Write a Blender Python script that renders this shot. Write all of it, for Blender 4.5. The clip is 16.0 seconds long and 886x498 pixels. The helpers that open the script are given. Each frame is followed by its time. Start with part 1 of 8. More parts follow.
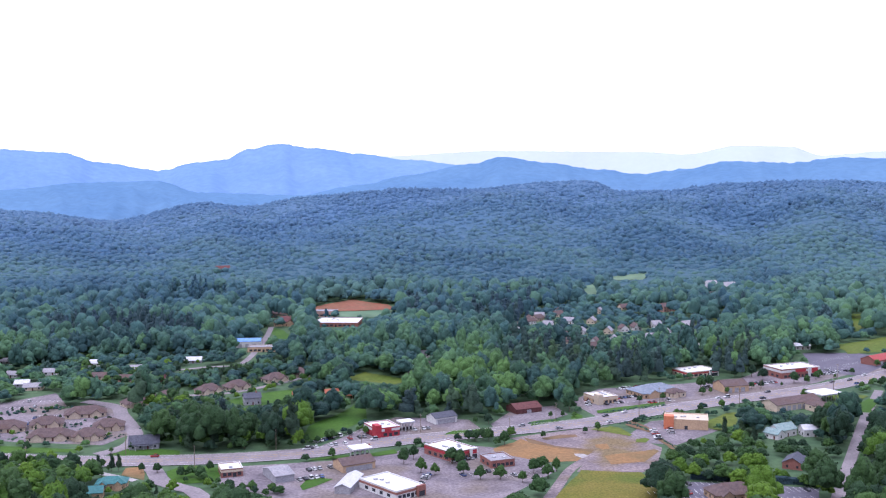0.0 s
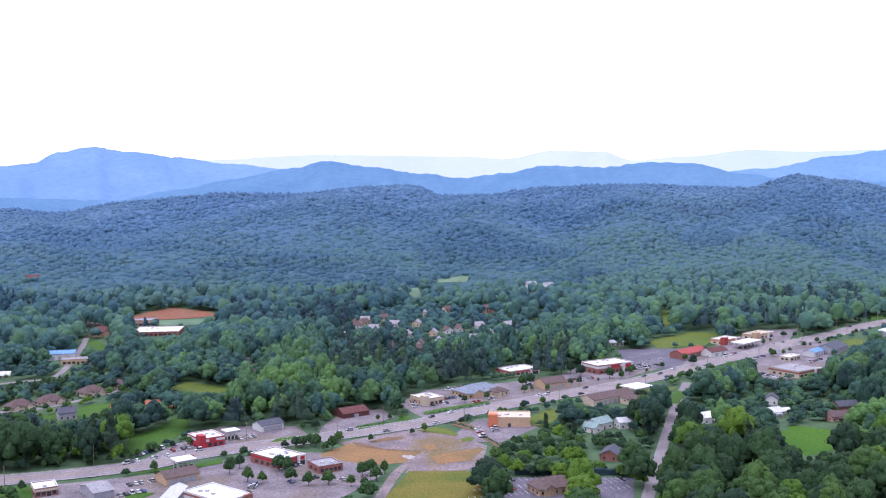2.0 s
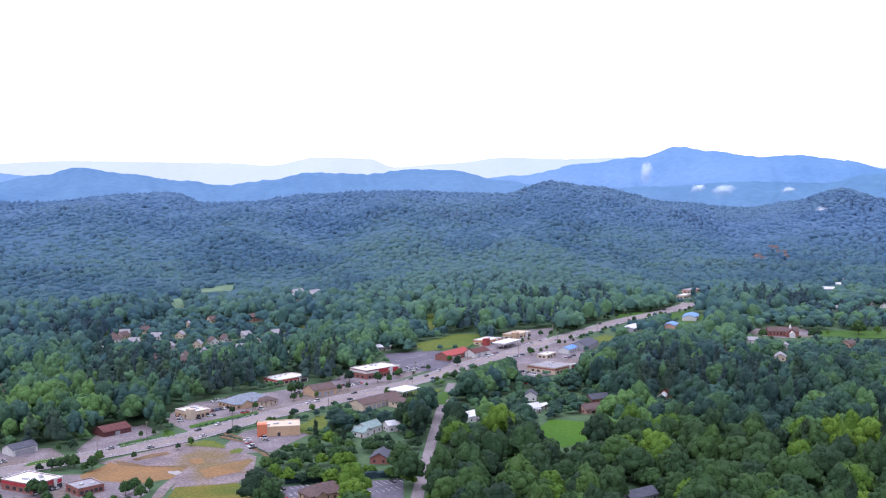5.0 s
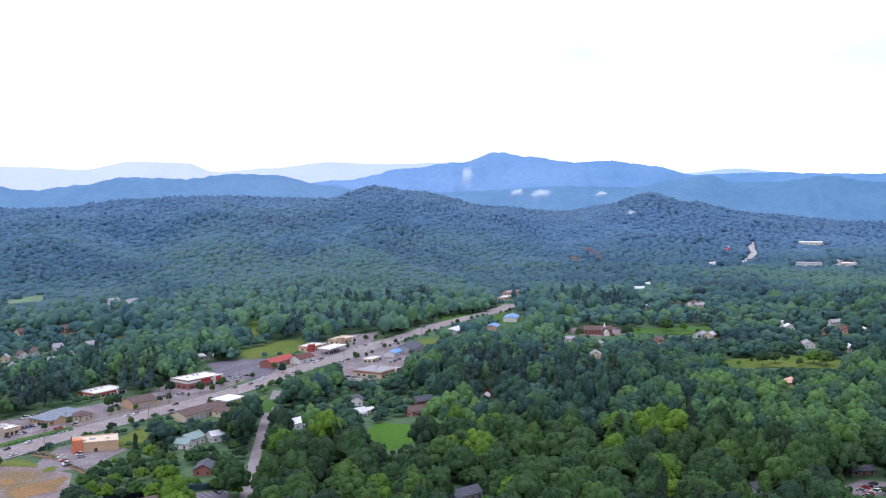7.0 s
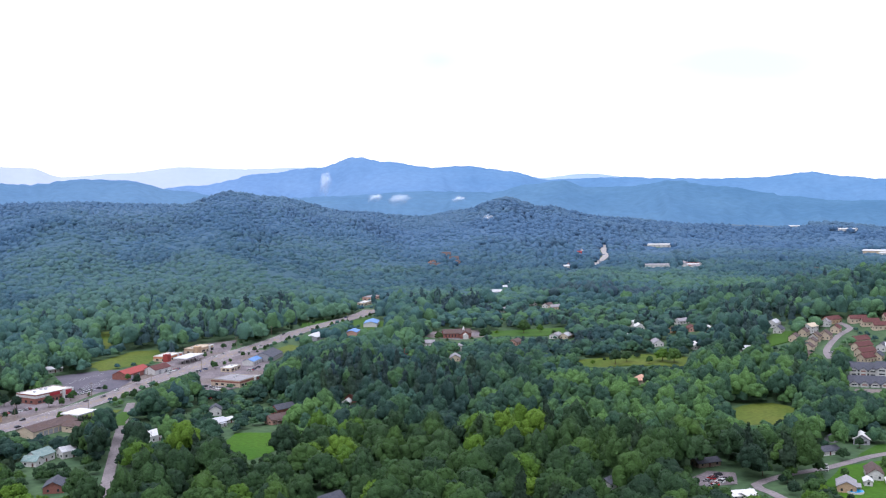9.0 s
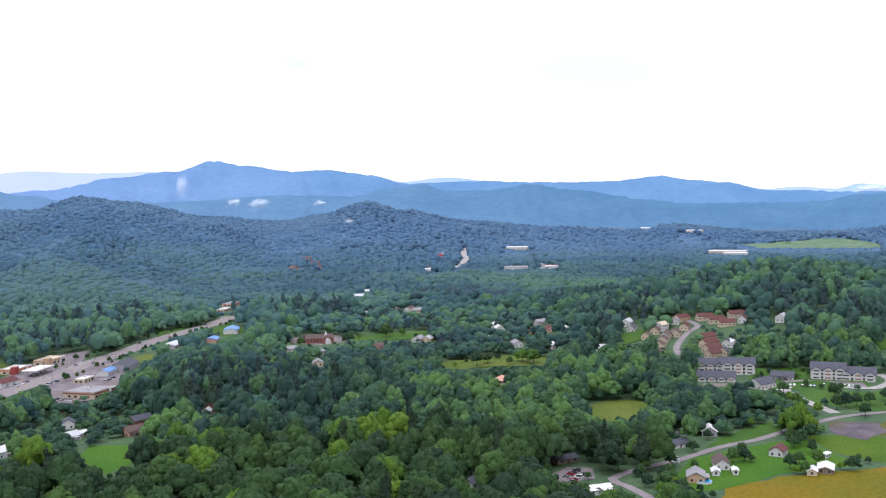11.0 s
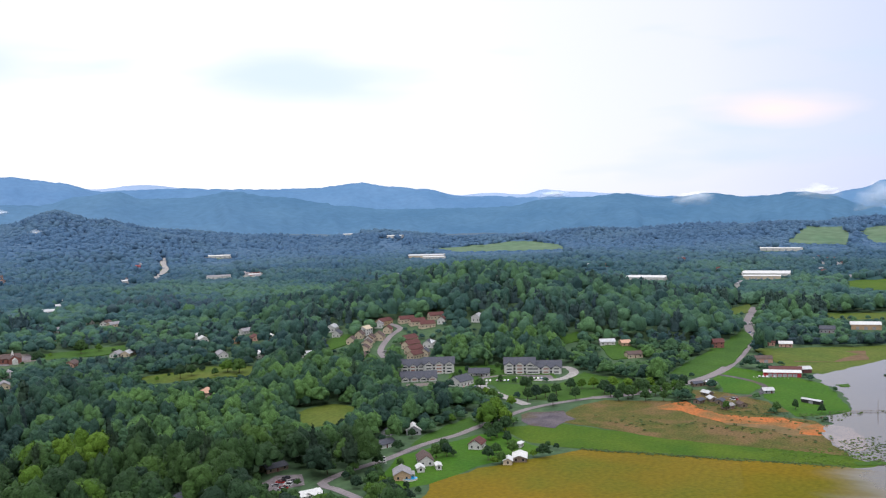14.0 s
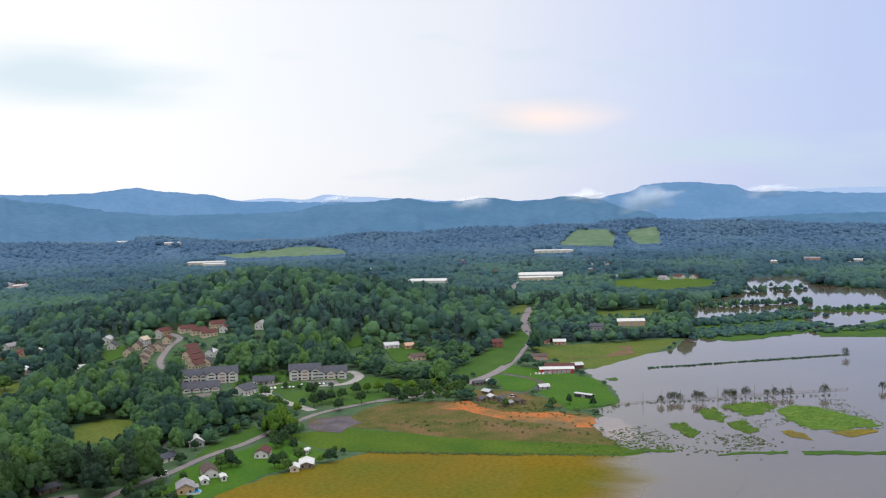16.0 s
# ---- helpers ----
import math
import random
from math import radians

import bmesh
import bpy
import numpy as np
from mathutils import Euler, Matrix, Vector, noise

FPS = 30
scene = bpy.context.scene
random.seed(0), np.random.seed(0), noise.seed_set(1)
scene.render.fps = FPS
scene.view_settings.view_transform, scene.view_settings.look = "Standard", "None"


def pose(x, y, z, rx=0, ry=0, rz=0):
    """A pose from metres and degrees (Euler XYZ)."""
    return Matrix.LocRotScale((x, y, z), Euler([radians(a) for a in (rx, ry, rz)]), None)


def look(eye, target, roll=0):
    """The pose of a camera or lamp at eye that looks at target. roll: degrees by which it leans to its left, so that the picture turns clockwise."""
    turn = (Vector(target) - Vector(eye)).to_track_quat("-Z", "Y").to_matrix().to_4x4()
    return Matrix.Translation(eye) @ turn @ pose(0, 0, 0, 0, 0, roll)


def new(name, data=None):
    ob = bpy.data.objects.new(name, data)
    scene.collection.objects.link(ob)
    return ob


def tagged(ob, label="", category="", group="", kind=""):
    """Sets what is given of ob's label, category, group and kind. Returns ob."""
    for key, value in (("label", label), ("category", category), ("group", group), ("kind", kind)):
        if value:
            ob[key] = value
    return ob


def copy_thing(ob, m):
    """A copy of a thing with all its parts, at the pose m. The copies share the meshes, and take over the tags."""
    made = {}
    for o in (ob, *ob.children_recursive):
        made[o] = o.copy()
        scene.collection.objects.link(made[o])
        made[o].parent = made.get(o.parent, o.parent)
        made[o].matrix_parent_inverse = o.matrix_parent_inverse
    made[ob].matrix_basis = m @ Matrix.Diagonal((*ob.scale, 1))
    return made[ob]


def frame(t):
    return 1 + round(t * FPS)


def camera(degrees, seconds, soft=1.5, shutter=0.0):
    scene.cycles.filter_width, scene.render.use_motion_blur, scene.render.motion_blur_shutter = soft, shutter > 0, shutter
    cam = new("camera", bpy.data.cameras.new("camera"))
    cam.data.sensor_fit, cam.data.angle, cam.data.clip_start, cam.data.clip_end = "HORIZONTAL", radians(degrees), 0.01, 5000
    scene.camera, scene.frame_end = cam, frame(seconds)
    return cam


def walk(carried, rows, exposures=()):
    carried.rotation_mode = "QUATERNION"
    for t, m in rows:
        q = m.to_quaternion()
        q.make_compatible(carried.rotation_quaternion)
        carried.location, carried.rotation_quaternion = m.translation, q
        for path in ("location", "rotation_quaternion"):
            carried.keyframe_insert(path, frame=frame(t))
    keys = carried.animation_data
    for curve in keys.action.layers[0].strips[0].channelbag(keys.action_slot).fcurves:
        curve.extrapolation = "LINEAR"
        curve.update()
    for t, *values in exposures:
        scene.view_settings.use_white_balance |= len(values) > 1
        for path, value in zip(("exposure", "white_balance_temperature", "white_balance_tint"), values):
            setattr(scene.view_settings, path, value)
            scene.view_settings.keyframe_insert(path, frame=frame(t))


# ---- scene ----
cam = camera(46.31, 16.0, soft=1.2)
walk(cam, [
    (0, pose(0.00, 0.00, 150.00, 86.061, 0.415, -0.000)),
    (0.5, pose(-0.13, -0.38, 150.03, 86.100, 0.462, -2.596)),
    (1, pose(-0.28, -0.77, 150.07, 86.147, 0.468, -5.117)),
    (1.5, pose(-0.45, -1.16, 150.10, 86.178, 0.475, -7.473)),
    (2, pose(-0.64, -1.56, 150.14, 86.214, 0.487, -9.714)),
    (2.5, pose(-0.85, -1.96, 150.19, 86.261, 0.499, -12.011)),
    (3, pose(-1.07, -2.36, 150.24, 86.312, 0.548, -14.186)),
    (3.5, pose(-1.32, -2.76, 150.29, 86.343, 0.628, -16.352)),
    (4, pose(-1.58, -3.17, 150.35, 86.386, 0.631, -18.383)),
    (6.5, pose(-3.14, -5.20, 150.71, 86.568, 0.663, -29.847)),
    (7, pose(-3.50, -5.60, 150.80, 86.610, 0.698, -32.404)),
    (7.5, pose(-3.87, -5.99, 150.89, 86.634, 0.778, -34.793)),
    (8, pose(-4.27, -6.37, 150.99, 86.693, 0.799, -36.606)),
    (10.5, pose(-6.44, -8.09, 151.50, 86.844, 0.973, -45.973)),
    (11, pose(-6.92, -8.38, 151.61, 86.874, 1.006, -47.891)),
    (11.5, pose(-7.42, -8.65, 151.72, 86.911, 1.074, -49.889)),
    (12, pose(-7.93, -8.90, 151.83, 86.938, 1.140, -52.099)),
    (12.5, pose(-8.46, -9.11, 151.93, 86.953, 1.160, -54.689)),
    (13, pose(-9.00, -9.30, 152.04, 86.926, 1.239, -58.239)),
    (13.5, pose(-9.56, -9.45, 152.14, 86.910, 1.339, -61.528)),
    (14, pose(-10.14, -9.57, 152.24, 86.919, 1.337, -64.242)),
    (14.5, pose(-10.73, -9.65, 152.33, 86.907, 1.375, -66.944)),
    (15, pose(-11.34, -9.68, 152.42, 86.910, 1.398, -69.915)),
    (15.5, pose(-11.97, -9.67, 152.50, 86.906, 1.470, -73.018)),
    (16, pose(-12.62, -9.61, 152.58, 86.907, 1.458, -76.246)),
], exposures=((0, 0.19, 5420, 26), (4, 0.17, 5470, 26), (7, -0.01, 5560, 18), (11, 0.0, 5820, 14.5), (14, -0.28, 6040, 10.5), (16, -0.40, 6180, 8)))

# ---- light: a bright overcast evening sky, thicker cloud towards the flooded fields ----
world = bpy.data.worlds.new("overcast_sky")
scene.world = world
world.use_nodes = True
wn, wl = world.node_tree.nodes, world.node_tree.links
wn.clear()
w_out = wn.new("ShaderNodeOutputWorld")
w_bg = wn.new("ShaderNodeBackground")
w_sky = wn.new("ShaderNodeTexSky")
w_sky.sky_type, w_sky.sun_disc = "NISHITA", False
w_sky.sun_elevation, w_sky.sun_rotation = radians(62), radians(-110)
w_dim = wn.new("ShaderNodeMix")
w_dim.data_type, w_dim.blend_type = "RGBA", "MULTIPLY"
w_dim.inputs[0].default_value = 1.0
w_dim.inputs[7].default_value = (0.1, 0.1, 0.1, 1)
wl.new(w_sky.outputs[0], w_dim.inputs[6])
w_co = wn.new("ShaderNodeTexCoord")
w_sep = wn.new("ShaderNodeSeparateXYZ")
wl.new(w_co.outputs["Generated"], w_sep.inputs[0])
# white cloud in the north, lavender cloud in the east
w_dot = wn.new("ShaderNodeVectorMath")
w_dot.operation = "DOT_PRODUCT"
w_dot.inputs[1].default_value = (math.sin(radians(112)), math.cos(radians(112)), 0.05)
wl.new(w_co.outputs["Generated"], w_dot.inputs[0])
w_ramp = wn.new("ShaderNodeValToRGB")
w_ramp.color_ramp.elements[0].position, w_ramp.color_ramp.elements[0].color = 0.62, (1.34, 1.29, 1.25, 1)
w_ramp.color_ramp.elements[1].position, w_ramp.color_ramp.elements[1].color = 0.97, (0.69, 0.765, 1.08, 1)
e = w_ramp.color_ramp.elements.new(0.83)
e.color = (1.09, 1.07, 1.12, 1)
wl.new(w_dot.outputs["Value"], w_ramp.inputs[0])
# soft breaks in the cloud
w_map = wn.new("ShaderNodeMapping")
w_map.inputs["Scale"].default_value = (1.0, 1.0, 5.0)
wl.new(w_co.outputs["Generated"], w_map.inputs[0])
w_noise = wn.new("ShaderNodeTexNoise")
w_noise.inputs["Scale"].default_value, w_noise.inputs["Detail"].default_value = 3.2, 4.0
wl.new(w_map.outputs[0], w_noise.inputs["Vector"])
w_brk = wn.new("ShaderNodeMapRange")
w_brk.inputs["From Min"].default_value, w_brk.inputs["From Max"].default_value = 0.56, 0.74
w_brk.inputs["To Max"].default_value = 0.6
wl.new(w_noise.outputs[0], w_brk.inputs["Value"])
w_mix = wn.new("ShaderNodeMix")
w_mix.data_type = "RGBA"
wl.new(w_brk.outputs[0], w_mix.inputs[0])
wl.new(w_ramp.outputs[0], w_mix.inputs[6])
w_mix.inputs[7].default_value = (0.78, 0.93, 1.02, 1)
# a gap in the evening cloud, lit from behind
GAP_A, GAP_E = radians(81.87), radians(4.02)
w_u, w_v = wn.new("ShaderNodeVectorMath"), wn.new("ShaderNodeVectorMath")
w_u.operation = w_v.operation = "DOT_PRODUCT"
w_u.inputs[1].default_value = (math.cos(GAP_A) / 0.08, -math.sin(GAP_A) / 0.08, 0)
w_v.inputs[1].default_value = (0, 0, 1 / 0.021)
for q in (w_u, w_v):
    wl.new(w_co.outputs["Generated"], q.inputs[0])
w_vo = wn.new("ShaderNodeMath")
w_vo.operation = "SUBTRACT"
w_vo.inputs[1].default_value = math.sin(GAP_E) / 0.021
wl.new(w_v.outputs["Value"], w_vo.inputs[0])
w_comb = wn.new("ShaderNodeCombineXYZ")
wl.new(w_u.outputs["Value"], w_comb.inputs[0])
wl.new(w_vo.outputs[0], w_comb.inputs[1])
w_len = wn.new("ShaderNodeVectorMath")
w_len.operation = "LENGTH"
wl.new(w_comb.outputs[0], w_len.inputs[0])
w_rag = wn.new("ShaderNodeMath")
w_rag.operation = "MULTIPLY_ADD"
w_rag.inputs[1].default_value, w_rag.inputs[2].default_value = 1.6, -0.8
wl.new(w_noise.outputs[0], w_rag.inputs[0])
w_sum = wn.new("ShaderNodeMath")
wl.new(w_len.outputs["Value"], w_sum.inputs[0])
wl.new(w_rag.outputs[0], w_sum.inputs[1])
w_gap = wn.new("ShaderNodeMapRange")
w_gap.inputs["From Min"].default_value, w_gap.inputs["From Max"].default_value = 1.15, 0.1
wl.new(w_sum.outputs[0], w_gap.inputs["Value"])
w_front = wn.new("ShaderNodeMath")
w_front.operation = "GREATER_THAN"
w_front.inputs[1].default_value = 0.5
wl.new(w_dot.outputs["Value"], w_front.inputs[0])
w_gate = wn.new("ShaderNodeMath")
w_gate.operation = "MULTIPLY"
wl.new(w_gap.outputs[0], w_gate.inputs[0])
wl.new(w_front.outputs[0], w_gate.inputs[1])
w_lit = wn.new("ShaderNodeMix")
w_lit.data_type = "RGBA"
w_lit.inputs[7].default_value = (1.42, 1.12, 0.99, 1)
wl.new(w_gate.outputs[0], w_lit.inputs[0])
wl.new(w_mix.outputs[2], w_lit.inputs[6])


def thin_cloud(az, el, wide, high, colour, below):
    """A ragged thin place in the cloud where pale blue shows through."""
    az, el = radians(az), radians(el)
    dots = []
    for v in ((math.cos(az) / wide, -math.sin(az) / wide, 0), (0, 0, 1 / high), (math.sin(az), math.cos(az), 0)):
        q = wn.new("ShaderNodeVectorMath")
        q.operation = "DOT_PRODUCT"
        q.inputs[1].default_value = v
        wl.new(w_co.outputs["Generated"], q.inputs[0])
        dots.append(q.outputs["Value"])
    off = wn.new("ShaderNodeMath")
    off.operation, off.inputs[1].default_value = "SUBTRACT", math.sin(el) / high
    wl.new(dots[1], off.inputs[0])
    pair = wn.new("ShaderNodeCombineXYZ")
    wl.new(dots[0], pair.inputs[0])
    wl.new(off.outputs[0], pair.inputs[1])
    far = wn.new("ShaderNodeVectorMath")
    far.operation = "LENGTH"
    wl.new(pair.outputs[0], far.inputs[0])
    rag = wn.new("ShaderNodeMath")
    rag.operation, rag.inputs[1].default_value = "MULTIPLY_ADD", 3.0
    wl.new(w_noise.outputs[0], rag.inputs[0])
    wl.new(far.outputs["Value"], rag.inputs[2])
    soft = wn.new("ShaderNodeMapRange")
    soft.interpolation_type = "SMOOTHSTEP"
    soft.inputs["From Min"].default_value, soft.inputs["From Max"].default_value = 2.9, 1.4
    wl.new(rag.outputs[0], soft.inputs["Value"])
    front = wn.new("ShaderNodeMath")
    front.operation, front.inputs[1].default_value = "GREATER_THAN", 0.3
    wl.new(dots[2], front.inputs[0])
    gate = wn.new("ShaderNodeMath")
    gate.operation = "MULTIPLY"
    wl.new(soft.outputs[0], gate.inputs[0])
    wl.new(front.outputs[0], gate.inputs[1])
    mix = wn.new("ShaderNodeMix")
    mix.data_type = "RGBA"
    mix.inputs[7].default_value = (*colour, 1)
    wl.new(gate.outputs[0], mix.inputs[0])
    wl.new(below, mix.inputs[6])
    return mix.outputs[2]


sky_now = thin_cloud(40.08, 7.07, 0.065, 0.032, (0.86, 0.985, 1.05), w_lit.outputs[2])
sky_now = thin_cloud(55.74, 6.34, 0.12, 0.026, (0.97, 1.06, 1.10), sky_now)
w_add = wn.new("ShaderNodeMix")
w_add.data_type, w_add.blend_type = "RGBA", "ADD"
w_add.inputs[0].default_value = 0.12
wl.new(sky_now, w_add.inputs[6])
wl.new(w_dim.outputs[2], w_add.inputs[7])
# an overcast sky is brighter overhead than at the horizon
w_high = wn.new("ShaderNodeMapRange")
w_high.interpolation_type = "SMOOTHSTEP"
w_high.inputs["From Min"].default_value, w_high.inputs["From Max"].default_value = 0.22, 0.9
w_high.inputs["To Min"].default_value, w_high.inputs["To Max"].default_value = 1.0, 2.2
wl.new(w_sep.outputs[2], w_high.inputs["Value"])
w_top = wn.new("ShaderNodeVectorMath")
w_top.operation = "SCALE"
wl.new(w_add.outputs[2], w_top.inputs[0])
wl.new(w_high.outputs[0], w_top.inputs["Scale"])
wl.new(w_top.outputs[0], w_bg.inputs["Color"])
w_bg.inputs["Strength"].default_value = 1.0
wl.new(w_bg.outputs[0], w_out.inputs[0])

sun = new("sun", bpy.data.lights.new("sun", "SUN"))
sun.data.energy, sun.data.angle, sun.data.color = 1.5, radians(16), (1.0, 0.95, 0.87)
sun.matrix_world = look((0, 0, 0), (math.sin(radians(70)) * 0.47, math.cos(radians(70)) * 0.47, -0.88))


# ---- materials ----
def material(name, a, b, scale=0.3, rough=0.85, bump=0.0, fine=4.0, metal=0.0, spec=0.08, vary="", spread=0.0, c=None, glow=None, grain=0.2):
    """Two colours mixed by noise at two scales; vary 'object', 'island' or 'both' shifts the brightness piece by piece by up to spread; c: a third colour in patches."""
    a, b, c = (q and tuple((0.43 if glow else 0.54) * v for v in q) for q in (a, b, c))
    m = bpy.data.materials.new(name)
    m.use_nodes = True
    n, l = m.node_tree.nodes, m.node_tree.links
    p = n["Principled BSDF"]
    geo = n.new("ShaderNodeNewGeometry")
    big = n.new("ShaderNodeTexNoise")
    big.inputs["Scale"].default_value, big.inputs["Detail"].default_value = scale, 5
    l.new(geo.outputs["Position"], big.inputs["Vector"])
    ramp = n.new("ShaderNodeMapRange")
    ramp.inputs["From Min"].default_value, ramp.inputs["From Max"].default_value = 0.32, 0.68
    l.new(big.outputs[0], ramp.inputs["Value"])
    mix = n.new("ShaderNodeMix")
    mix.data_type = "RGBA"
    mix.inputs[6].default_value, mix.inputs[7].default_value = (*a, 1), (*b, 1)
    l.new(ramp.outputs[0], mix.inputs[0])
    colour = mix.outputs[2]
    if c:
        third = n.new("ShaderNodeTexNoise")
        third.inputs["Scale"].default_value, third.inputs["Detail"].default_value = scale * 0.37, 6
        l.new(geo.outputs["Position"], third.inputs["Vector"])
        cut = n.new("ShaderNodeMapRange")
        cut.inputs["From Min"].default_value, cut.inputs["From Max"].default_value = 0.5, 0.62
        l.new(third.outputs[0], cut.inputs["Value"])
        mix3 = n.new("ShaderNodeMix")
        mix3.data_type = "RGBA"
        mix3.inputs[7].default_value = (*c, 1)
        l.new(cut.outputs[0], mix3.inputs[0])
        l.new(colour, mix3.inputs[6])
        colour = mix3.outputs[2]
    small = n.new("ShaderNodeTexNoise")
    small.inputs["Scale"].default_value, small.inputs["Detail"].default_value = scale * fine, 4
    l.new(geo.outputs["Position"], small.inputs["Vector"])
    gain = n.new("ShaderNodeMapRange")
    gain.inputs["From Min"].default_value, gain.inputs["From Max"].default_value = 0.3, 0.7
    gain.inputs["To Min"].default_value, gain.inputs["To Max"].default_value = 1 - grain, 1 + grain
    l.new(small.outputs[0], gain.inputs["Value"])
    value = gain.outputs[0]
    if vary:
        chances = []
        if vary in ("island", "both"):
            chances.append(geo.outputs["Random Per Island"])
        if vary in ("object", "both"):
            chances.append(n.new("ShaderNodeObjectInfo").outputs["Random"])
        for chance in chances:
            step = n.new("ShaderNodeMapRange")
            step.inputs["To Min"].default_value, step.inputs["To Max"].default_value = 1 - spread, 1 + spread
            l.new(chance, step.inputs["Value"])
            prod = n.new("ShaderNodeMath")
            prod.operation = "MULTIPLY"
            l.new(step.outputs[0], prod.inputs[0])
            l.new(value, prod.inputs[1])
            value = prod.outputs[0]
    tint = n.new("ShaderNodeVectorMath")
    tint.operation = "SCALE"
    l.new(colour, tint.inputs[0])
    l.new(value, tint.inputs["Scale"])
    l.new(tint.outputs[0], p.inputs["Base Color"])
    p.inputs["Roughness"].default_value, p.inputs["Metallic"].default_value = rough, metal
    p.inputs["Specular IOR Level"].default_value = spec
    if bump:
        b_ = n.new("ShaderNodeBump")
        b_.inputs["Strength"].default_value, b_.inputs["Distance"].default_value = bump, 0.5
        l.new(small.outputs[0], b_.inputs["Height"])
        l.new(b_.outputs[0], p.inputs["Normal"])
    # far ridges only: the light of the haze put into emission
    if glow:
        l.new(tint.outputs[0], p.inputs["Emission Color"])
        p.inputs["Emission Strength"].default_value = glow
    return m


def foliage(name, dark, mid, light, single=False, grain=0.34, bump=0.9, clump=0.5):
    """Leaves: each tree takes its own tone between dark, middle and light green, mottled by leaf clumps; single: for trees that are objects of their own."""
    m = bpy.data.materials.new(name)
    m.use_nodes = True
    n, l = m.node_tree.nodes, m.node_tree.links
    p = n["Principled BSDF"]
    dark, mid, light = (tuple(0.52 * v for v in q) for q in (dark, mid, light))
    geo = n.new("ShaderNodeNewGeometry")
    if single:
        tone = n.new("ShaderNodeObjectInfo").outputs["Random"]
    else:
        own = n.new("ShaderNodeAttribute")
        own.attribute_name = "tone"
        tone = own.outputs["Fac"]
    big, small = n.new("ShaderNodeTexNoise"), n.new("ShaderNodeTexNoise")
    for q, k, d in ((big, clump * 0.3, 3), (small, clump * 2.2, 4)):
        q.inputs["Scale"].default_value, q.inputs["Detail"].default_value = k, d
        l.new(geo.outputs["Position"], q.inputs["Vector"])
    shift = n.new("ShaderNodeMath")
    shift.operation = "MULTIPLY_ADD"
    shift.inputs[1].default_value = 0.5
    l.new(big.outputs[0], shift.inputs[0])
    less = n.new("ShaderNodeMath")
    less.operation, less.inputs[1].default_value = "SUBTRACT", 0.25
    l.new(tone, less.inputs[0])
    l.new(less.outputs[0], shift.inputs[2])
    ramp = n.new("ShaderNodeValToRGB")
    ramp.color_ramp.elements[0].position, ramp.color_ramp.elements[0].color = 0.08, (*dark, 1)
    ramp.color_ramp.elements[1].position, ramp.color_ramp.elements[1].color = 0.95, (*light, 1)
    ramp.color_ramp.elements.new(0.5).color = (*mid, 1)
    l.new(shift.outputs[0], ramp.inputs[0])
    gain = n.new("ShaderNodeMapRange")
    gain.inputs["From Min"].default_value, gain.inputs["From Max"].default_value = 0.3, 0.7
    gain.inputs["To Min"].default_value, gain.inputs["To Max"].default_value = 1 - grain, 1 + grain
    l.new(small.outputs[0], gain.inputs["Value"])
    tint = n.new("ShaderNodeVectorMath")
    tint.operation = "SCALE"
    l.new(ramp.outputs[0], tint.inputs[0])
    l.new(gain.outputs[0], tint.inputs["Scale"])
    l.new(tint.outputs[0], p.inputs["Base Color"])
    p.inputs["Roughness"].default_value, p.inputs["Specular IOR Level"].default_value = 0.8, 0.1
    b_ = n.new("ShaderNodeBump")
    b_.inputs["Strength"].default_value, b_.inputs["Distance"].default_value = min(bump, 1.0), 1.1
    l.new(small.outputs[0], b_.inputs["Height"])
    l.new(b_.outputs[0], p.inputs["Normal"])
    return m


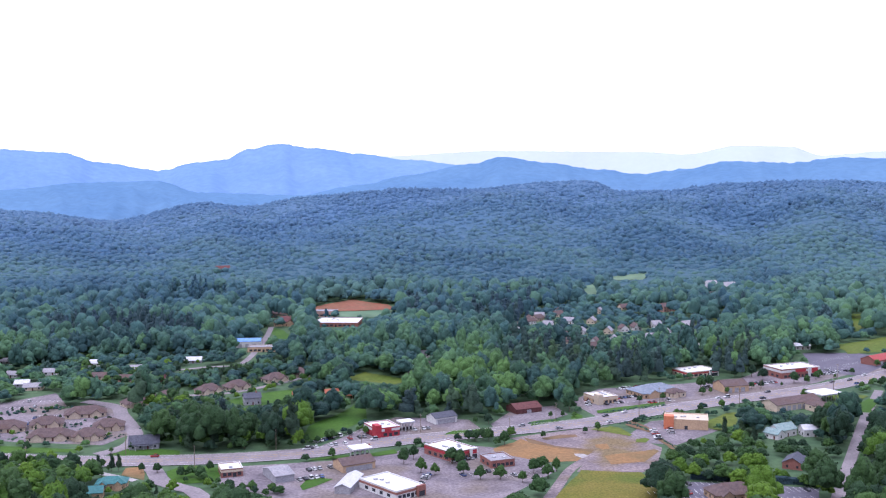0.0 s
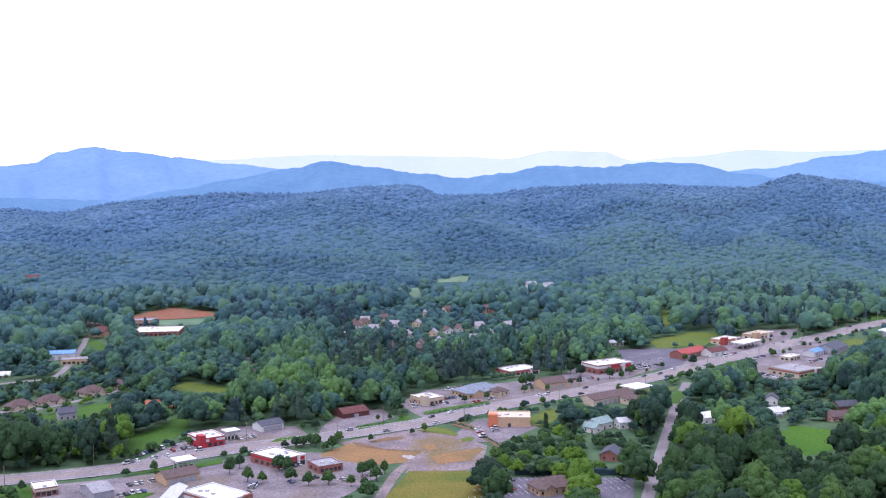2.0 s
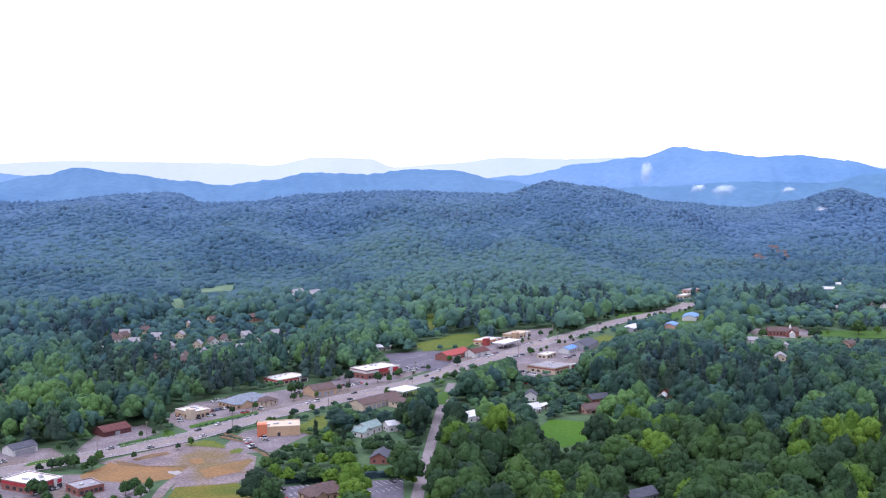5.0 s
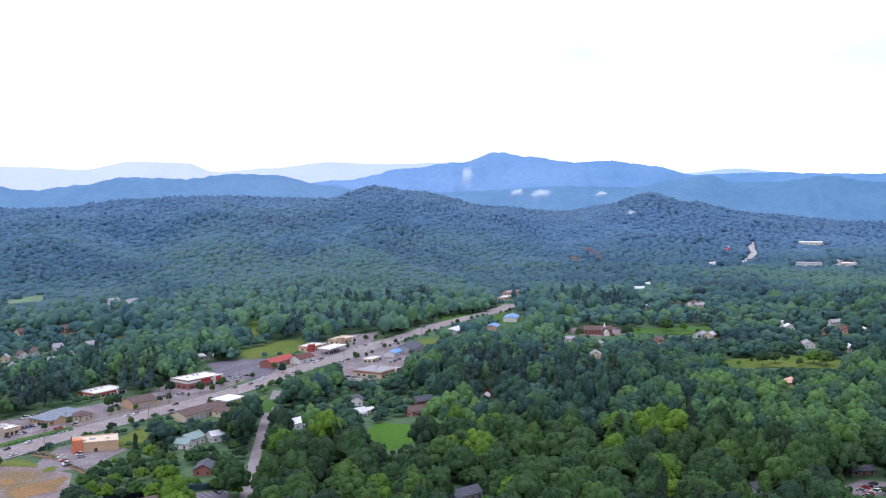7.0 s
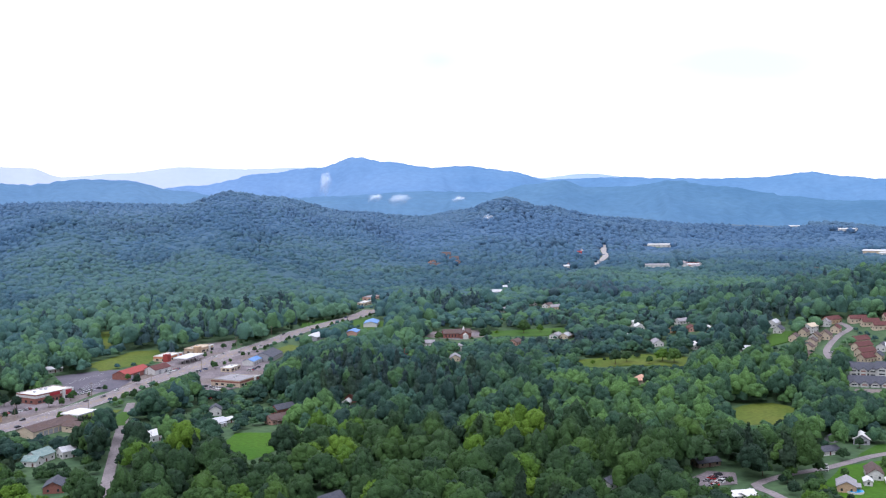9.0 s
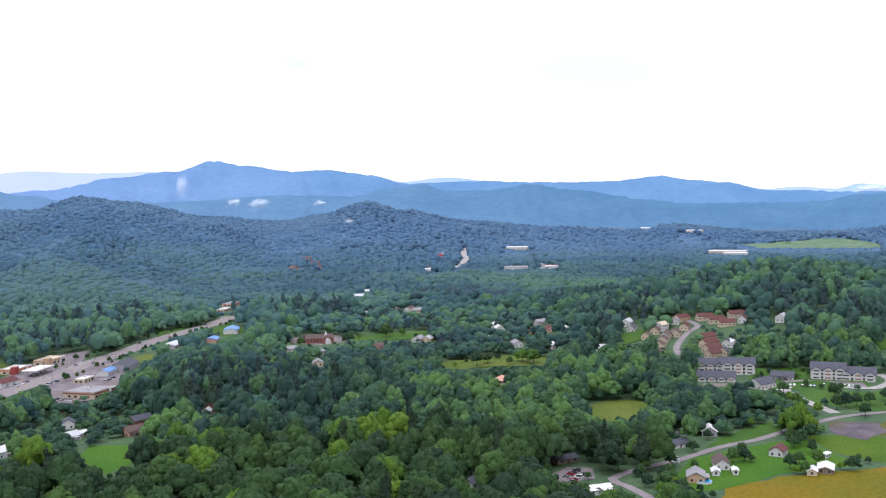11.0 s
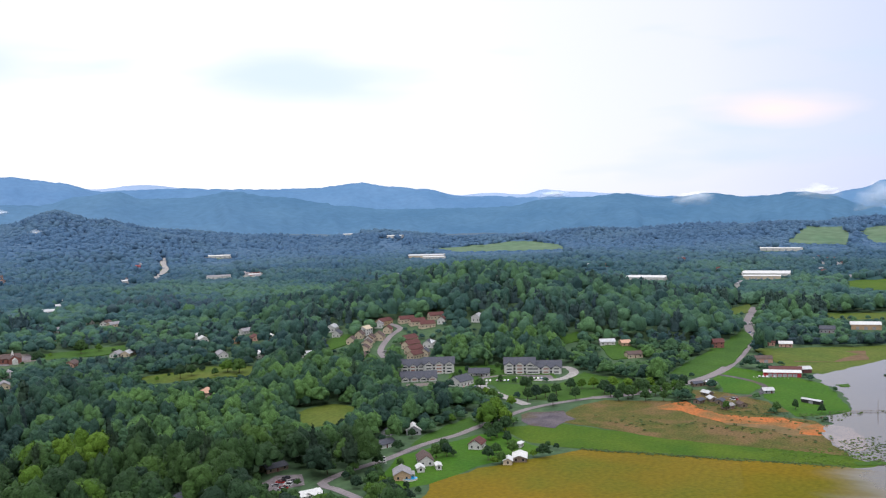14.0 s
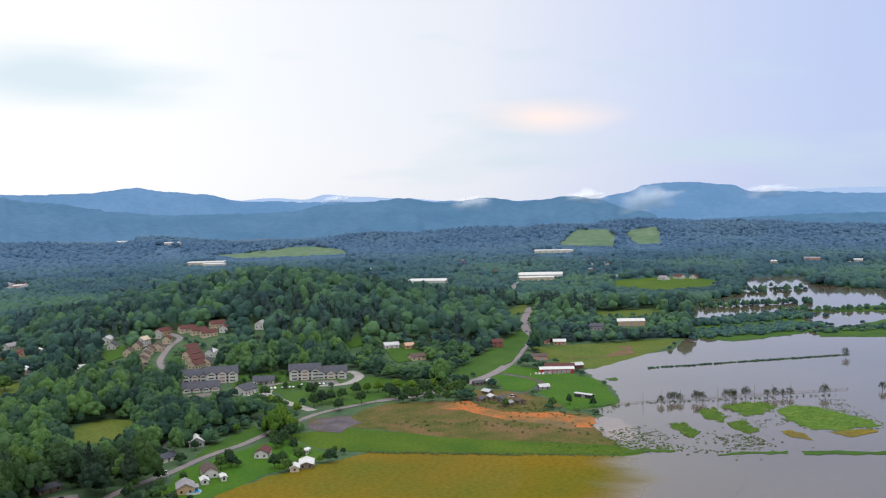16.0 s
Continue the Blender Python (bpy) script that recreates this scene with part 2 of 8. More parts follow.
M = {
    "forest_floor": material("forest_floor", (0.062, 0.115, 0.060), (0.090, 0.150, 0.070), 0.05, bump=0.4),
    "lawn": material("lawn", (0.0405, 0.1035, 0.0136), (0.0675, 0.144, 0.0187), 0.04, bump=0.3, fine=12),
    "bright_grass": material("bright_grass", (0.045, 0.135, 0.0085), (0.072, 0.162, 0.0119), 0.03, bump=0.3, fine=14),
    "pasture": material("pasture", (0.081, 0.135, 0.0187), (0.135, 0.162, 0.0289), 0.025, bump=0.3, fine=12),
    # far grass, paled and blued by painted haze
    "hazed_field": material("hazed_field", (0.1125, 0.1968, 0.114), (0.1575, 0.2296, 0.1425), 0.01, bump=0.2),
    "ripe_field": material("ripe_field", (0.168, 0.126, 0.0042), (0.218, 0.146, 0.006), 0.018, bump=0.4, fine=20, c=(0.1305, 0.135, 0.0068)),
    "green_crop": material("green_crop", (0.0495, 0.117, 0.0051), (0.0945, 0.153, 0.0085), 0.03, bump=0.4, fine=16),
    "rough_meadow": material("rough_meadow", (0.074, 0.094, 0.016), (0.150, 0.118, 0.034), 0.075, bump=0.4, fine=10, c=(0.185, 0.120, 0.052), grain=0.4),
    "dry_grass": material("dry_grass", (0.135, 0.138, 0.022), (0.190, 0.158, 0.034), 0.06, bump=0.3, fine=14, c=(0.100, 0.130, 0.020), grain=0.3),
    "orange_clay": material("orange_clay", (0.55, 0.165, 0.045), (0.40, 0.17, 0.06), 0.09, bump=0.3, fine=8, c=(0.20, 0.135, 0.05), grain=0.3),
    "bare_dirt": material("bare_dirt", (0.30, 0.172, 0.075), (0.25, 0.155, 0.075), 0.06, bump=0.3, fine=8, c=(0.17, 0.13, 0.06)),
    "red_clay": material("red_clay", (0.27, 0.10, 0.06), (0.22, 0.115, 0.065), 0.05, bump=0.3),
    "brown_soil": material("brown_soil", (0.20, 0.12, 0.075), (0.16, 0.12, 0.06), 0.04, bump=0.3),
    "dark_gravel": material("dark_gravel", (0.09, 0.078, 0.098), (0.17, 0.145, 0.16), 0.08, bump=0.4, fine=9, c=(0.12, 0.10, 0.06)),
    "asphalt": material("asphalt", (0.235, 0.205, 0.220), (0.300, 0.262, 0.274), 0.06, rough=0.8, fine=12, grain=0.2),
    "old_asphalt": material("old_asphalt", (0.165, 0.142, 0.162), (0.285, 0.245, 0.260), 0.07, rough=0.85, fine=9, c=(0.20, 0.165, 0.15), grain=0.32),
    "worn_site": material("worn_site", (0.178, 0.146, 0.158), (0.285, 0.230, 0.228), 0.07, rough=0.85, fine=9, c=(0.20, 0.15, 0.08), grain=0.35),
    "new_asphalt": material("new_asphalt", (0.115, 0.108, 0.140), (0.165, 0.150, 0.185), 0.06, rough=0.8, fine=8),
    "concrete": material("concrete", (0.36, 0.34, 0.335), (0.46, 0.43, 0.42), 0.2, rough=0.85),
    "marking": material("marking", (0.72, 0.72, 0.70), (0.62, 0.62, 0.60), 0.5),
    "yellow_marking": material("yellow_marking", (0.62, 0.42, 0.06), (0.55, 0.38, 0.06), 0.5),
    "bark": material("bark", (0.11, 0.08, 0.06), (0.18, 0.14, 0.11), 1.2, bump=0.6),
    "white_roof": material("white_roof", (0.80, 0.79, 0.78), (0.70, 0.69, 0.70), 0.3, rough=0.6),
    "grey_roof": material("grey_roof", (0.30, 0.29, 0.32), (0.38, 0.36, 0.38), 0.25, rough=0.8),
    "slate_roof": material("slate_roof", (0.085, 0.090, 0.118), (0.125, 0.127, 0.155), 0.6, rough=0.8),
    "brown_roof": material("brown_roof", (0.118, 0.086, 0.086), (0.168, 0.122, 0.116), 0.5, rough=0.85, c=(0.14, 0.095, 0.084)),
    "blue_slate_roof": material("blue_slate_roof", (0.17, 0.20, 0.25), (0.27, 0.30, 0.36), 0.5, rough=0.7),
    "maroon_roof": material("maroon_roof", (0.125, 0.052, 0.052), (0.175, 0.078, 0.074), 0.5, rough=0.8),
    "red_roof": material("red_roof", (0.42, 0.075, 0.07), (0.35, 0.08, 0.075), 0.4, rough=0.6),
    "orange_roof": material("orange_roof", (0.42, 0.15, 0.085), (0.36, 0.14, 0.085), 0.4, rough=0.7),
    "blue_roof": material("blue_roof", (0.12, 0.26, 0.58), (0.20, 0.36, 0.66), 0.3, rough=0.5),
    "teal_roof": material("teal_roof", (0.045, 0.16, 0.165), (0.07, 0.20, 0.20), 0.4, rough=0.5),
    "green_roof": material("green_roof", (0.20, 0.30, 0.29), (0.30, 0.38, 0.37), 0.5, rough=0.5),
    "peach_roof": material("peach_roof", (0.70, 0.42, 0.30), (0.62, 0.38, 0.28), 0.5, rough=0.8),
    "metal_roof": material("metal_roof", (0.50, 0.50, 0.54), (0.60, 0.60, 0.63), 0.4, rough=0.45, spec=0.5),
    "white_wall": material("white_wall", (0.78, 0.77, 0.75), (0.68, 0.67, 0.66), 0.4),
    "cream_wall": material("cream_wall", (0.70, 0.58, 0.44), (0.62, 0.52, 0.40), 0.4),
    "tan_wall": material("tan_wall", (0.62, 0.44, 0.28), (0.54, 0.38, 0.25), 0.4),
    "pink_wall": material("pink_wall", (0.66, 0.40, 0.32), (0.58, 0.36, 0.30), 0.4),
    "grey_wall": material("grey_wall", (0.36, 0.36, 0.40), (0.44, 0.43, 0.46), 0.4),
    "brick_wall": material("brick_wall", (0.29, 0.125, 0.105), (0.36, 0.165, 0.135), 0.6, bump=0.2, fine=8),
    "red_paint": material("red_paint", (0.50, 0.055, 0.07), (0.43, 0.055, 0.07), 0.4, rough=0.5),
    "orange_paint": material("orange_paint", (0.70, 0.24, 0.12), (0.62, 0.22, 0.12), 0.4, rough=0.6),
    "window_glass": material("window_glass", (0.03, 0.035, 0.045), (0.05, 0.055, 0.07), 0.5, rough=0.08, spec=0.6),
    "dark_metal": material("dark_metal", (0.06, 0.06, 0.065), (0.09, 0.09, 0.09), 1.0, rough=0.5, metal=0.4),
    "weathered_wood": material("weathered_wood", (0.22, 0.17, 0.13), (0.30, 0.24, 0.19), 0.9, rough=0.9),
    "pool_water": material("pool_water", (0.03, 0.35, 0.75), (0.05, 0.42, 0.80), 0.5, rough=0.1, spec=0.5),
    "rubber": material("rubber", (0.02, 0.02, 0.02), (0.03, 0.03, 0.03), 2.0),
    "car_white": material("car_white", (0.78, 0.78, 0.78), (0.74, 0.74, 0.74), 0.5, rough=0.25, spec=0.5),
    "car_dark": material("car_dark", (0.03, 0.03, 0.04), (0.05, 0.05, 0.06), 0.5, rough=0.25, spec=0.5),
    "car_silver": material("car_silver", (0.42, 0.43, 0.46), (0.48, 0.48, 0.50), 0.5, rough=0.3, metal=0.5, spec=0.5),
    "car_red": material("car_red", (0.42, 0.03, 0.03), (0.36, 0.03, 0.03), 0.5, rough=0.25, spec=0.5),
    "car_blue": material("car_blue", (0.05, 0.10, 0.28), (0.05, 0.08, 0.22), 0.5, rough=0.25, spec=0.5),
    "mist": None,
    # floor of the far slopes, blue haze painted into its colour
    "hazed_hill_floor": material("hazed_hill_floor", (0.10, 0.155, 0.225), (0.12, 0.18, 0.25), 0.02),
    "wet_grass": material("wet_grass", (0.060, 0.130, 0.012), (0.100, 0.165, 0.020), 0.08, rough=0.8, bump=0.4, vary="island", spread=0.3),
    "drowned_grass": material("drowned_grass", (0.19, 0.15, 0.012), (0.23, 0.17, 0.02), 0.05, rough=0.9, spec=0.1, c=(0.16, 0.13, 0.03)),
    "muddy_water": material("muddy_water", (0.27, 0.19, 0.14), (0.20, 0.155, 0.125), 0.03, rough=0.12, spec=0.5),
    "tuft": material("tuft", (0.05, 0.085, 0.03), (0.09, 0.125, 0.04), 0.1, rough=0.9, vary="island", spread=0.3),
}


def water_material():
    m = material("flood_water", (0.115, 0.092, 0.062), (0.145, 0.115, 0.080), 0.008, rough=0.06, bump=0.008, fine=60, spec=0.5)
    return m


M["flood_water"] = water_material()


def drowned_crop_material():
    """Ripe crop that goes under in ragged streaks towards the open flood."""
    m = material("drowned_crop", (0.168, 0.126, 0.0042), (0.218, 0.146, 0.006), 0.018, fine=20, c=(0.1305, 0.135, 0.0068))
    n, l = m.node_tree.nodes, m.node_tree.links
    p = n["Principled BSDF"]
    crop = p.inputs["Base Color"].links[0].from_socket
    geo, xyz, streak, depth, ease, mix = (n.new("ShaderNode" + k) for k in ("NewGeometry", "SeparateXYZ", "TexNoise", "Math", "MapRange", "Mix"))
    stretch = n.new("ShaderNodeMapping")
    stretch.inputs["Scale"].default_value = (0.035, 0.014, 0.035)
    l.new(geo.outputs["Position"], stretch.inputs[0])
    l.new(stretch.outputs[0], streak.inputs["Vector"])
    streak.inputs["Scale"].default_value, streak.inputs["Detail"].default_value = 1.0, 5
    l.new(geo.outputs["Position"], xyz.inputs[0])
    depth.operation, depth.inputs[1].default_value = "MULTIPLY_ADD", 46.0
    l.new(streak.outputs[0], depth.inputs[0])
    l.new(xyz.outputs[1], depth.inputs[2])
    ease.interpolation_type = "SMOOTHSTEP"
    ease.inputs["From Min"].default_value, ease.inputs["From Max"].default_value = 74, 30
    l.new(depth.outputs[0], ease.inputs["Value"])
    mix.data_type = "RGBA"
    mix.inputs[7].default_value = (0.070, 0.056, 0.038, 1)
    l.new(ease.outputs[0], mix.inputs[0])
    l.new(crop, mix.inputs[6])
    l.new(mix.outputs[2], p.inputs["Base Color"])
    for slot, dry, wet in (("Roughness", 0.85, 0.07), ("Specular IOR Level", 0.05, 0.5)):
        step = n.new("ShaderNodeMapRange")
        step.inputs["To Min"].default_value, step.inputs["To Max"].default_value = dry, wet
        l.new(ease.outputs[0], step.inputs["Value"])
        l.new(step.outputs[0], p.inputs[slot])
    return m


M["drowned_crop"] = drowned_crop_material()
# leaves of the nearest trees
NEAR_LEAF = {"dark": ((0.024, 0.052, 0.040), (0.038, 0.079, 0.042), (0.059, 0.116, 0.042)), "mid": ((0.035, 0.075, 0.041), (0.052, 0.108, 0.042), (0.078, 0.148, 0.042)),
             "bright": ((0.065, 0.136, 0.029), (0.096, 0.184, 0.026), (0.127, 0.220, 0.031)), "pine": ((0.028, 0.052, 0.046), (0.039, 0.069, 0.053), (0.052, 0.088, 0.057))}
NEAR_LEAF["olive"] = (0.060, 0.078, 0.048), (0.080, 0.098, 0.055), (0.095, 0.115, 0.060)
for k_, tones_ in NEAR_LEAF.items():
    tones_ = [(0.84 * r_, 0.88 * g_, 0.67 * b_) for r_, g_, b_ in tones_]
    M["leaf_" + k_] = foliage("leaf_" + k_, *tones_, single=True)
    M["stand_" + k_] = foliage("stand_" + k_, *tones_)
# foliage of the woods, town to hills, with bluer tones painting in the haze
HAZED_WOODS = (((0.025, 0.059, 0.050), (0.047, 0.107, 0.061), (0.102, 0.204, 0.058)), ((0.031, 0.074, 0.076), (0.052, 0.117, 0.090), (0.096, 0.197, 0.086)), ((0.038, 0.092, 0.107), (0.056, 0.128, 0.119), (0.088, 0.180, 0.110)),
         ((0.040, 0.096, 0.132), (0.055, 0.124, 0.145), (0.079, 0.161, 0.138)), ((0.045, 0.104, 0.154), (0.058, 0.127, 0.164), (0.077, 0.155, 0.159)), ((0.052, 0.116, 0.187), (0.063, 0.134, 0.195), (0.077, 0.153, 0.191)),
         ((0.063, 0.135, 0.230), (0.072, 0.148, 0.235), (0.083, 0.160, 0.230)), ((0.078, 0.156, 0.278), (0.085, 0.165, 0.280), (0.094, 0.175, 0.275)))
for i, tones_ in enumerate(HAZED_WOODS):
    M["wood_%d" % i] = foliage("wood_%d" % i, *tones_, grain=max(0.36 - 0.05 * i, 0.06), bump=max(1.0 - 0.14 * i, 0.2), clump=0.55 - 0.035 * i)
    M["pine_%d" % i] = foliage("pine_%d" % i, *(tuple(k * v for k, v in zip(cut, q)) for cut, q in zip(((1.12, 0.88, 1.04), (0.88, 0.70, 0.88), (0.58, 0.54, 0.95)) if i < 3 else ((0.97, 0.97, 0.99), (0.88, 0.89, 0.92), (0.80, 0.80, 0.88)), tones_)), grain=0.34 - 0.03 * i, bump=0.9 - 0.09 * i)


def mist_material():
    """Thin white mist: a soft scatter over clear air, in uneven wisps."""
    m = bpy.data.materials.new("mist")
    m.use_nodes = True
    n, l = m.node_tree.nodes, m.node_tree.links
    n.clear()
    out, mix, air, fog = n.new("ShaderNodeOutputMaterial"), n.new("ShaderNodeMixShader"), n.new("ShaderNodeBsdfTransparent"), n.new("ShaderNodeBsdfDiffuse")
    fog.inputs["Color"].default_value = (0.88, 0.9, 0.95, 1)
    mix.inputs[0].default_value = 0.065
    l.new(air.outputs[0], mix.inputs[1])
    l.new(fog.outputs[0], mix.inputs[2])
    l.new(mix.outputs[0], out.inputs[0])
    return m


M["mist"] = mist_material()


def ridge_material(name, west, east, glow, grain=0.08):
    """Far mountain, haze painted into its tone and glow: one tone in the west, another in the east of the valley."""
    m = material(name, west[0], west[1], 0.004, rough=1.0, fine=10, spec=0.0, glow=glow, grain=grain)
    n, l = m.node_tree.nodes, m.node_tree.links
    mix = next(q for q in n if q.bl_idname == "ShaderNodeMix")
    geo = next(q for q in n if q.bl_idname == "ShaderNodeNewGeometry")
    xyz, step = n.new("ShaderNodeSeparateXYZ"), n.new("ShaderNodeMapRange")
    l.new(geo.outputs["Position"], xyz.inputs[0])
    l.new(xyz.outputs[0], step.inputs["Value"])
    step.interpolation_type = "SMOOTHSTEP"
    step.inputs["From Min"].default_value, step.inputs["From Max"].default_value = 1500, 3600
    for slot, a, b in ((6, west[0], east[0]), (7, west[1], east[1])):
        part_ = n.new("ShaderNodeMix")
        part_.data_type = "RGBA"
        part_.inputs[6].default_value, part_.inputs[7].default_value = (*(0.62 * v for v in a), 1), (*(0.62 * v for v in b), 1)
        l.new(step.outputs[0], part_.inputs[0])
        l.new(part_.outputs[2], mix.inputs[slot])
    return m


# Crest of the wooded hills, fitted to the camera's skyline: bearing in degrees, height in metres, distance.
CREST = ((-60, 60, 2300), (-23, 83, 2300), (-17.7, 58, 2300), (-13, 92, 2300), (-10.9, 82, 2300), (-7, 105, 2300),
         (-2.6, 116, 2300), (1.4, 115, 2300), (5.5, 132, 2300), (7.9, 135, 2300), (9.8, 112, 2300), (12.2, 112, 2300),
         (16, 126, 2350), (20, 131, 2350), (26, 122, 2350), (28.8, 148, 2350), (30.9, 136, 2400), (34.9, 98, 2500),
         (39, 78, 2700), (41.5, 92, 2800), (43.7, 122, 2900), (45.8, 92, 2900), (48.7, 60, 3000), (54, 36, 3200),
         (61, 22, 3400), (70, 18, 3400), (77, 30, 3300), (83, 40, 3200), (87, 52, 3100), (92, 42, 3100), (99, 28, 3100), (120, 20, 3100))
FOOT = ((-60, 1150), (-15, 1180), (8, 1330), (20, 1300), (30, 1330), (37, 1500), (45, 1950), (55, 2400), (120, 2400))


def smooth(s):
    s = min(max(s, 0.0), 1.0)
    return s * s * (3 - 2 * s)


def between(table, a, column):
    """The value of a column of a table at a bearing, eased from row to row."""
    if a <= table[0][0]:
        return table[0][column]
    for p, q in zip(table, table[1:]):
        if a <= q[0]:
            return p[column] + (q[column] - p[column]) * smooth((a - p[0]) / (q[0] - p[0]))
    return table[-1][column]


KNOLLS = ((1150, 455, 40, 175), (950, 560, 12, 150), (1010, 330, 14, 110), (1240, 610, 20, 160))


def ground(x, y):
    """The height of the ground: a flat valley floor, low knolls and wooded hills behind."""
    r, a = math.hypot(x, y), math.degrees(math.atan2(x, y))
    if abs(a) > 150 or r < 700:
        return 0.0
    foot, crest, top = between(FOOT, a, 1), between(CREST, a, 2), between(CREST, a, 1)
    s = (r - foot) / (crest - foot)
    z = 0.0
    if s > 0:
        if s < 1:
            z = top * (0.55 * smooth(s) + 0.45 * s * s)
            fold = smooth((s - 0.25) * 3) * (1 - smooth((s - 0.72) / 0.28))
            z += fold * (15 * noise.noise(Vector((x / 190, y / 190, 3))) + 30 * noise.noise(Vector((a / 4.5, r / 900, 5))))
        else:
            z = top * (1 - 0.6 * smooth((r - crest) / 900))
    for kx, ky, h, w in KNOLLS:
        d = ((x - kx) ** 2 + (y - ky) ** 2) / (w * w)
        if d < 6:
            z += h * math.exp(-d) - h * math.exp(-6)
    return max(z, 0.0)


# ---- small builders ----
def part(name, bm, mat, parent=None, label=""):
    """Links a bmesh as one mesh object under a thing or part."""
    me = bpy.data.meshes.new(name)
    bm.to_mesh(me)
    bm.free()
    me.materials.append(M[mat] if isinstance(mat, str) else mat)
    ob = new(name, me)
    if parent:
        ob.parent = parent
    if label:
        tagged(ob, label)
    return ob


def thing(name, m, label, category, group=""):
    ob = new(name)
    ob.empty_display_size = 1.0
    ob.matrix_world = m
    return tagged(ob, label, category, group)


def box(bm, x0, x1, y0, y1, z0, z1):
    v = [bm.verts.new(p) for p in ((x0, y0, z0), (x1, y0, z0), (x1, y1, z0), (x0, y1, z0), (x0, y0, z1), (x1, y0, z1), (x1, y1, z1), (x0, y1, z1))]
    for f in ((3, 2, 1, 0), (4, 5, 6, 7), (0, 1, 5, 4), (1, 2, 6, 5), (2, 3, 7, 6), (3, 0, 4, 7)):
        bm.faces.new([v[i] for i in f])
    return bm


def boxes(*bs):
    bm = bmesh.new()
    for b in bs:
        box(bm, *b)
    return bm


def solid(points, faces):
    bm = bmesh.new()
    v = [bm.verts.new(p) for p in points]
    for f in faces:
        bm.faces.new([v[i] for i in f])
    bmesh.ops.recalc_face_normals(bm, faces=bm.faces)
    return bm


def gable(w, d, z, rise, over=0.5, thick=0.25):
    """A gabled roof with eaves, its ridge along x."""
    a, b = w / 2 + over, d / 2 + over
    drop = rise * over / (d / 2)
    pts = []
    for t in (0, thick):
        for x in (-a, a):
            pts += [(x, -b, z - drop + t), (x, 0, z + rise + t), (x, b, z - drop + t)]
    return solid(pts, ((0, 1, 4, 3), (1, 2, 5, 4), (6, 9, 10, 7), (7, 10, 11, 8), (0, 3, 9, 6), (2, 8, 11, 5), (0, 6, 7, 1), (1, 7, 8, 2), (3, 4, 10, 9), (4, 5, 11, 10)))


def hip(w, d, z, rise, over=0.6):
    a, b, r = w / 2 + over, d / 2 + over, max(w / 2 - d / 2, 0.3)
    return solid([(-a, -b, z), (a, -b, z), (a, b, z), (-a, b, z), (-a, -b, z + 0.2), (a, -b, z + 0.2), (a, b, z + 0.2), (-a, b, z + 0.2), (-r, 0, z + rise), (r, 0, z + rise)],
                 ((3, 2, 1, 0), (0, 1, 5, 4), (1, 2, 6, 5), (2, 3, 7, 6), (3, 0, 4, 7), (4, 5, 9, 8), (5, 6, 9), (6, 7, 8, 9), (7, 4, 8)))


def gable_walls(w, d, h, rise):
    """House walls with gable ends."""
    a, b = w / 2, d / 2
    return solid([(-a, -b, -1), (a, -b, -1), (a, b, -1), (-a, b, -1), (-a, -b, h), (a, -b, h), (a, b, h), (-a, b, h), (-a, 0, h + rise), (a, 0, h + rise)],
                 ((3, 2, 1, 0), (0, 1, 5, 4), (2, 3, 7, 6), (1, 2, 6, 9, 5), (3, 0, 4, 8, 7), (4, 5, 9, 8), (7, 8, 9, 6)))


def windows(parent, spots, w, h, mat="window_glass", name="window"):
    """Windows set proud of their walls: spots of x, y, z and turn."""
    me = None
    for x, y, z, turn in spots:
        if me is None:
            ob = part(name, boxes((-w / 2, w / 2, -0.07, 0.07, 0, h)), mat, parent)
            me = ob.data
        else:
            ob = new(name, me)
            ob.parent = parent
        ob.matrix_local = pose(x, y, z, 0, 0, turn)


def row(n, w):
    return [-w / 2 + w * (i + 0.5) / n for i in range(n)]


HOUSES = {}
CLEAR = []   # discs kept free of trees: x, y, radius


def place(x, y, turn):
    return pose(x, y, ground(x, y), 0, 0, turn)


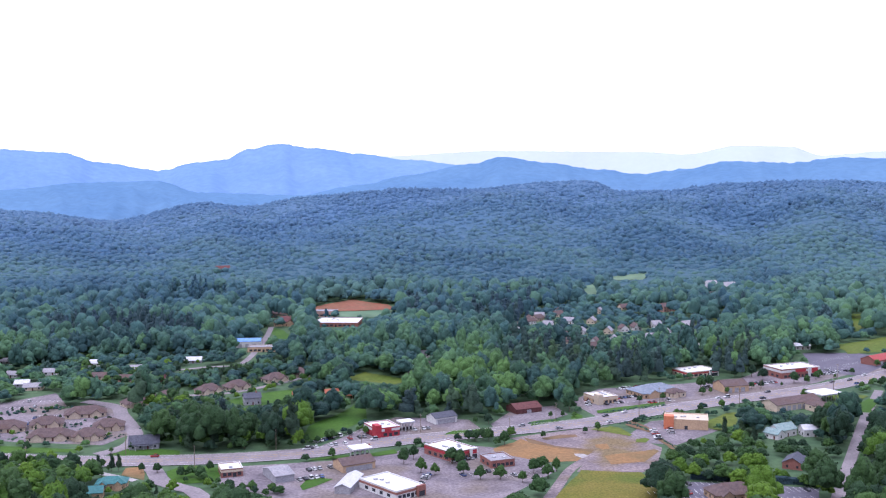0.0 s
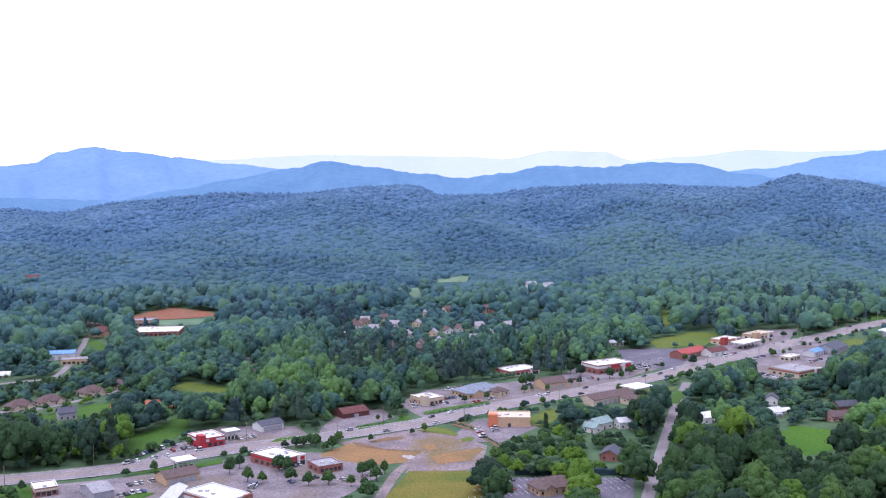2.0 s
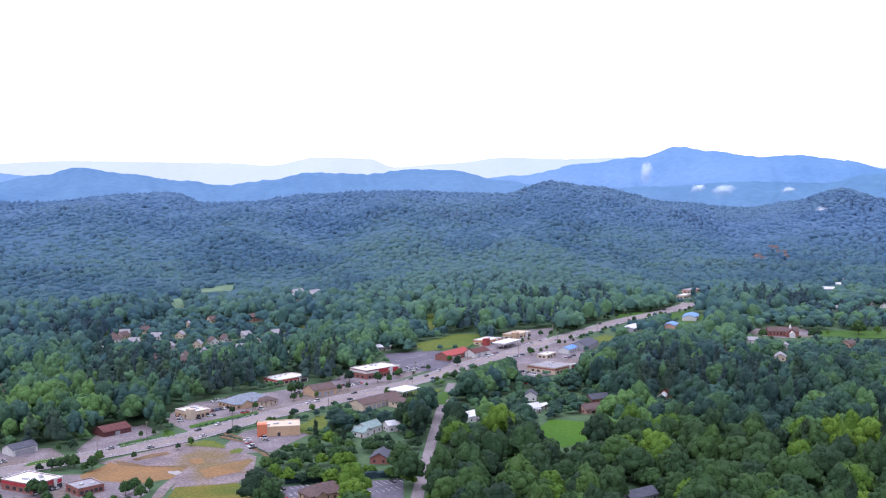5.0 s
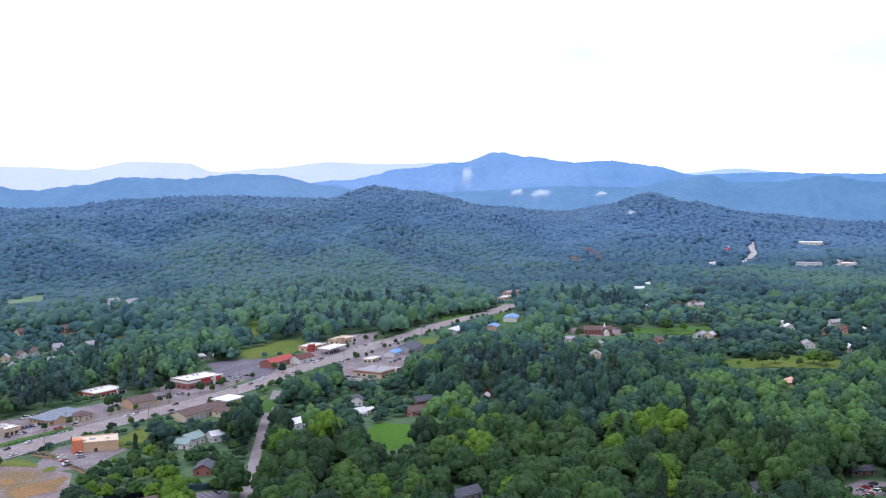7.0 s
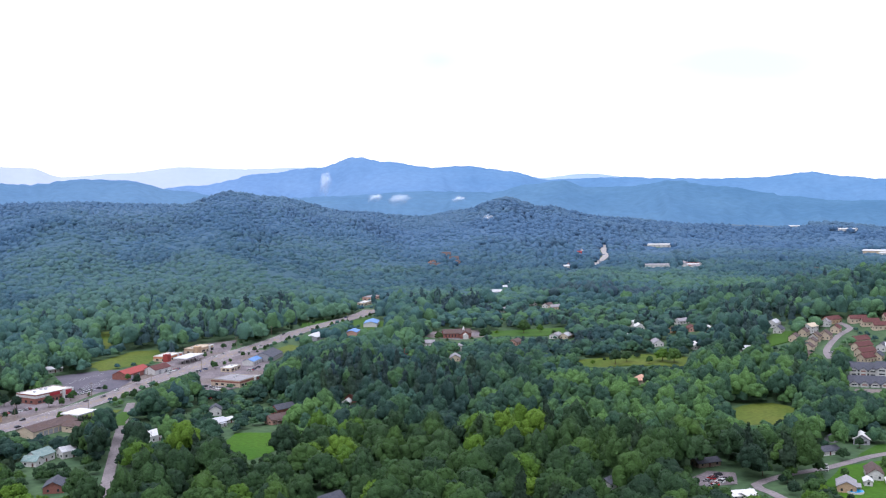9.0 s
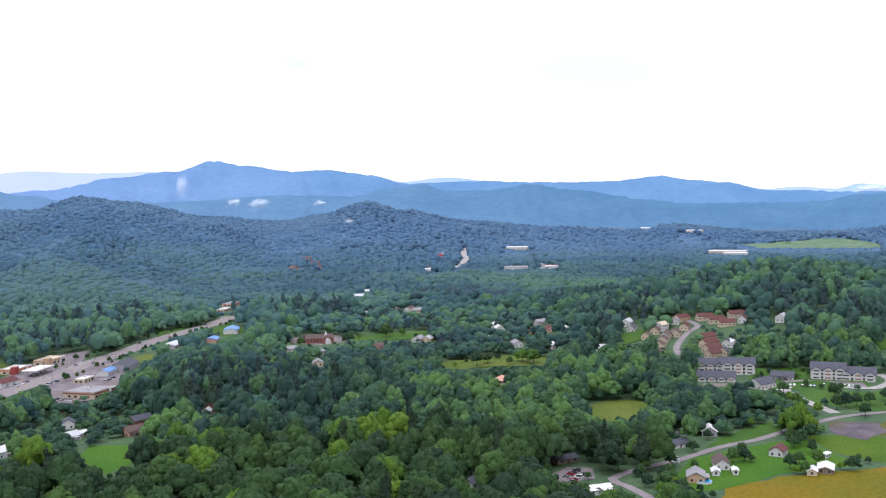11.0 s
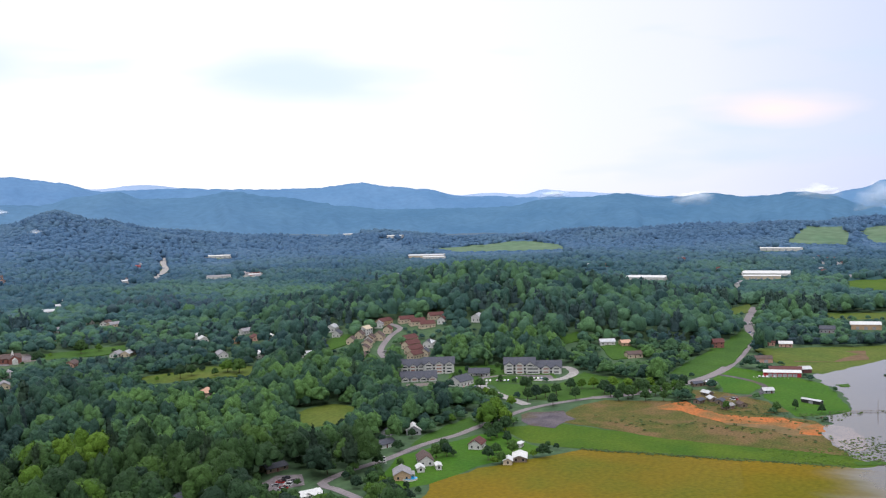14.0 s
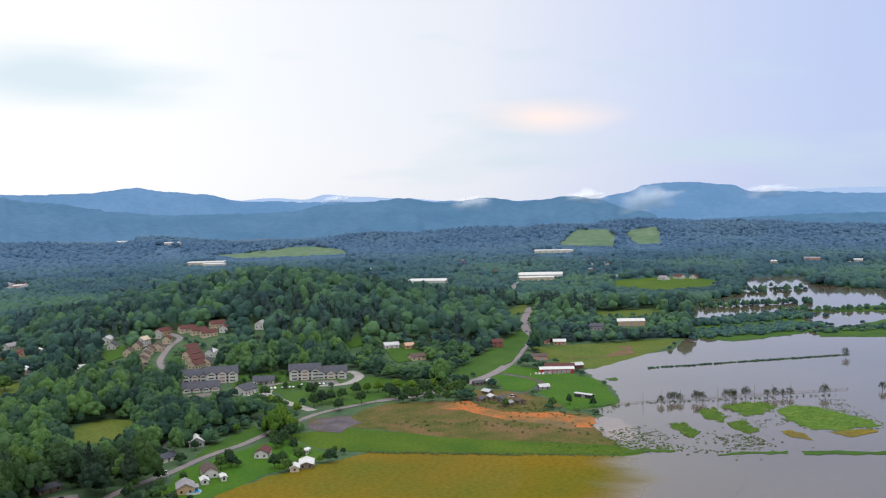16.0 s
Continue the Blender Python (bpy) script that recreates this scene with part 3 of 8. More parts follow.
def house(x, y, turn, w, d, h, roof, wall, label, rise=2.4, kind="gable", chimney=False, porch=False, category="house", name="house", group=""):
    """A detached house with gabled or hipped roof."""
    w, d, rise = w * 0.84, d * 0.84, rise * 0.9
    CLEAR.append((x, y, max(w, d) * 0.62))
    key = (round(w), round(d), round(h), roof, wall, round(rise, 1), kind, chimney, porch)
    if key in HOUSES:
        ob = copy_thing(HOUSES[key], place(x, y, turn))
        tagged(ob, label, category, group)
        return ob
    w, d, h = round(w), round(d), max(2.5, round(h) * 0.82)
    ob = thing(name, place(x, y, turn), label, category, group)
    HOUSES[key] = ob
    if kind == "gable":
        part("wall", gable_walls(w, d, h, rise), wall, ob)
        part("roof", gable(w, d, h, rise), roof, ob)
    else:
        part("wall", boxes((-w / 2, w / 2, -d / 2, d / 2, -1, h)), wall, ob)
        part("roof", hip(w, d, h, rise), roof, ob)
        for side in (-1, 1):
            q = side * w * 0.26
            if w > 12 or side < 0:
                front = part("front_gable", gable_walls(3.0, w * 0.26, h, rise * 0.55), wall, ob, "gabled front bay")
                front.matrix_local = pose(q, -d / 2 - 0.2, 0, 0, 0, 90)
                part("gable_roof", gable(d * 0.6, w * 0.26, h, rise * 0.55, 0.3, 0.2), roof, front).matrix_local = pose(d * 0.3 - 1.7, 0, 0.03)
    for s in range(max(1, int((h + 0.5) // 2.8))):
        z = 0.9 + 2.8 * s
        n = max(2, int(w // 3.6))
        spots = [(q, -d / 2, z, 0) for i, q in enumerate(row(n, w)) if s or i != n // 2] + [(q, d / 2, z, 0) for q in row(max(1, n // 2), w)]
        spots += [(sx * w / 2, q, z, 90) for sx in (-1, 1) for q in row(max(1, int(d // 4)), d)]
        windows(ob, spots, 1.1, 1.3)
    part("door", boxes((-0.5, 0.5, -0.08, 0.08, 0, 2.1)), "maroon_roof", ob, "dark red front door").matrix_local = pose(row(n, w)[n // 2], -d / 2, 0)
    if chimney:
        part("chimney", boxes((w * 0.22, w * 0.22 + 0.9, -0.5, 0.4, h - 0.5, h + rise + 1.0)), "brick_wall", ob, "red brick chimney")
    if porch:
        part("porch_roof", boxes((-w * 0.3, w * 0.3, -d / 2 - 2.4, -d / 2 + 0.02, 2.5, 2.7)), roof, ob)
        for px in (-w * 0.28, 0, w * 0.28):
            part("porch_post", boxes((px - 0.1, px + 0.1, -d / 2 - 2.3, -d / 2 - 2.1, -1, 2.5)), "white_wall", ob)
    return ob


def store(x, y, turn, w, d, h, roof, wall, label, sign="", band="", units=2, glass=4, category="store", name="store", tower="", back=True):
    """A flat-roofed shop: walls with a parapet, roof deck, shop windows, door, band, sign and rooftop units."""
    w, d, h = w * 0.82, d * 0.8, h * 0.88
    CLEAR.append((x, y, max(w, d) * 0.62))
    ob = thing(name, place(x, y, turn), label, category, "shops along the highway")
    a, b, t = w / 2, d / 2, 0.4
    part("wall", boxes((-a, a, -b, -b + t, -1, h), (-a, a, b - t, b, -1, h), (-a, -a + t, -b + t, b - t, -1, h), (a - t, a, -b + t, b - t, -1, h)), wall, ob)
    part("roof", boxes((-a + t, a - t, -b + t, b - t, h - 0.9, h - 0.35)), roof, ob)
    cap = [(-a - 0.1, a + 0.1, -b - 0.1, -b + t, h, h + 0.15), (-a - 0.1, a + 0.1, b - t, b + 0.1, h, h + 0.15), (-a - 0.1, -a + t, -b + t, b - t, h, h + 0.15), (a - t, a + 0.1, -b + t, b - t, h, h + 0.15)]
    part("coping", boxes(*cap), "white_wall" if roof == "white_roof" else roof, ob)
    step = w / max(glass, 1)
    spots = [(q, -b, 0.8, 0) for i, q in enumerate(row(glass, w * 0.9)) if i != glass // 2]
    windows(ob, spots, step * 0.66, 1.7)
    windows(ob, [(sx * a, q, 0.9, 90) for sx in (-1, 1) for q in row(max(2, int(d // 6)), d * 0.8)], 2.4, 1.5, name="side_window")
    part("door", boxes((-0.9, 0.9, -0.1, 0.1, 0, 2.3)), "window_glass", ob).matrix_local = pose(row(glass, w * 0.9)[glass // 2] if glass else 0, -b, 0)
    if band:
        part("fascia_band", boxes((-a - 0.12, a + 0.12, -b - 0.12, -b - 0.02, h * 0.62, h * 0.86), (-a - 0.12, -a - 0.02, -b, b, h * 0.62, h * 0.86), (a + 0.02, a + 0.12, -b, b, h * 0.62, h * 0.86)), band, ob)
    if sign:
        part("sign_board", boxes((-w * 0.14, w * 0.14, -b - 0.4, -b - 0.14, h * 0.6, h * 0.9)), sign, ob)
    if tower:
        part("entrance_tower", boxes((-a - 0.3, -a + w * 0.22, -b - 0.5, -b + d * 0.3, -1, h + 1.8)), tower, ob)
    if band and w > 16:
        front = part("entrance_block", boxes((a - w * 0.3, a - w * 0.02, -b - 1.6, -b - 0.13, -1, h + 0.5)), "white_wall" if wall != "white_wall" else "brick_wall", ob, "projecting entrance block")
        part("entrance_glass", boxes((a - w * 0.26, a - w * 0.06, -b - 1.7, -b - 1.58, 0.2, 2.6)), "window_glass", front)
        part("entrance_sign", boxes((a - w * 0.24, a - w * 0.08, -b - 1.8, -b - 1.58, 3.0, h - 0.3)), band if band != "white_wall" else "red_paint", front)
    rnd = random.Random(int(x * 7 + y))
    for i in range(units):
        ux, uy = rnd.uniform(-a * 0.65, a * 0.65), rnd.uniform(-b * 0.5, b * 0.6)
        bm = boxes((ux - 0.9, ux + 0.9, uy - 0.7, uy + 0.7, h - 0.35, h + 0.55))
        bmesh.ops.bevel(bm, geom=bm.edges[:], offset=0.08, segments=1, affect="EDGES")
        part("rooftop_unit", bm, "metal_roof", ob)
    return ob


def warehouse(x, y, turn, w, d, h, roof, wall, label, rise=1.2, doors=2, category="warehouse", name="warehouse", open_=0.6):
    """A long low-pitched shed."""
    w, d, h = w * 0.84, d * 0.84, h * 0.9
    CLEAR.append((x, y, max(w, d) * open_))
    ob = thing(name, place(x, y, turn), label, category)
    part("wall", gable_walls(w, d, h, rise), wall, ob)
    part("roof", gable(w, d, h, rise, 0.4, 0.2), roof, ob)
    for q in row(doors, w * 0.8):
        part("roller_door", boxes((q - 1.6, q + 1.6, -d / 2 - 0.08, -d / 2 + 0.05, 0, min(3.2, h * 0.75))), "grey_wall", ob)
    windows(ob, [(q, d / 2, h * 0.5, 0) for q in row(max(2, int(w // 8)), w)], 1.6, 0.9)
    return ob


# ---- the land ----
def sheet(name, mat, label, rings, spokes, height):
    """One polar sheet of ground round the viewpoint's foot."""
    verts, faces = [(0, 0, 0)], []
    for r in rings:
        for k in range(spokes):
            a = 2 * math.pi * k / spokes
            x, y = r * math.sin(a), r * math.cos(a)
            verts.append((x, y, height(x, y)))
    for k in range(spokes):
        faces.append((0, 1 + (k + 1) % spokes, 1 + k))
    for i in range(len(rings) - 1):
        for k in range(spokes):
            a, b = 1 + i * spokes + k, 1 + i * spokes + (k + 1) % spokes
            faces.append((a, b, b + spokes, a + spokes))
    me = bpy.data.meshes.new(name)
    me.from_pydata(verts, [], faces)
    me.materials.append(M[mat])
    me.materials.append(M["hazed_hill_floor"])
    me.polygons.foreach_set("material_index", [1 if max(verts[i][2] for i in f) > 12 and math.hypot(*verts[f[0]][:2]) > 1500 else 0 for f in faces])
    me.shade_smooth()
    return tagged(new(name, me), label, "ground", kind="structure")


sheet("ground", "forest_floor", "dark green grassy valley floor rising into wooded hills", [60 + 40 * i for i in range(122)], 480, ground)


def ridge(name, label, rows, r, lean, tones, glow, seed, rough=9):
    """A far mountain ridge: bearings and summit angles above eye level, with spurs and hollows that run down towards the valley."""
    verts, faces = [], []
    cols, steps = 900, 22
    a0, a1 = rows[0][0], rows[-1][0]
    for i in range(cols + 1):
        a = a0 + (a1 - a0) * i / cols
        el = between(rows, a, 1)
        top = 150 + r * math.tan(radians(el)) + rough * (0.35 * noise.noise(Vector((a * 2.3, seed, 4))) + 0.22 * noise.noise(Vector((a * 9, seed, 8))) + 0.14 * noise.noise(Vector((a * 30, seed, 2))))
        spur = noise.noise(Vector((a * 0.22, seed, 0)))
        for j in range(steps + 1):
            s = j / steps
            rr = r - lean * s * (1 + 0.5 * spur)
            bend = a + 1.6 * noise.noise(Vector((a * 0.15, s * 1.3, seed + 5)))
            n = noise.fractal(Vector((bend * 0.4, s * 1.1, seed)), 0.8, 2.1, 4)
            rib = 1 - 2 * abs(noise.noise(Vector((bend * 0.75, s * 0.5, seed + 2))))
            z = top * (1 - s) ** 1.25 + (n * rough * 2.6 + rib * rough * 0.7) * math.sin(min(s * 1.25, 1) * math.pi) + 0.12 * rough * noise.noise(Vector((a * 14, s * 14, seed))) * (s > 0) - 30 * s
            t = radians(a)
            rr += (n * 110 - rib * 40) * s
            verts.append((rr * math.sin(t), rr * math.cos(t), z))
    for i in range(cols):
        for j in range(steps):
            a = i * (steps + 1) + j
            faces.append((a, a + 1, a + steps + 2, a + steps + 1))
    me = bpy.data.meshes.new(name)
    me.from_pydata(verts, [], faces)
    me.materials.append(ridge_material(name + "_hazed_slopes", *tones, glow, 0.008 * rough - 0.02))
    me.shade_smooth()
    return tagged(new(name, me), label, "mountain", kind="structure")


FAR = ((-45, 0.3), (-14, 0.35), (-8, 0.7), (-3.5, 1.2), (2.7, 1.46), (10.7, 1.33), (13.2, 1.16), (15.7, 1.58), (18.5, 1.5), (20, 1.01), (23.1, 1.19), (26.1, 1.48), (29.1, 1.34), (33, 1.4),
       (35.5, 1.2), (40, 1.0), (43.7, 0.9), (45.7, 0.66), (48, 0.84), (51.8, 0.45), (57, 0.3), (59.8, 0.3), (63.3, 0.2), (65.3, -0.1), (66.8, 0.0), (68.7, -0.14), (69.9, 0.11),
       (71.5, -0.05), (74, -0.2), (77, -0.45), (84, -0.55), (93, -0.33), (97.5, -0.2), (125, -0.1))
HIGH = ((-45, 1.2), (-30, 1.3), (-23.1, 1.58), (-20, 1.45), (-18.5, 0.95), (-15.2, 0.49), (-13.3, 0.91), (-11.9, 1.05), (-10.6, 1.6), (-9.1, 1.9), (-6.9, 1.65), (-4.5, 1.36), (-2, 1.0), (1.4, 0.7),
        (4, 0.2), (10, -0.6), (20, -0.4), (27, 0.5), (30.5, 1.1), (33.3, 1.38), (35.5, 1.93), (37, 1.68), (39.7, 1.31), (41.6, 1.37), (43.7, 1.08), (46, 0.55), (50, 0.62), (54, 0.48), (57.1, 0.48),
        (59.8, 0.7), (61.5, 0.46), (63.3, 0.3), (65.3, -0.15), (70, -0.3), (76, -0.42), (82, -0.5), (84.5, -0.5), (86.3, -0.2), (87.5, 0.23), (89.6, 0.3), (91.7, 0.12), (93.1, -0.3), (99, -0.5), (125, -0.6))
BLUE = ((-45, -0.6), (-23, -0.45), (-19, -0.12), (-15.5, -0.05), (-13.2, -0.7), (-8, -0.9), (-4.5, -0.35), (-2, 0.15), (1.4, 0.72), (3.3, 1.12), (5.5, 0.8), (8.5, 0.4), (10.7, 0.13), (13.2, 0.38), (15.3, 0.77), (18.5, 0.64), (20.9, 0.9), (23.1, 0.82), (26.1, 0.2),
        (29.1, -0.33), (34, -0.2), (39.1, 0.0), (43, -0.1), (45, 0.3), (46.8, 0.5), (48.1, 0.1), (50.3, 0.1), (52.8, 0.4), (55.1, 0.04), (58.1, -0.35), (50.25, -1.00), (51.97, -0.04), (53.76, 0.36), (56.02, 0.03), (58.08, -0.51), (61.70, -0.79), (64.17, -0.79), (66.03, -0.81), (67.90, -0.76),
        (69.90, -0.44), (71.97, -0.36), (74.09, -0.19), (76.25, -0.52), (78.74, -0.27), (80.88, -0.54), (83.42, -0.29), (84.50, -0.47), (86.75, -1.12), (89.01, -1.69), (99.4, -1.5), (125, -1.5))
# blue tones and faint glow stand in for the air before each range
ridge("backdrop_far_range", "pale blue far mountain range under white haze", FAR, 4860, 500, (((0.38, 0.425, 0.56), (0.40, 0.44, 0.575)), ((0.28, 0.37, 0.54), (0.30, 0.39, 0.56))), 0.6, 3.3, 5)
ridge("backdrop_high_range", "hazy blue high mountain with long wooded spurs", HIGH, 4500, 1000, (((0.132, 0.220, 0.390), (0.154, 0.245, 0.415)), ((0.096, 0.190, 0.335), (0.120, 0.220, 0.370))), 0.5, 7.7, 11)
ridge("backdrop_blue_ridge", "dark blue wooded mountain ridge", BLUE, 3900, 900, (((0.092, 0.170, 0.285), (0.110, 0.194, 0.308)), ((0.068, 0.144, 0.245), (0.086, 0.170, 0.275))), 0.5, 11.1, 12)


def mist(az, el, r, w, h, seed):
    """A wisp of low cloud hung before a slope to fit the camera's view: thin layers, one inside the other, open at the
    back.
    """
    bm = bmesh.new()
    for k in (1.0, 0.86, 0.73, 0.6, 0.47, 0.34):
        v_all = bmesh.ops.create_icosphere(bm, subdivisions=3, radius=1.0)["verts"]
        gone = [v for v in v_all if v.co.y > 0.05]
        for v in v_all:
            q = v.co.copy()
            s = k * (1 + 0.5 * noise.noise(Vector((q.x * 2.2, q.z * 2.2, seed + k))) + 0.3 * noise.noise(Vector((q.x * 5, q.z * 5, seed + 4 + k))))
            v.co = Vector((q.x * w * 0.55 * s + 0.1 * w * q.z, q.y * 30 * k, q.z * h * 0.55 * s))
        bmesh.ops.delete(bm, geom=gone, context="VERTS")
    ob = part("mist_wisp", bm, "mist")
    ob.data.shade_smooth()
    ob.matrix_world = pose(r * math.sin(radians(az)), r * math.cos(radians(az)), 150 + r * math.tan(radians(el)), 0, 0, -az)
    return tagged(ob, "thin white wisp of mist before a wooded mountain slope", "mist", kind="stuff")


for i_, (az_, el_, r_, w_, h_) in enumerate(((33.75, 0.52, 3450, 36, 70), (36.50, -0.34, 3450, 46, 24), (37.78, -0.44, 3450, 70, 34),
                                             (41.08, -0.47, 3400, 40, 18), (42.66, -1.59, 2600, 26, 20), (77.98, -0.58, 2950, 105, 40), (84.3, -0.38, 2950, 120, 36), (87.55, -0.62, 2950, 150, 72),
                                             (93.9, -0.27, 2950, 120, 34), (70.51, -0.17, 2950, 80, 22))):
    mist(az_, el_, r_, w_, h_, i_ * 3.1 + 1)

# ---- fields, lots and water ----
REGIONS = []   # open ground without trees


def inside(x, y, poly):
    """Which points of two arrays lie in a polygon."""
    hit = np.zeros(np.shape(x), bool)
    for (ax, ay), (bx, by) in zip(poly, poly[1:] + poly[:1]):
        if ay == by:
            continue
        hit ^= ((ay > y) != (by > y)) & (x < (bx - ax) * (y - ay) / (by - ay) + ax)
    return hit


def outline(pts, wander, seed, step=9.0):
    """A polygon's outline cut into short pieces that wander a little."""
    out = []
    for (ax, ay), (bx, by) in zip(pts, pts[1:] + pts[:1]):
        n = max(1, int(math.hypot(bx - ax, by - ay) / step))
        for i in range(n):
            x, y = ax + (bx - ax) * i / n, ay + (by - ay) * i / n
            v = noise.noise_vector(Vector((x / 14, y / 14, seed))) + 0.5 * noise.noise_vector(Vector((x / 4, y / 4, seed)))
            out.append((x + v.x * wander, y + v.y * wander))
    return out


from mathutils.geometry import delaunay_2d_cdt


def patch(name, pts, mat, lift, label, wander=1.5, category="field", clear=True, grid=0.0, step=9.0):
    """A sheet of open ground that follows the land."""
    pts = list(pts)
    ring = outline(pts, wander, lift * 17, step)
    if clear:
        REGIONS.append(pts)
    verts = [Vector(p) for p in ring]
    n = len(verts)
    far = max(math.hypot(*p) for p in pts)
    if grid or far > 1150:
        g = grid or 22.0
        xs, ys = [p[0] for p in pts], [p[1] for p in pts]
        gx, gy = np.meshgrid(np.arange(min(xs), max(xs), g), np.arange(min(ys), max(ys), g))
        ok = inside(gx, gy, ring)
        verts += [Vector((a, b)) for a, b in zip(gx[ok], gy[ok])]
    v, _, f, *_ = delaunay_2d_cdt(verts, [], [list(range(n))], 1, 0.001)
    hilly = 0.0 if category == 'water' or lift == 0.36 else 0.6
    me = bpy.data.meshes.new(name)

    def top(a, b):
        g = ground(a, b)
        return g + lift + (hilly if g > 0.3 else 0.0)

    pts3, faces = [(p.x, p.y, top(p.x, p.y)) for p in v], [tuple(q) for q in f]
    if hilly and any(ground(a, b) > 0.3 for a, b in ring):
        base = len(pts3)
        for a, b in ring:
            pts3 += [(a, b, top(a, b)), (a, b, top(a, b) - 1.6)]
        m = len(ring)
        faces += [(base + 2 * i, base + 2 * i + 1, base + 2 * ((i + 1) % m) + 1, base + 2 * ((i + 1) % m)) for i in range(m)]
    me.from_pydata(pts3, [], faces)
    me.materials.append(M[mat])
    return tagged(new(name, me), label, category, kind="structure")


ROADS = []   # centre lines and widths


def curve_points(pts, step=8.0):
    """A smooth line through points."""
    out = []
    p = [pts[0]] + list(pts) + [pts[-1]]
    for i in range(1, len(p) - 2):
        a, b, c, d = (np.array(q, float) for q in p[i - 1:i + 3])
        n = max(2, int(np.hypot(*(c - b)) / step))
        for k in range(n):
            t = k / n
            out.append(0.5 * ((2 * b) + (c - a) * t + (2 * a - 5 * b + 4 * c - d) * t * t + (3 * b - a - 3 * c + d) * t ** 3))
    out.append(np.array(pts[-1], float))
    return out


def strip(line, left, right, lift):
    """A ribbon along a line between two offsets to its right."""
    line = np.array(line)
    d = np.gradient(line, axis=0)
    d /= np.linalg.norm(d, axis=1)[:, None] + 1e-9
    nrm = np.stack([d[:, 1], -d[:, 0]], 1)
    verts = []
    for p, q in zip(line, nrm):
        for o in (left, right):
            s = p + q * o
            verts.append((s[0], s[1], ground(s[0], s[1]) + lift + (0.9 if math.hypot(*s) > 1250 else 0)))
    faces = [(2 * i, 2 * i + 1, 2 * i + 3, 2 * i + 2) for i in range(len(line) - 1)]
    return verts, faces


def flat_mesh(name, verts, faces, mat, parent=None):
    me = bpy.data.meshes.new(name)
    me.from_pydata(verts, [], faces)
    me.materials.append(M[mat])
    ob = new(name, me)
    if parent:
        ob.parent = parent
    return ob


def road(pts, width, mat, label, lift=0.3, lines=False, kerb=False):
    line = curve_points(pts)
    ROADS.append((line, width))
    ob = flat_mesh("road", *strip(line, -width / 2, width / 2, lift), mat)
    tagged(ob, label, "road", kind="structure")
    if kerb:
        for s in (-1, 1):
            lo, hi = sorted((s * width / 2, s * (width / 2 + 0.4)))
            a, f = strip(line, lo, hi, lift + 0.14)
            flat_mesh("kerb", a, f, "concrete", ob)
    if lines:
        for o in (-1.9, 1.7):
            flat_mesh("centre_line", *strip(line, o, o + 0.22, lift + 0.03), "yellow_marking", ob)
        for o in (-width / 2 + 0.5, width / 2 - 0.7):
            flat_mesh("edge_line", *strip(line, o, o + 0.2, lift + 0.03), "marking", ob)
        for o in (-5.4, 5.2):
            v, f = strip(line, o, o + 0.2, lift + 0.03)
            flat_mesh("lane_line", v, f[::2], "marking", ob)
    return ob


HIGHWAY = (-330.9, 569.9), (-270.4, 555.6), (-234.0, 549.6), (-201.2, 544.9), (-164.1, 544.2), (-116.0, 548.1), (-67.9, 560.2), (-45.7, 574.8), (-9.9, 589.1), (26.5, 600.8), (88.7, 624.1), \
    (133.7, 653.7), (193.9, 685.3), (242.0, 708.9), (291.7, 739.9), (356.1, 787.6), (404.3, 818.7), (462.3, 861.6), (532.3, 905.8), (608.0, 958.9), (725.7, 1020.6), (771.9, 1056.9)
road(HIGHWAY, 20, "asphalt", "wide grey five-lane highway through the town", 0.32, lines=True, kerb=True)
road(((1534.3, 1356.7), (1607.5, 1407.2), (1719.1, 1486.9), (1807.1, 1569.6), (1872.6, 1616.8)), 13, "concrete", "pale far stretch of highway over a rise", 0.5)
SIDE = (164.3, 434.0), (184.1, 475.9), (216.7, 543.3), (258.3, 628.6), (283.1, 675.9), (302.3, 712.0)
road(SIDE, 6.0, "asphalt", "narrow grey side street between gardens", 0.26)
road(((-190.5, 557.3), (-179.8, 574.0), (-182.8, 603.2), (-207.4, 655.7), (-218.0, 678.0), (-244.5, 695.1)), 9, "asphalt", "grey entrance street of an apartment estate", 0.26)
road(((-218.0, 678.0), (-190.2, 707.5), (-156.8, 715.8), (-137.3, 732.2), (-121.7, 751.4), (-103.7, 778.9)), 5.5, "asphalt", "grey street along a row of brown-roofed homes", 0.24)
road(((-212.0, 807.2), (-188.5, 821.4), (-164.7, 838.8), (-168.6, 970.0), (-175.3, 1042.7)), 5.5, "asphalt", "grey service road below a school", 0.24)
COUNTRY = (424.4, 245.8), (432.6, 256.7), (441.5, 274.1), (448.2, 286.9), (478.4, 285.5), (501.4, 279.2), (544.9, 274.2), (571.9, 266.0), (595.9, 262.9), (643.4, 255.6), (668.0, 249.2), (695.1, 234.0), (712.3, 221.3)
road(((-157.9, 541.6), (-148.8, 522.7), (-139.3, 503.8), (-122.3, 491.0), (-113.3, 475.9)), 9, "asphalt", "grey side street leaving the highway", 0.26)
road(((-182.9, 525.0), (-168.6, 516.7), (-154.6, 508.0)), 4, "concrete", "narrow concrete drive", 0.25)
road(((44.2, 462.1), (53.7, 490.8), (64.5, 522.8), (78.0, 546.2), (90.1, 565.4)), 5.5, "worn_site", "worn asphalt drive of a cleared site", 0.2)
road(COUNTRY, 5.5, "asphalt", "grey country lane past lawns and houses", 0.26)
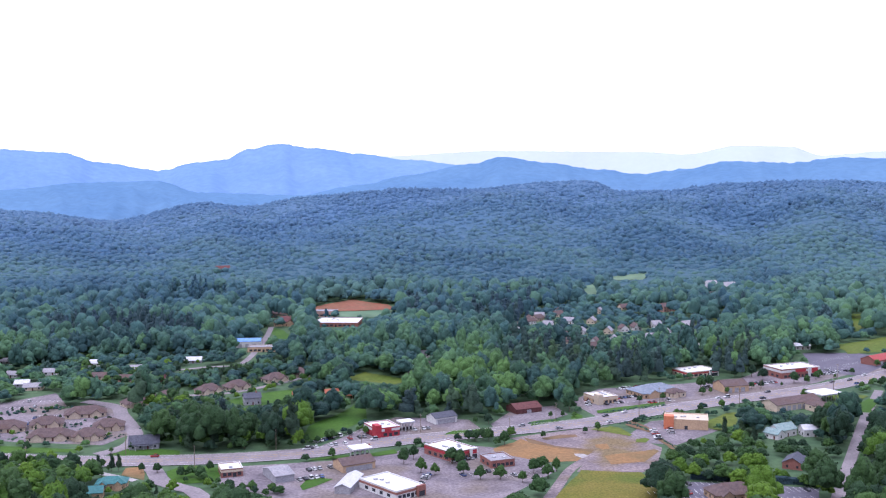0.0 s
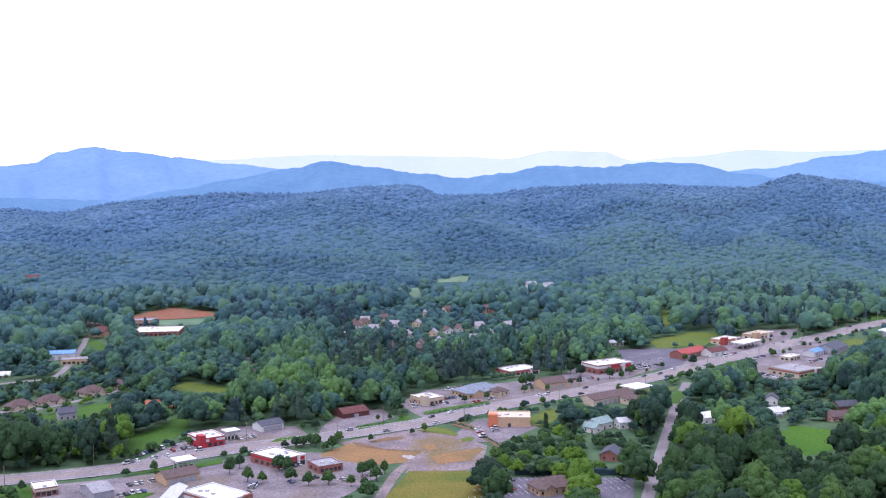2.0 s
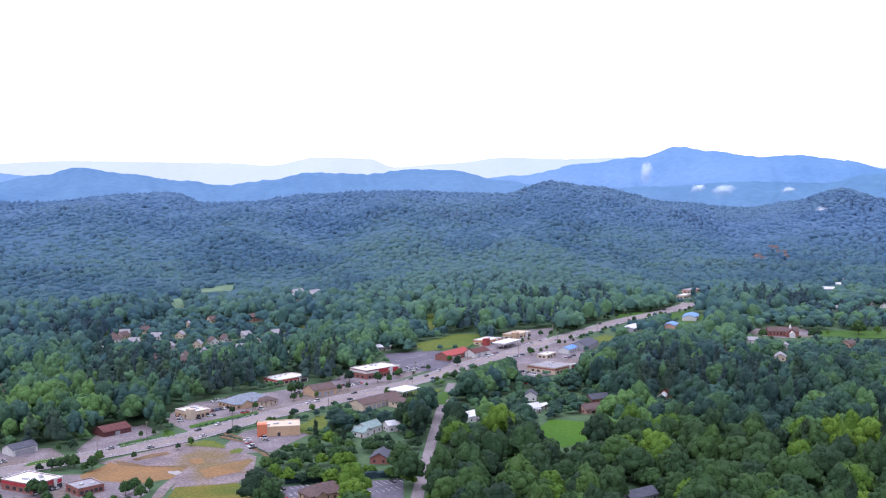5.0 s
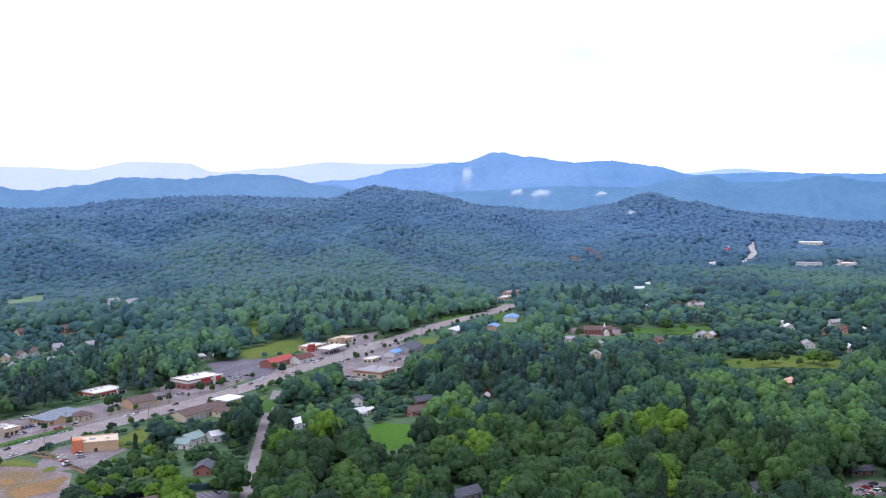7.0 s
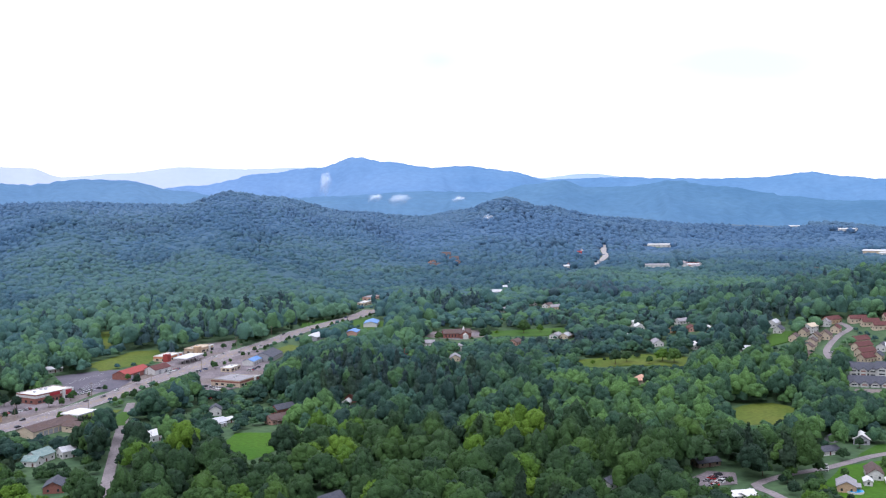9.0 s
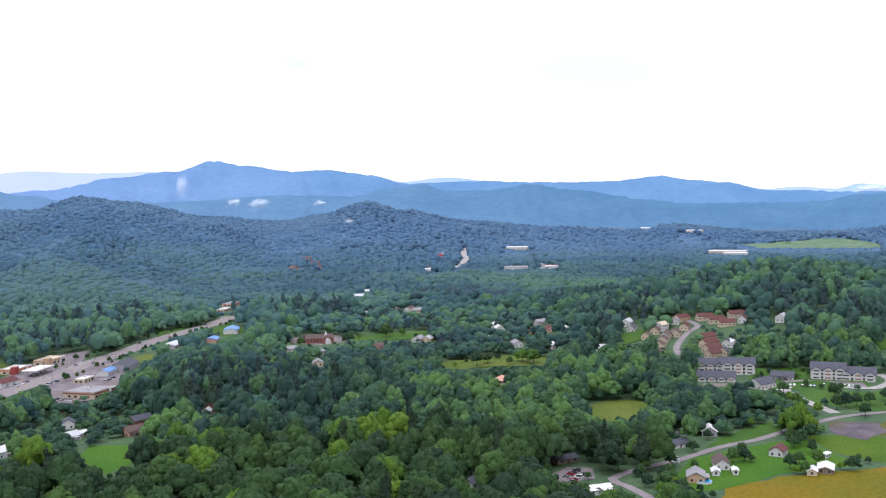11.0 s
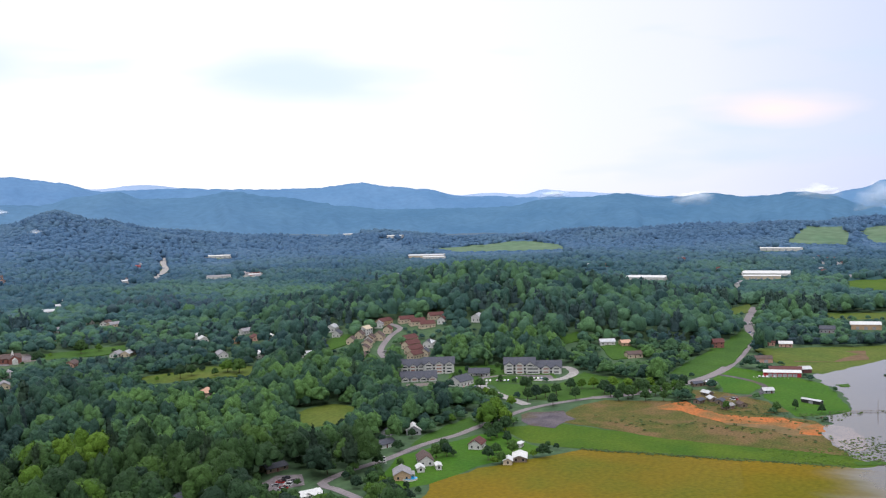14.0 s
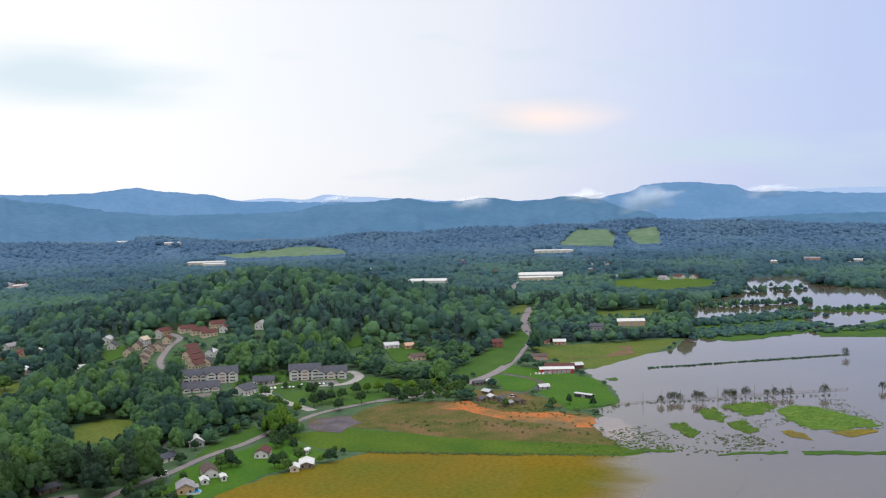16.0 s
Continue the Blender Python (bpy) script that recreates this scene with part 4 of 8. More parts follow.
road(((712.3, 221.3), (736.4, 197.1), (784.6, 172.9), (837.7, 157.9), (896.3, 153.8), (978.2, 156.4), (1054.9, 164.8), (1154.1, 184.0), (1298.3, 199.5)), 9, "asphalt", "grey road climbing past farm lawns", 0.28)
road(((837.7, 157.9), (821.9, 131.3), (796.1, 112.1), (758.7, 114.3), (746.9, 133.9)), 5, "dark_gravel", "gravel farm track curving round a lawn", 0.24)
road(((673.5, 257.6), (697.1, 286.2), (724.8, 314.8), (753.1, 321.2), (762.6, 298.4), (773.5, 269.6), (804.7, 266.5), (825.6, 280.6), (812.8, 292.4)), 8, "concrete", "pale estate drive looping round new apartments", 0.3)
road(((808.3, 448.7), (835.4, 467.5), (882.9, 483.5), (913.4, 487.6), (926.3, 506.8)), 6, "asphalt", "grey street between red-roofed terraces", 0.3)

LOTS = (
    ("old_asphalt", 0.10, "parking lot of worn grey asphalt", ((-298, 692), (-274, 723), (-251, 680), (-266, 652), (-298, 651), (-319, 682))),
    ("old_asphalt", 0.09, "grey yards and drives between apartment blocks", ((-309, 660), (-270, 672), (-220, 678), (-199, 641), (-186, 602), (-194, 578), (-236, 585), (-278, 593))),
    ("old_asphalt", 0.10, "broad worn asphalt yards behind the shops", ((-121, 530), (-86, 537), (-51, 545), (-15, 568), (13, 572), (53, 558), (57, 520), (30, 480), (-2, 439), (-61, 443), (-85, 482), (-111, 502))),
    ("old_asphalt", 0.10, "worn asphalt forecourt of a restaurant", ((-72, 568), (-50, 612), (-31, 642), (15, 634), (24, 601), (-9, 589), (-41, 575))),
    ("old_asphalt", 0.12, "pale cracked concrete forecourt", ((28, 622), (43, 658), (72, 672), (78, 646), (52, 616), (30, 609))),
    ("old_asphalt", 0.10, "asphalt parking lots along the highway", ((84, 683), (109, 725), (173, 741), (219, 759), (246, 793), (317, 829), (328, 790), (244, 721), (152, 666), (96, 635))),
    ("worn_site", 0.10, "empty grey asphalt lot of a cleared site", ((37, 588), (87, 612), (101, 614), (107, 592), (114, 578), (120, 564), (111, 532), (101, 517), (67, 519), (79, 550), (51, 570))),
    ("bare_dirt", 0.16, "orange-brown bare earth of a cleared site", ((27, 564), (43, 587), (50, 575), (81, 558), (75, 538), (54, 537), (28, 555))),
    ("bare_dirt", 0.16, "patch of orange-brown earth beside asphalt", ((86, 549), (116, 561), (117, 556), (105, 537), (87, 532))),
    ("pasture", 0.2, "grass strip on a cleared site", ((99, 615), (106, 610), (109, 593), (106, 589), (101, 602))),
    ("pasture", 0.2, "small weedy patch on a cleared site", ((110, 584), (115, 587), (117, 582), (114, 575), (109, 576))),
    ("brown_soil", 0.2, "strip of broken ground on a cleared site", ((57, 587), (67, 595), (77, 594), (77, 589), (67, 586), (58, 583))),
    ("brown_soil", 0.2, "dark earth edge of a cleared site", ((46, 588), (50, 584), (62, 570), (81, 560), (80, 555), (62, 566), (47, 576))),
    ("bare_dirt", 0.2, "worn earth patch on a cleared site", ((85, 572), (91, 575), (91, 562), (86, 559), (83, 564))),
    ("concrete", 0.24, "pale broken slab on bare earth", ((70, 553), (75, 552), (77, 548), (73, 544), (70, 549))),
    ("dry_grass", 0.14, "olive dry grass of an empty plot", ((44, 458), (61, 502), (70, 522), (101, 517), (102, 491), (96, 458))),
    ("old_asphalt", 0.14, "asphalt parking lot of a tan store", ((106, 592), (126, 626), (156, 636), (167, 608), (130, 570), (115, 574))),
    ("new_asphalt", 0.14, "dark striped church parking lot", ((99, 454), (121, 500), (141, 495), (144, 477), (132, 454))),
    ("new_asphalt", 0.14, "dark fenced parking lot", ((145, 454), (163, 492), (179, 487), (166, 451))),
    ("new_asphalt", 0.12, "wide empty grey parking lot", ((302, 865), (346, 866), (363, 842), (359, 786), (318, 760), (283, 782))),
    ("old_asphalt", 0.12, "asphalt forecourts along the highway", ((402, 806), (454, 852), (500, 878), (502, 844), (409, 715), (370, 704), (365, 725))),
    ("old_asphalt", 0.12, "asphalt forecourts north of the highway", ((319, 773), (374, 842), (471, 944), (518, 946), (466, 869), (379, 804))),
    ("pasture", 0.15, "small grass plot beside the highway", ((493, 849), (539, 878), (543, 852), (516, 831))),
    ("lawn", 0.12, "green verge beside the highway", ((634, 1014), (681, 1018), (630, 964), (607, 959))),
    ("lawn", 0.12, "green verge beside a blue-roofed shop", ((683, 986), (731, 1002), (704, 932), (653, 899))),
    ("old_asphalt", 0.12, "asphalt yard round a church", ((668, 822), (700, 847), (742, 822), (712, 778), (678, 781))),
    ("lawn", 0.12, "green lawn in front of a church", ((740, 808), (812, 760), (772, 720), (743, 744), (717, 774))),
    ("pasture", 0.12, "sunlit clearing between trees", ((665, 608), (727, 586), (741, 542), (708, 518), (683, 550), (644, 583))),
    ("bright_grass", 0.12, "bright green lawn among tall trees", ((289, 552), (311, 573), (334, 556), (313, 520), (284, 508))),
    ("lawn", 0.12, "green lawn sloping to the street", ((-85, 595), (-80, 629), (-67, 651), (-56, 690), (-48, 637), (-63, 606), (-78, 580))),
    ("lawn", 0.12, "green strip of grass beside the highway", ((-252, 578), (-207, 569), (-203, 562), (-246, 563))),
    ("lawn", 0.13, "green corner lawn", ((-187, 559), (-181, 569), (-147, 566), (-145, 554), (-180, 552))),
    ("lawn", 0.13, "round green lawn beside a junction", ((-143, 524), (-136, 535), (-114, 531), (-115, 506), (-133, 501))),
    ("bare_dirt", 0.13, "rust-coloured planting bed", ((-165, 518), (-166, 531), (-158, 533), (-150, 510))),
    ("pasture", 0.12, "grassy clearing at the wood's edge", ((-74, 768), (-36, 744), (-24, 760), (-62, 794))),
    ("lawn", 0.10, "lawn between brown-roofed homes", ((-150, 692), (-136, 712), (-104, 733), (-102, 689), (-129, 675))),
    ("lawn", 0.3, "narrow grass verge beside the highway", ((-75, 543), (-69, 548), (-52, 554), (-51, 549), (-69, 543))),
    ("lawn", 0.3, "narrow grass verge beside the highway", ((-41, 555), (-27, 563), (-26, 555), (-39, 550))),
    ("lawn", 0.3, "grass verge in front of a shop", ((-2, 597), (4, 606), (27, 613), (27, 605), (4, 597))),
    ("lawn", 0.3, "grass verge with shrubs beside a car park", ((96, 656), (115, 666), (146, 680), (145, 672), (113, 654), (96, 648))),
    ("lawn", 0.3, "grass island beside a forecourt", ((52, 624), (69, 635), (70, 626), (54, 616))),
    ("lawn", 0.3, "grass island at a forecourt corner", ((78, 638), (84, 650), (88, 641), (85, 633), (78, 630))),
    ("pasture", 0.2, "weedy strip on a cleared site", ((88, 607), (99, 614), (108, 592), (106, 588), (94, 602))),
    ("lawn", 0.2, "green patch in a gravel yard", ((-71, 497), (-68, 506), (-62, 511), (-56, 507), (-63, 498), (-67, 489))),
    ("pasture", 0.14, "yellow-green plot beside a store", ((159, 627), (184, 650), (180, 621), (161, 601), (156, 611))),
    ("brown_soil", 0.3, "brown planting bed beside a parking lot", ((108, 617), (120, 598), (124, 606), (113, 628))),
    ("brown_soil", 0.3, "narrow brown planting bed beside a parking lot", ((120, 588), (125, 559), (130, 562), (124, 591))),
    ("pasture", 0.42, "grass island at a road junction", ((258, 696), (274, 703), (287, 693), (279, 683), (259, 682))),
    ("lawn", 0.42, "grass corner at a side street", ((267, 666), (284, 685), (289, 679), (267, 644), (259, 647))),
    ("red_clay", 0.6, "red clay bank cut into the hillside", ((-159, 1172), (-142, 1227), (-112, 1270), (-67, 1221), (-52, 1177), (-112, 1161))),
    ("hazed_field", 0.5, "green playing field below a red bank", ((-118, 1156), (-55, 1173), (-74, 1111), (-113, 1112))),
    ("lawn", 0.10, "grassy slope below a school", ((-182, 1050), (-160, 1021), (-135, 939), (-158, 968))),
    ("hazed_field", 0.5, "small pale green field among woods", ((186, 1400), (214, 1408), (198, 1313), (181, 1319))),
    ("hazed_field", 0.5, "narrow pale green field among woods", ((229, 1471), (300, 1504), (280, 1442), (241, 1445))),
    ("pasture", 0.2, "small yellow-green clearing", ((288, 1101), (302, 1102), (285, 1039), (273, 1038))),
    ("pasture", 0.2, "yellow-green clearing at the wood's edge", ((433, 1105), (455, 1113), (406, 994), (392, 982))),
    ("pasture", 0.2, "green field behind shops", ((345, 905), (408, 949), (431, 939), (401, 873), (338, 860))),
    ("pasture", 0.12, "round yellow-green glade", ((583, 397), (609, 402), (631, 392), (625, 370), (575, 351), (558, 368))),
    ("ripe_field", 0.06, "broad golden-green crop field", ((402, 214), (468, 233), (506, 221), (532, 202), (566, 182), (572, 112), (574, 40), (563, 24), (546, 27), (538, 11), (525, 22), (499, 31), (433, 21))),
    ("green_crop", 0.10, "bright green strip of crops", ((598, 248), (626, 221), (611, 141), (603, 36), (592, 4), (574, 37), (572, 112), (566, 182), (571, 216))),
    ("bright_grass", 0.09, "bright green lawns round country houses", ((475, 265), (512, 275), (556, 261), (594, 246), (567, 215), (556, 197), (510, 223), (468, 233), (454, 242))),
    ("lawn", 0.08, "green verge of a country lane", ((537, 281), (567, 285), (624, 281), (604, 264), (571, 268), (540, 274))),
    ("rough_meadow", 0.11, "rough olive meadow with bare patches", ((630, 223), (678, 223), (707, 211), (719, 167), (687, 64), (644, 44), (603, 36), (607, 140), (627, 206))),
    ("orange_clay", 0.18, "low mound of yellow-orange clay beside the water", ((666, 71), (679, 64), (671, 55), (655, 52), (646, 58), (649, 69))),
    ("orange_clay", 0.17, "long bank of bare orange clay", ((692, 173), (711, 165), (722, 155), (700, 141), (687, 123), (686, 101), (689, 86), (678, 71), (661, 73), (667, 92), (662, 118), (672, 132), (689, 151), (690, 164))),
    ("bare_dirt", 0.165, "tan bare earth below a clay bank", ((682, 118), (686, 92), (672, 55), (647, 52), (641, 72), (657, 97), (658, 117))),
    ("dark_gravel", 0.2, "dark gravel yard beside the lane", ((633, 248), (651, 247), (663, 226), (642, 211), (610, 216), (613, 234))),
    ("lawn", 0.11, "green lawns of an apartment estate", ((738, 315), (758, 263), (807, 260), (793, 222), (758, 194), (711, 212), (692, 244), (695, 281))),
    ("lawn", 0.11, "green lawn between farm and road", ((830, 193), (915, 186), (999, 178), (1082, 177), (1039, 159), (913, 152), (842, 156), (818, 171))),
    ("bright_grass", 0.14, "bright green farm lawn at the water's edge", ((876, 150), (847, 100), (818, 69), (722, 44), (698, 77), (752, 105), (784, 114), (809, 155))),
    ("bright_grass", 0.15, "bright green paddock inside a track", ((826, 153), (822, 134), (791, 115), (762, 119), (763, 137))),
    ("rough_meadow", 0.12, "farmyard of bare earth and scrub", ((766, 162), (766, 142), (740, 103), (710, 83), (693, 108), (700, 141))),
    ("brown_soil", 0.5, "brown ploughed field", ((940, 111), (979, 83), (998, 55), (946, 47), (923, 78), (916, 105))),
    ("pasture", 0.18, "yellow-green field beside the flood", ((971, 148), (1031, 49), (1052, 8), (1004, 15), (925, 48), (862, 77), (875, 103), (933, 131))),
    ("pasture", 0.18, "yellow-green field by the road", ((1250, 223), (1341, 213), (1255, 193), (1191, 206))),
    ("pasture", 0.18, "long green field behind a barn", ((1272, 116), (1314, 36), (1250, 31), (1221, 105))),
    ("green_crop", 0.3, "wide green field before a wood", ((1723, 132), (1809, 24), (1712, -45), (1592, -31), (1542, 60), (1611, 115))),
    ("hazed_field", 0.4, "pale green hillside pasture", ((2652, 344), (2914, 322), (2971, 232), (2748, 197), (2611, 197))),
    ("hazed_field", 0.4, "pale green hill pasture beside a wood", ((2910, 196), (2955, 97), (2674, 76), (2664, 137))),
    ("hazed_field", 0.4, "long pale green valley field", ((2535, 1265), (2674, 1196), (2646, 919), (2490, 855), (2408, 1001), (2363, 1103))),
    ("old_asphalt", 0.10, "grey asphalt round apartment blocks", ((706, 373), (723, 339), (747, 326), (763, 308), (772, 272), (787, 280), (778, 314), (762, 332), (743, 344), (730, 361), (717, 377))),
    ("lawn", 0.09, "mown bank between apartment blocks", ((743, 353), (793, 372), (820, 331), (803, 284), (770, 267), (739, 313), (715, 326))),
    ("old_asphalt", 0.10, "asphalt yard with parked trucks", ((432, 317), (452, 319), (460, 307), (443, 294), (426, 304))),
    ("lawn", 0.10, "green lawn beside red-roofed terraces", ((844, 535), (875, 539), (881, 522), (845, 510), (819, 513))),
    ("lawn", 0.10, "green clearing on a wooded knoll", ((925, 321), (942, 309), (920, 297), (903, 308))),
    ("lawn", 0.10, "green garden round hillside houses", ((909, 276), (935, 262), (893, 226), (865, 253))),
)
for n_, (mat_, lift_, label_, pts_) in enumerate(LOTS):
    lift_ += 0.0007 * n_
    asphalt_ = "asphalt" in mat_ or "worn" in mat_ or mat_ == "concrete" or "gravel" in mat_
    patch("pavement" if asphalt_ else "ground_patch", pts_, mat_, lift_, label_, (5.0 if "gravel" in mat_ else 0.6) if asphalt_ else 2.5, "paving" if asphalt_ else "field")

FLOOD = ((853, 86), (891, 74), (946, 44), (971, 14), (1052, 2), (1311, 0), (1387, -13), (1487, -63), (1767, -87), (1809, -179), (1632, -179), (1547, -266), (1433, -467), (799, -337), (470, -184), (428, 24), (499, 33), (525, 25), (538, 14), (545, 30), (562, 27), (574, 40), (587, 22), (599, 35), (639, 52), (676, 51), (700, 64), (726, 44), (766, 51), (798, 60))
patch("water", FLOOD, "flood_water", 0.22, "still brown flood water reflecting the sky", 3.5, "water", step=4.0)
patch("water", ((680, 56), (676, 46), (661, 36), (628, 29), (615, 35), (619, 44), (635, 51), (651, 57)), "muddy_water", 0.28, "pale brown muddy water below a clay bank", 4.0, "water", step=3.0)
patch("water", ((573, 92), (577, 40), (571, -14), (545, -34), (490, -22), (433, -30), (420, 30), (421, 80), (470, 84), (520, 80)), "drowned_crop", 0.30, "golden crop running out into shallow flood water", 2.0, "water", False, step=4.0)
ISLANDS = []
for label_, mat_, pts_ in (
    ("overgrown dyke rising from flood water", "lawn", ((1060, 2), (1198, -12), (1264, -77), (1217, -124), (1107, -125), (1032, -44))),
    ("long grassy bank in flood water", "lawn", ((1099, -124), (1214, -211), (1249, -353), (1101, -313), (1074, -189), (1070, -126))),
    ("low grassy bank far out in flood water", "lawn", ((1287, -111), (1361, -236), (1361, -383), (1315, -371), (1289, -224))),
    ("green grass island in flood water", "wet_grass", ((719, -25), (735, -37), (739, -53), (726, -59), (702, -49), (694, -40), (707, -33))),
    ("broad green grass island in flood water", "wet_grass", ((710, -58), (729, -71), (728, -85), (709, -105), (687, -117), (674, -120), (661, -98), (659, -76), (684, -67))),
    ("strip of grass in flood water", "wet_grass", ((707, -10), (715, -19), (691, -25), (674, -23), (683, -14))),
    ("strip of broken grass in flood water", "wet_grass", ((670, -28), (678, -37), (653, -45), (645, -37), (658, -29))),
    ("small grass island in flood water", "wet_grass", ((662, 8), (666, -0), (642, -8), (629, -4), (642, 3))),
    ("drowned yellow grass under shallow water", "drowned_grass", ((654, -86), (661, -98), (662, -117), (647, -109), (640, -95))),
    ("drowned yellow grass beside an island", "drowned_grass", ((652, -57), (656, -65), (639, -74), (630, -75), (639, -63))),
    ("line of drowned grass along a ditch", "lawn", ((591, 35), (596, 6), (592, 3), (583, 31))),
    ("line of drowned grass along a ditch", "lawn", ((592, -19), (603, -59), (595, -58), (588, -21))),
    ("line of drowned grass along a ditch", "lawn", ((602, -65), (611, -122), (603, -120), (594, -65))),
    ("small reedy islet", "lawn", ((822, 63), (827, 56), (815, 54), (810, 60))),
):
    patch("ground_patch", pts_, mat_, 0.36, label_, 4.0, "grass", step=2.0)
    if mat_ == "wet_grass":
        ISLANDS.append(pts_)


# ground where the trees are kept low: gardens, suburbs, scrub, houses else hidden from the camera
LOW = (
    (8.5, ((59, 987), (94, 1114), (140, 1190), (211, 1184), (273, 1038), (239, 897), (152, 878), (82, 912))),
    (8.5, ((101, 504), (129, 562), (178, 592), (177, 566), (166, 504), (146, 485), (110, 494))),
    (6.5, ((172, 568), (191, 592), (220, 599), (221, 573), (196, 503), (178, 492), (166, 504))),
    (11.0, ((554, 690), (711, 875), (866, 955), (1041, 980), (917, 639), (707, 491), (618, 563), (578, 637))),
    (6.5, ((241, 579), (281, 638), (343, 672), (390, 632), (350, 560), (298, 562), (255, 560))),
    (9.0, ((408, 443), (450, 483), (468, 470), (424, 422))),
    (8.0, ((-346, 741), (-299, 853), (-167, 876), (-99, 796), (-99, 730), (-152, 713), (-204, 687), (-297, 683))),
    (9.0, ((-199, 646), (-180, 714), (-108, 733), (-58, 710), (-80, 638), (-129, 600), (-174, 597))),
    (8.0, ((473, 268), (568, 301), (649, 283), (690, 261), (790, 165), (704, 138), (605, 229), (501, 242))),
    (9.0, ((882, 317), (945, 287), (971, 198), (1092, 191), (894, 166), (763, 177), (806, 235))),
    (10.0, ((987, 150), (1028, 5), (1222, 6), (1201, 104), (1128, 166), (1063, 168))),
    (10.0, ((761, 482), (898, 563), (968, 465), (953, 410), (904, 389), (814, 396))),
)


# ---- shops and restaurants along the highway ----
ALONG_A = 27
ALONG_B = 26
ALONG_C = 27
ALONG_D = 34
store(-37.0, 600.4, ALONG_A, 18.3, 22, 6.5, "white_roof", "red_paint", "red and white fast-food restaurant beside the highway", sign="red_paint", band="white_wall", tower="red_paint", units=3)
warehouse(-1.8, 630.2, ALONG_A + 4, 18.4, 13, 4.2, "slate_roof", "white_wall", "white roadside shop with dark gabled roof and red end", 2.2, 4, "store", "store")
store(-109.5, 519.5, ALONG_A - 8, 13.2, 16, 5.0, "white_roof", "brick_wall", "small brick bank with white roof by the highway", band="cream_wall", units=1)
warehouse(-83.8, 511.8, ALONG_A + 2, 11.8, 22, 4.0, "grey_roof", "grey_wall", "grey metal-roofed workshop in an asphalt yard", 2.0, 2, "workshop", "workshop")
warehouse(-47.2, 528.8, ALONG_A + 3, 21.7, 15, 4.2, "brown_roof", "tan_wall", "long brown-roofed tan shop", 2.4, 5, "store", "store")
warehouse(-46.8, 495.5, ALONG_A + 52, 28, 9, 3.6, "metal_roof", "grey_wall", "long grey storage shed in a yard", 1.6, 4, "storage shed", "storage_shed")
store(-25.8, 488.6, ALONG_A + 14, 20.7, 36, 5.4, "white_roof", "white_wall", "large white-roofed store with brick front", band="brick_wall", units=3, glass=6)
store(2.9, 551.8, ALONG_A + 12, 20.6, 30, 6.0, "white_roof", "brick_wall", "red brick restaurant with stepped white roof", band="red_paint", units=5, glass=6)
store(27.4, 534.5, ALONG_A - 6, 16.4, 18, 4.6, "grey_roof", "brick_wall", "low brick shop with red-striped grey roof", units=2, glass=5)
warehouse(50.9, 657.2, ALONG_B, 22.1, 16, 3.4, "maroon_roof", "maroon_roof", "dark maroon closed restaurant with broad roof", 2.6, 1, "restaurant", "restaurant")
store(104.3, 683.9, ALONG_B, 18.5, 22, 5.6, "white_roof", "tan_wall", "tan restaurant with pale flat roof", band="cream_wall", tower="cream_wall", units=4)
house(144.3, 705.9, ALONG_B, 38, 24, 4, "blue_slate_roof", "tan_wall", "restaurant with hipped blue-grey roof and gabled bays", 5.0, "hip", category="restaurant", name="restaurant")
house(156.8, 699.0, ALONG_B, 14, 12, 4, "brown_roof", "cream_wall", "small brown-roofed annex of a restaurant", 3.0, "hip", category="restaurant", name="restaurant")
store(144.9, 613.4, ALONG_C - 40, 31, 22, 6.8, "cream_wall", "tan_wall", "tan store with orange entrance and parapet roof", tower="orange_paint", units=5, glass=0)
store(189.5, 775.1, ALONG_C - 4, 33.7, 24, 5.0, "white_roof", "cream_wall", "cream and red supermarket with white roof", band="red_paint", units=3, glass=6)
warehouse(200.5, 717.5, ALONG_C - 10, 22.8, 18, 5.0, "brown_roof", "tan_wall", "brown-roofed bank with arched front", 3.2, 3, "bank", "bank")
store(260.9, 771.4, ALONG_C - 6, 41.6, 26, 8.0, "white_roof", "brick_wall", "long red brick store with white roof", band="white_wall", sign="red_paint", units=4, glass=8)
warehouse(224.6, 663.0, ALONG_C, 46, 17, 4.8, "brown_roof", "cream_wall", "low brown-roofed shopping strip behind trees", 2.8, 7, "store", "store")
warehouse(240.0, 650.0, ALONG_C + 88, 22, 13, 4.4, "brown_roof", "cream_wall", "short brown-roofed wing of a shopping strip", 2.4, 3, "store", "store")
warehouse(349.5, 820.1, ALONG_D, 42, 16, 4.5, "red_roof", "brick_wall", "red-roofed restaurant beside a parking lot", 3.2, 3, "restaurant", "restaurant")
warehouse(372.7, 820.2, ALONG_D - 6, 26, 14, 4.5, "maroon_roof", "white_wall", "small shop with maroon gabled roof", 3.0, 2, "store", "store")
store(409.6, 879.1, ALONG_D, 30, 18, 5.5, "white_roof", "cream_wall", "cream and orange restaurant by the highway", band="orange_paint", tower="red_roof", units=2)
store(453.1, 902.9, ALONG_D, 36, 18, 5.6, "cream_wall", "cream_wall", "cream restaurant with parapet roof", band="tan_wall", tower="tan_wall", units=3)
store(423.6, 785.9, ALONG_D, 22, 12, 4.2, "white_roof", "cream_wall", "small white-roofed shop by the highway", units=1, glass=3)
store(395.8, 727.1, ALONG_D - 8, 33.3, 34, 6.0, "grey_roof", "cream_wall", "large cream store with grey roof and red band", band="brick_wall", units=4, glass=5)
warehouse(453.7, 801.8, ALONG_D + 4, 24, 12, 4.2, "blue_roof", "white_wall", "shop with bright blue metal roof", 2.0, 3, "store", "store")
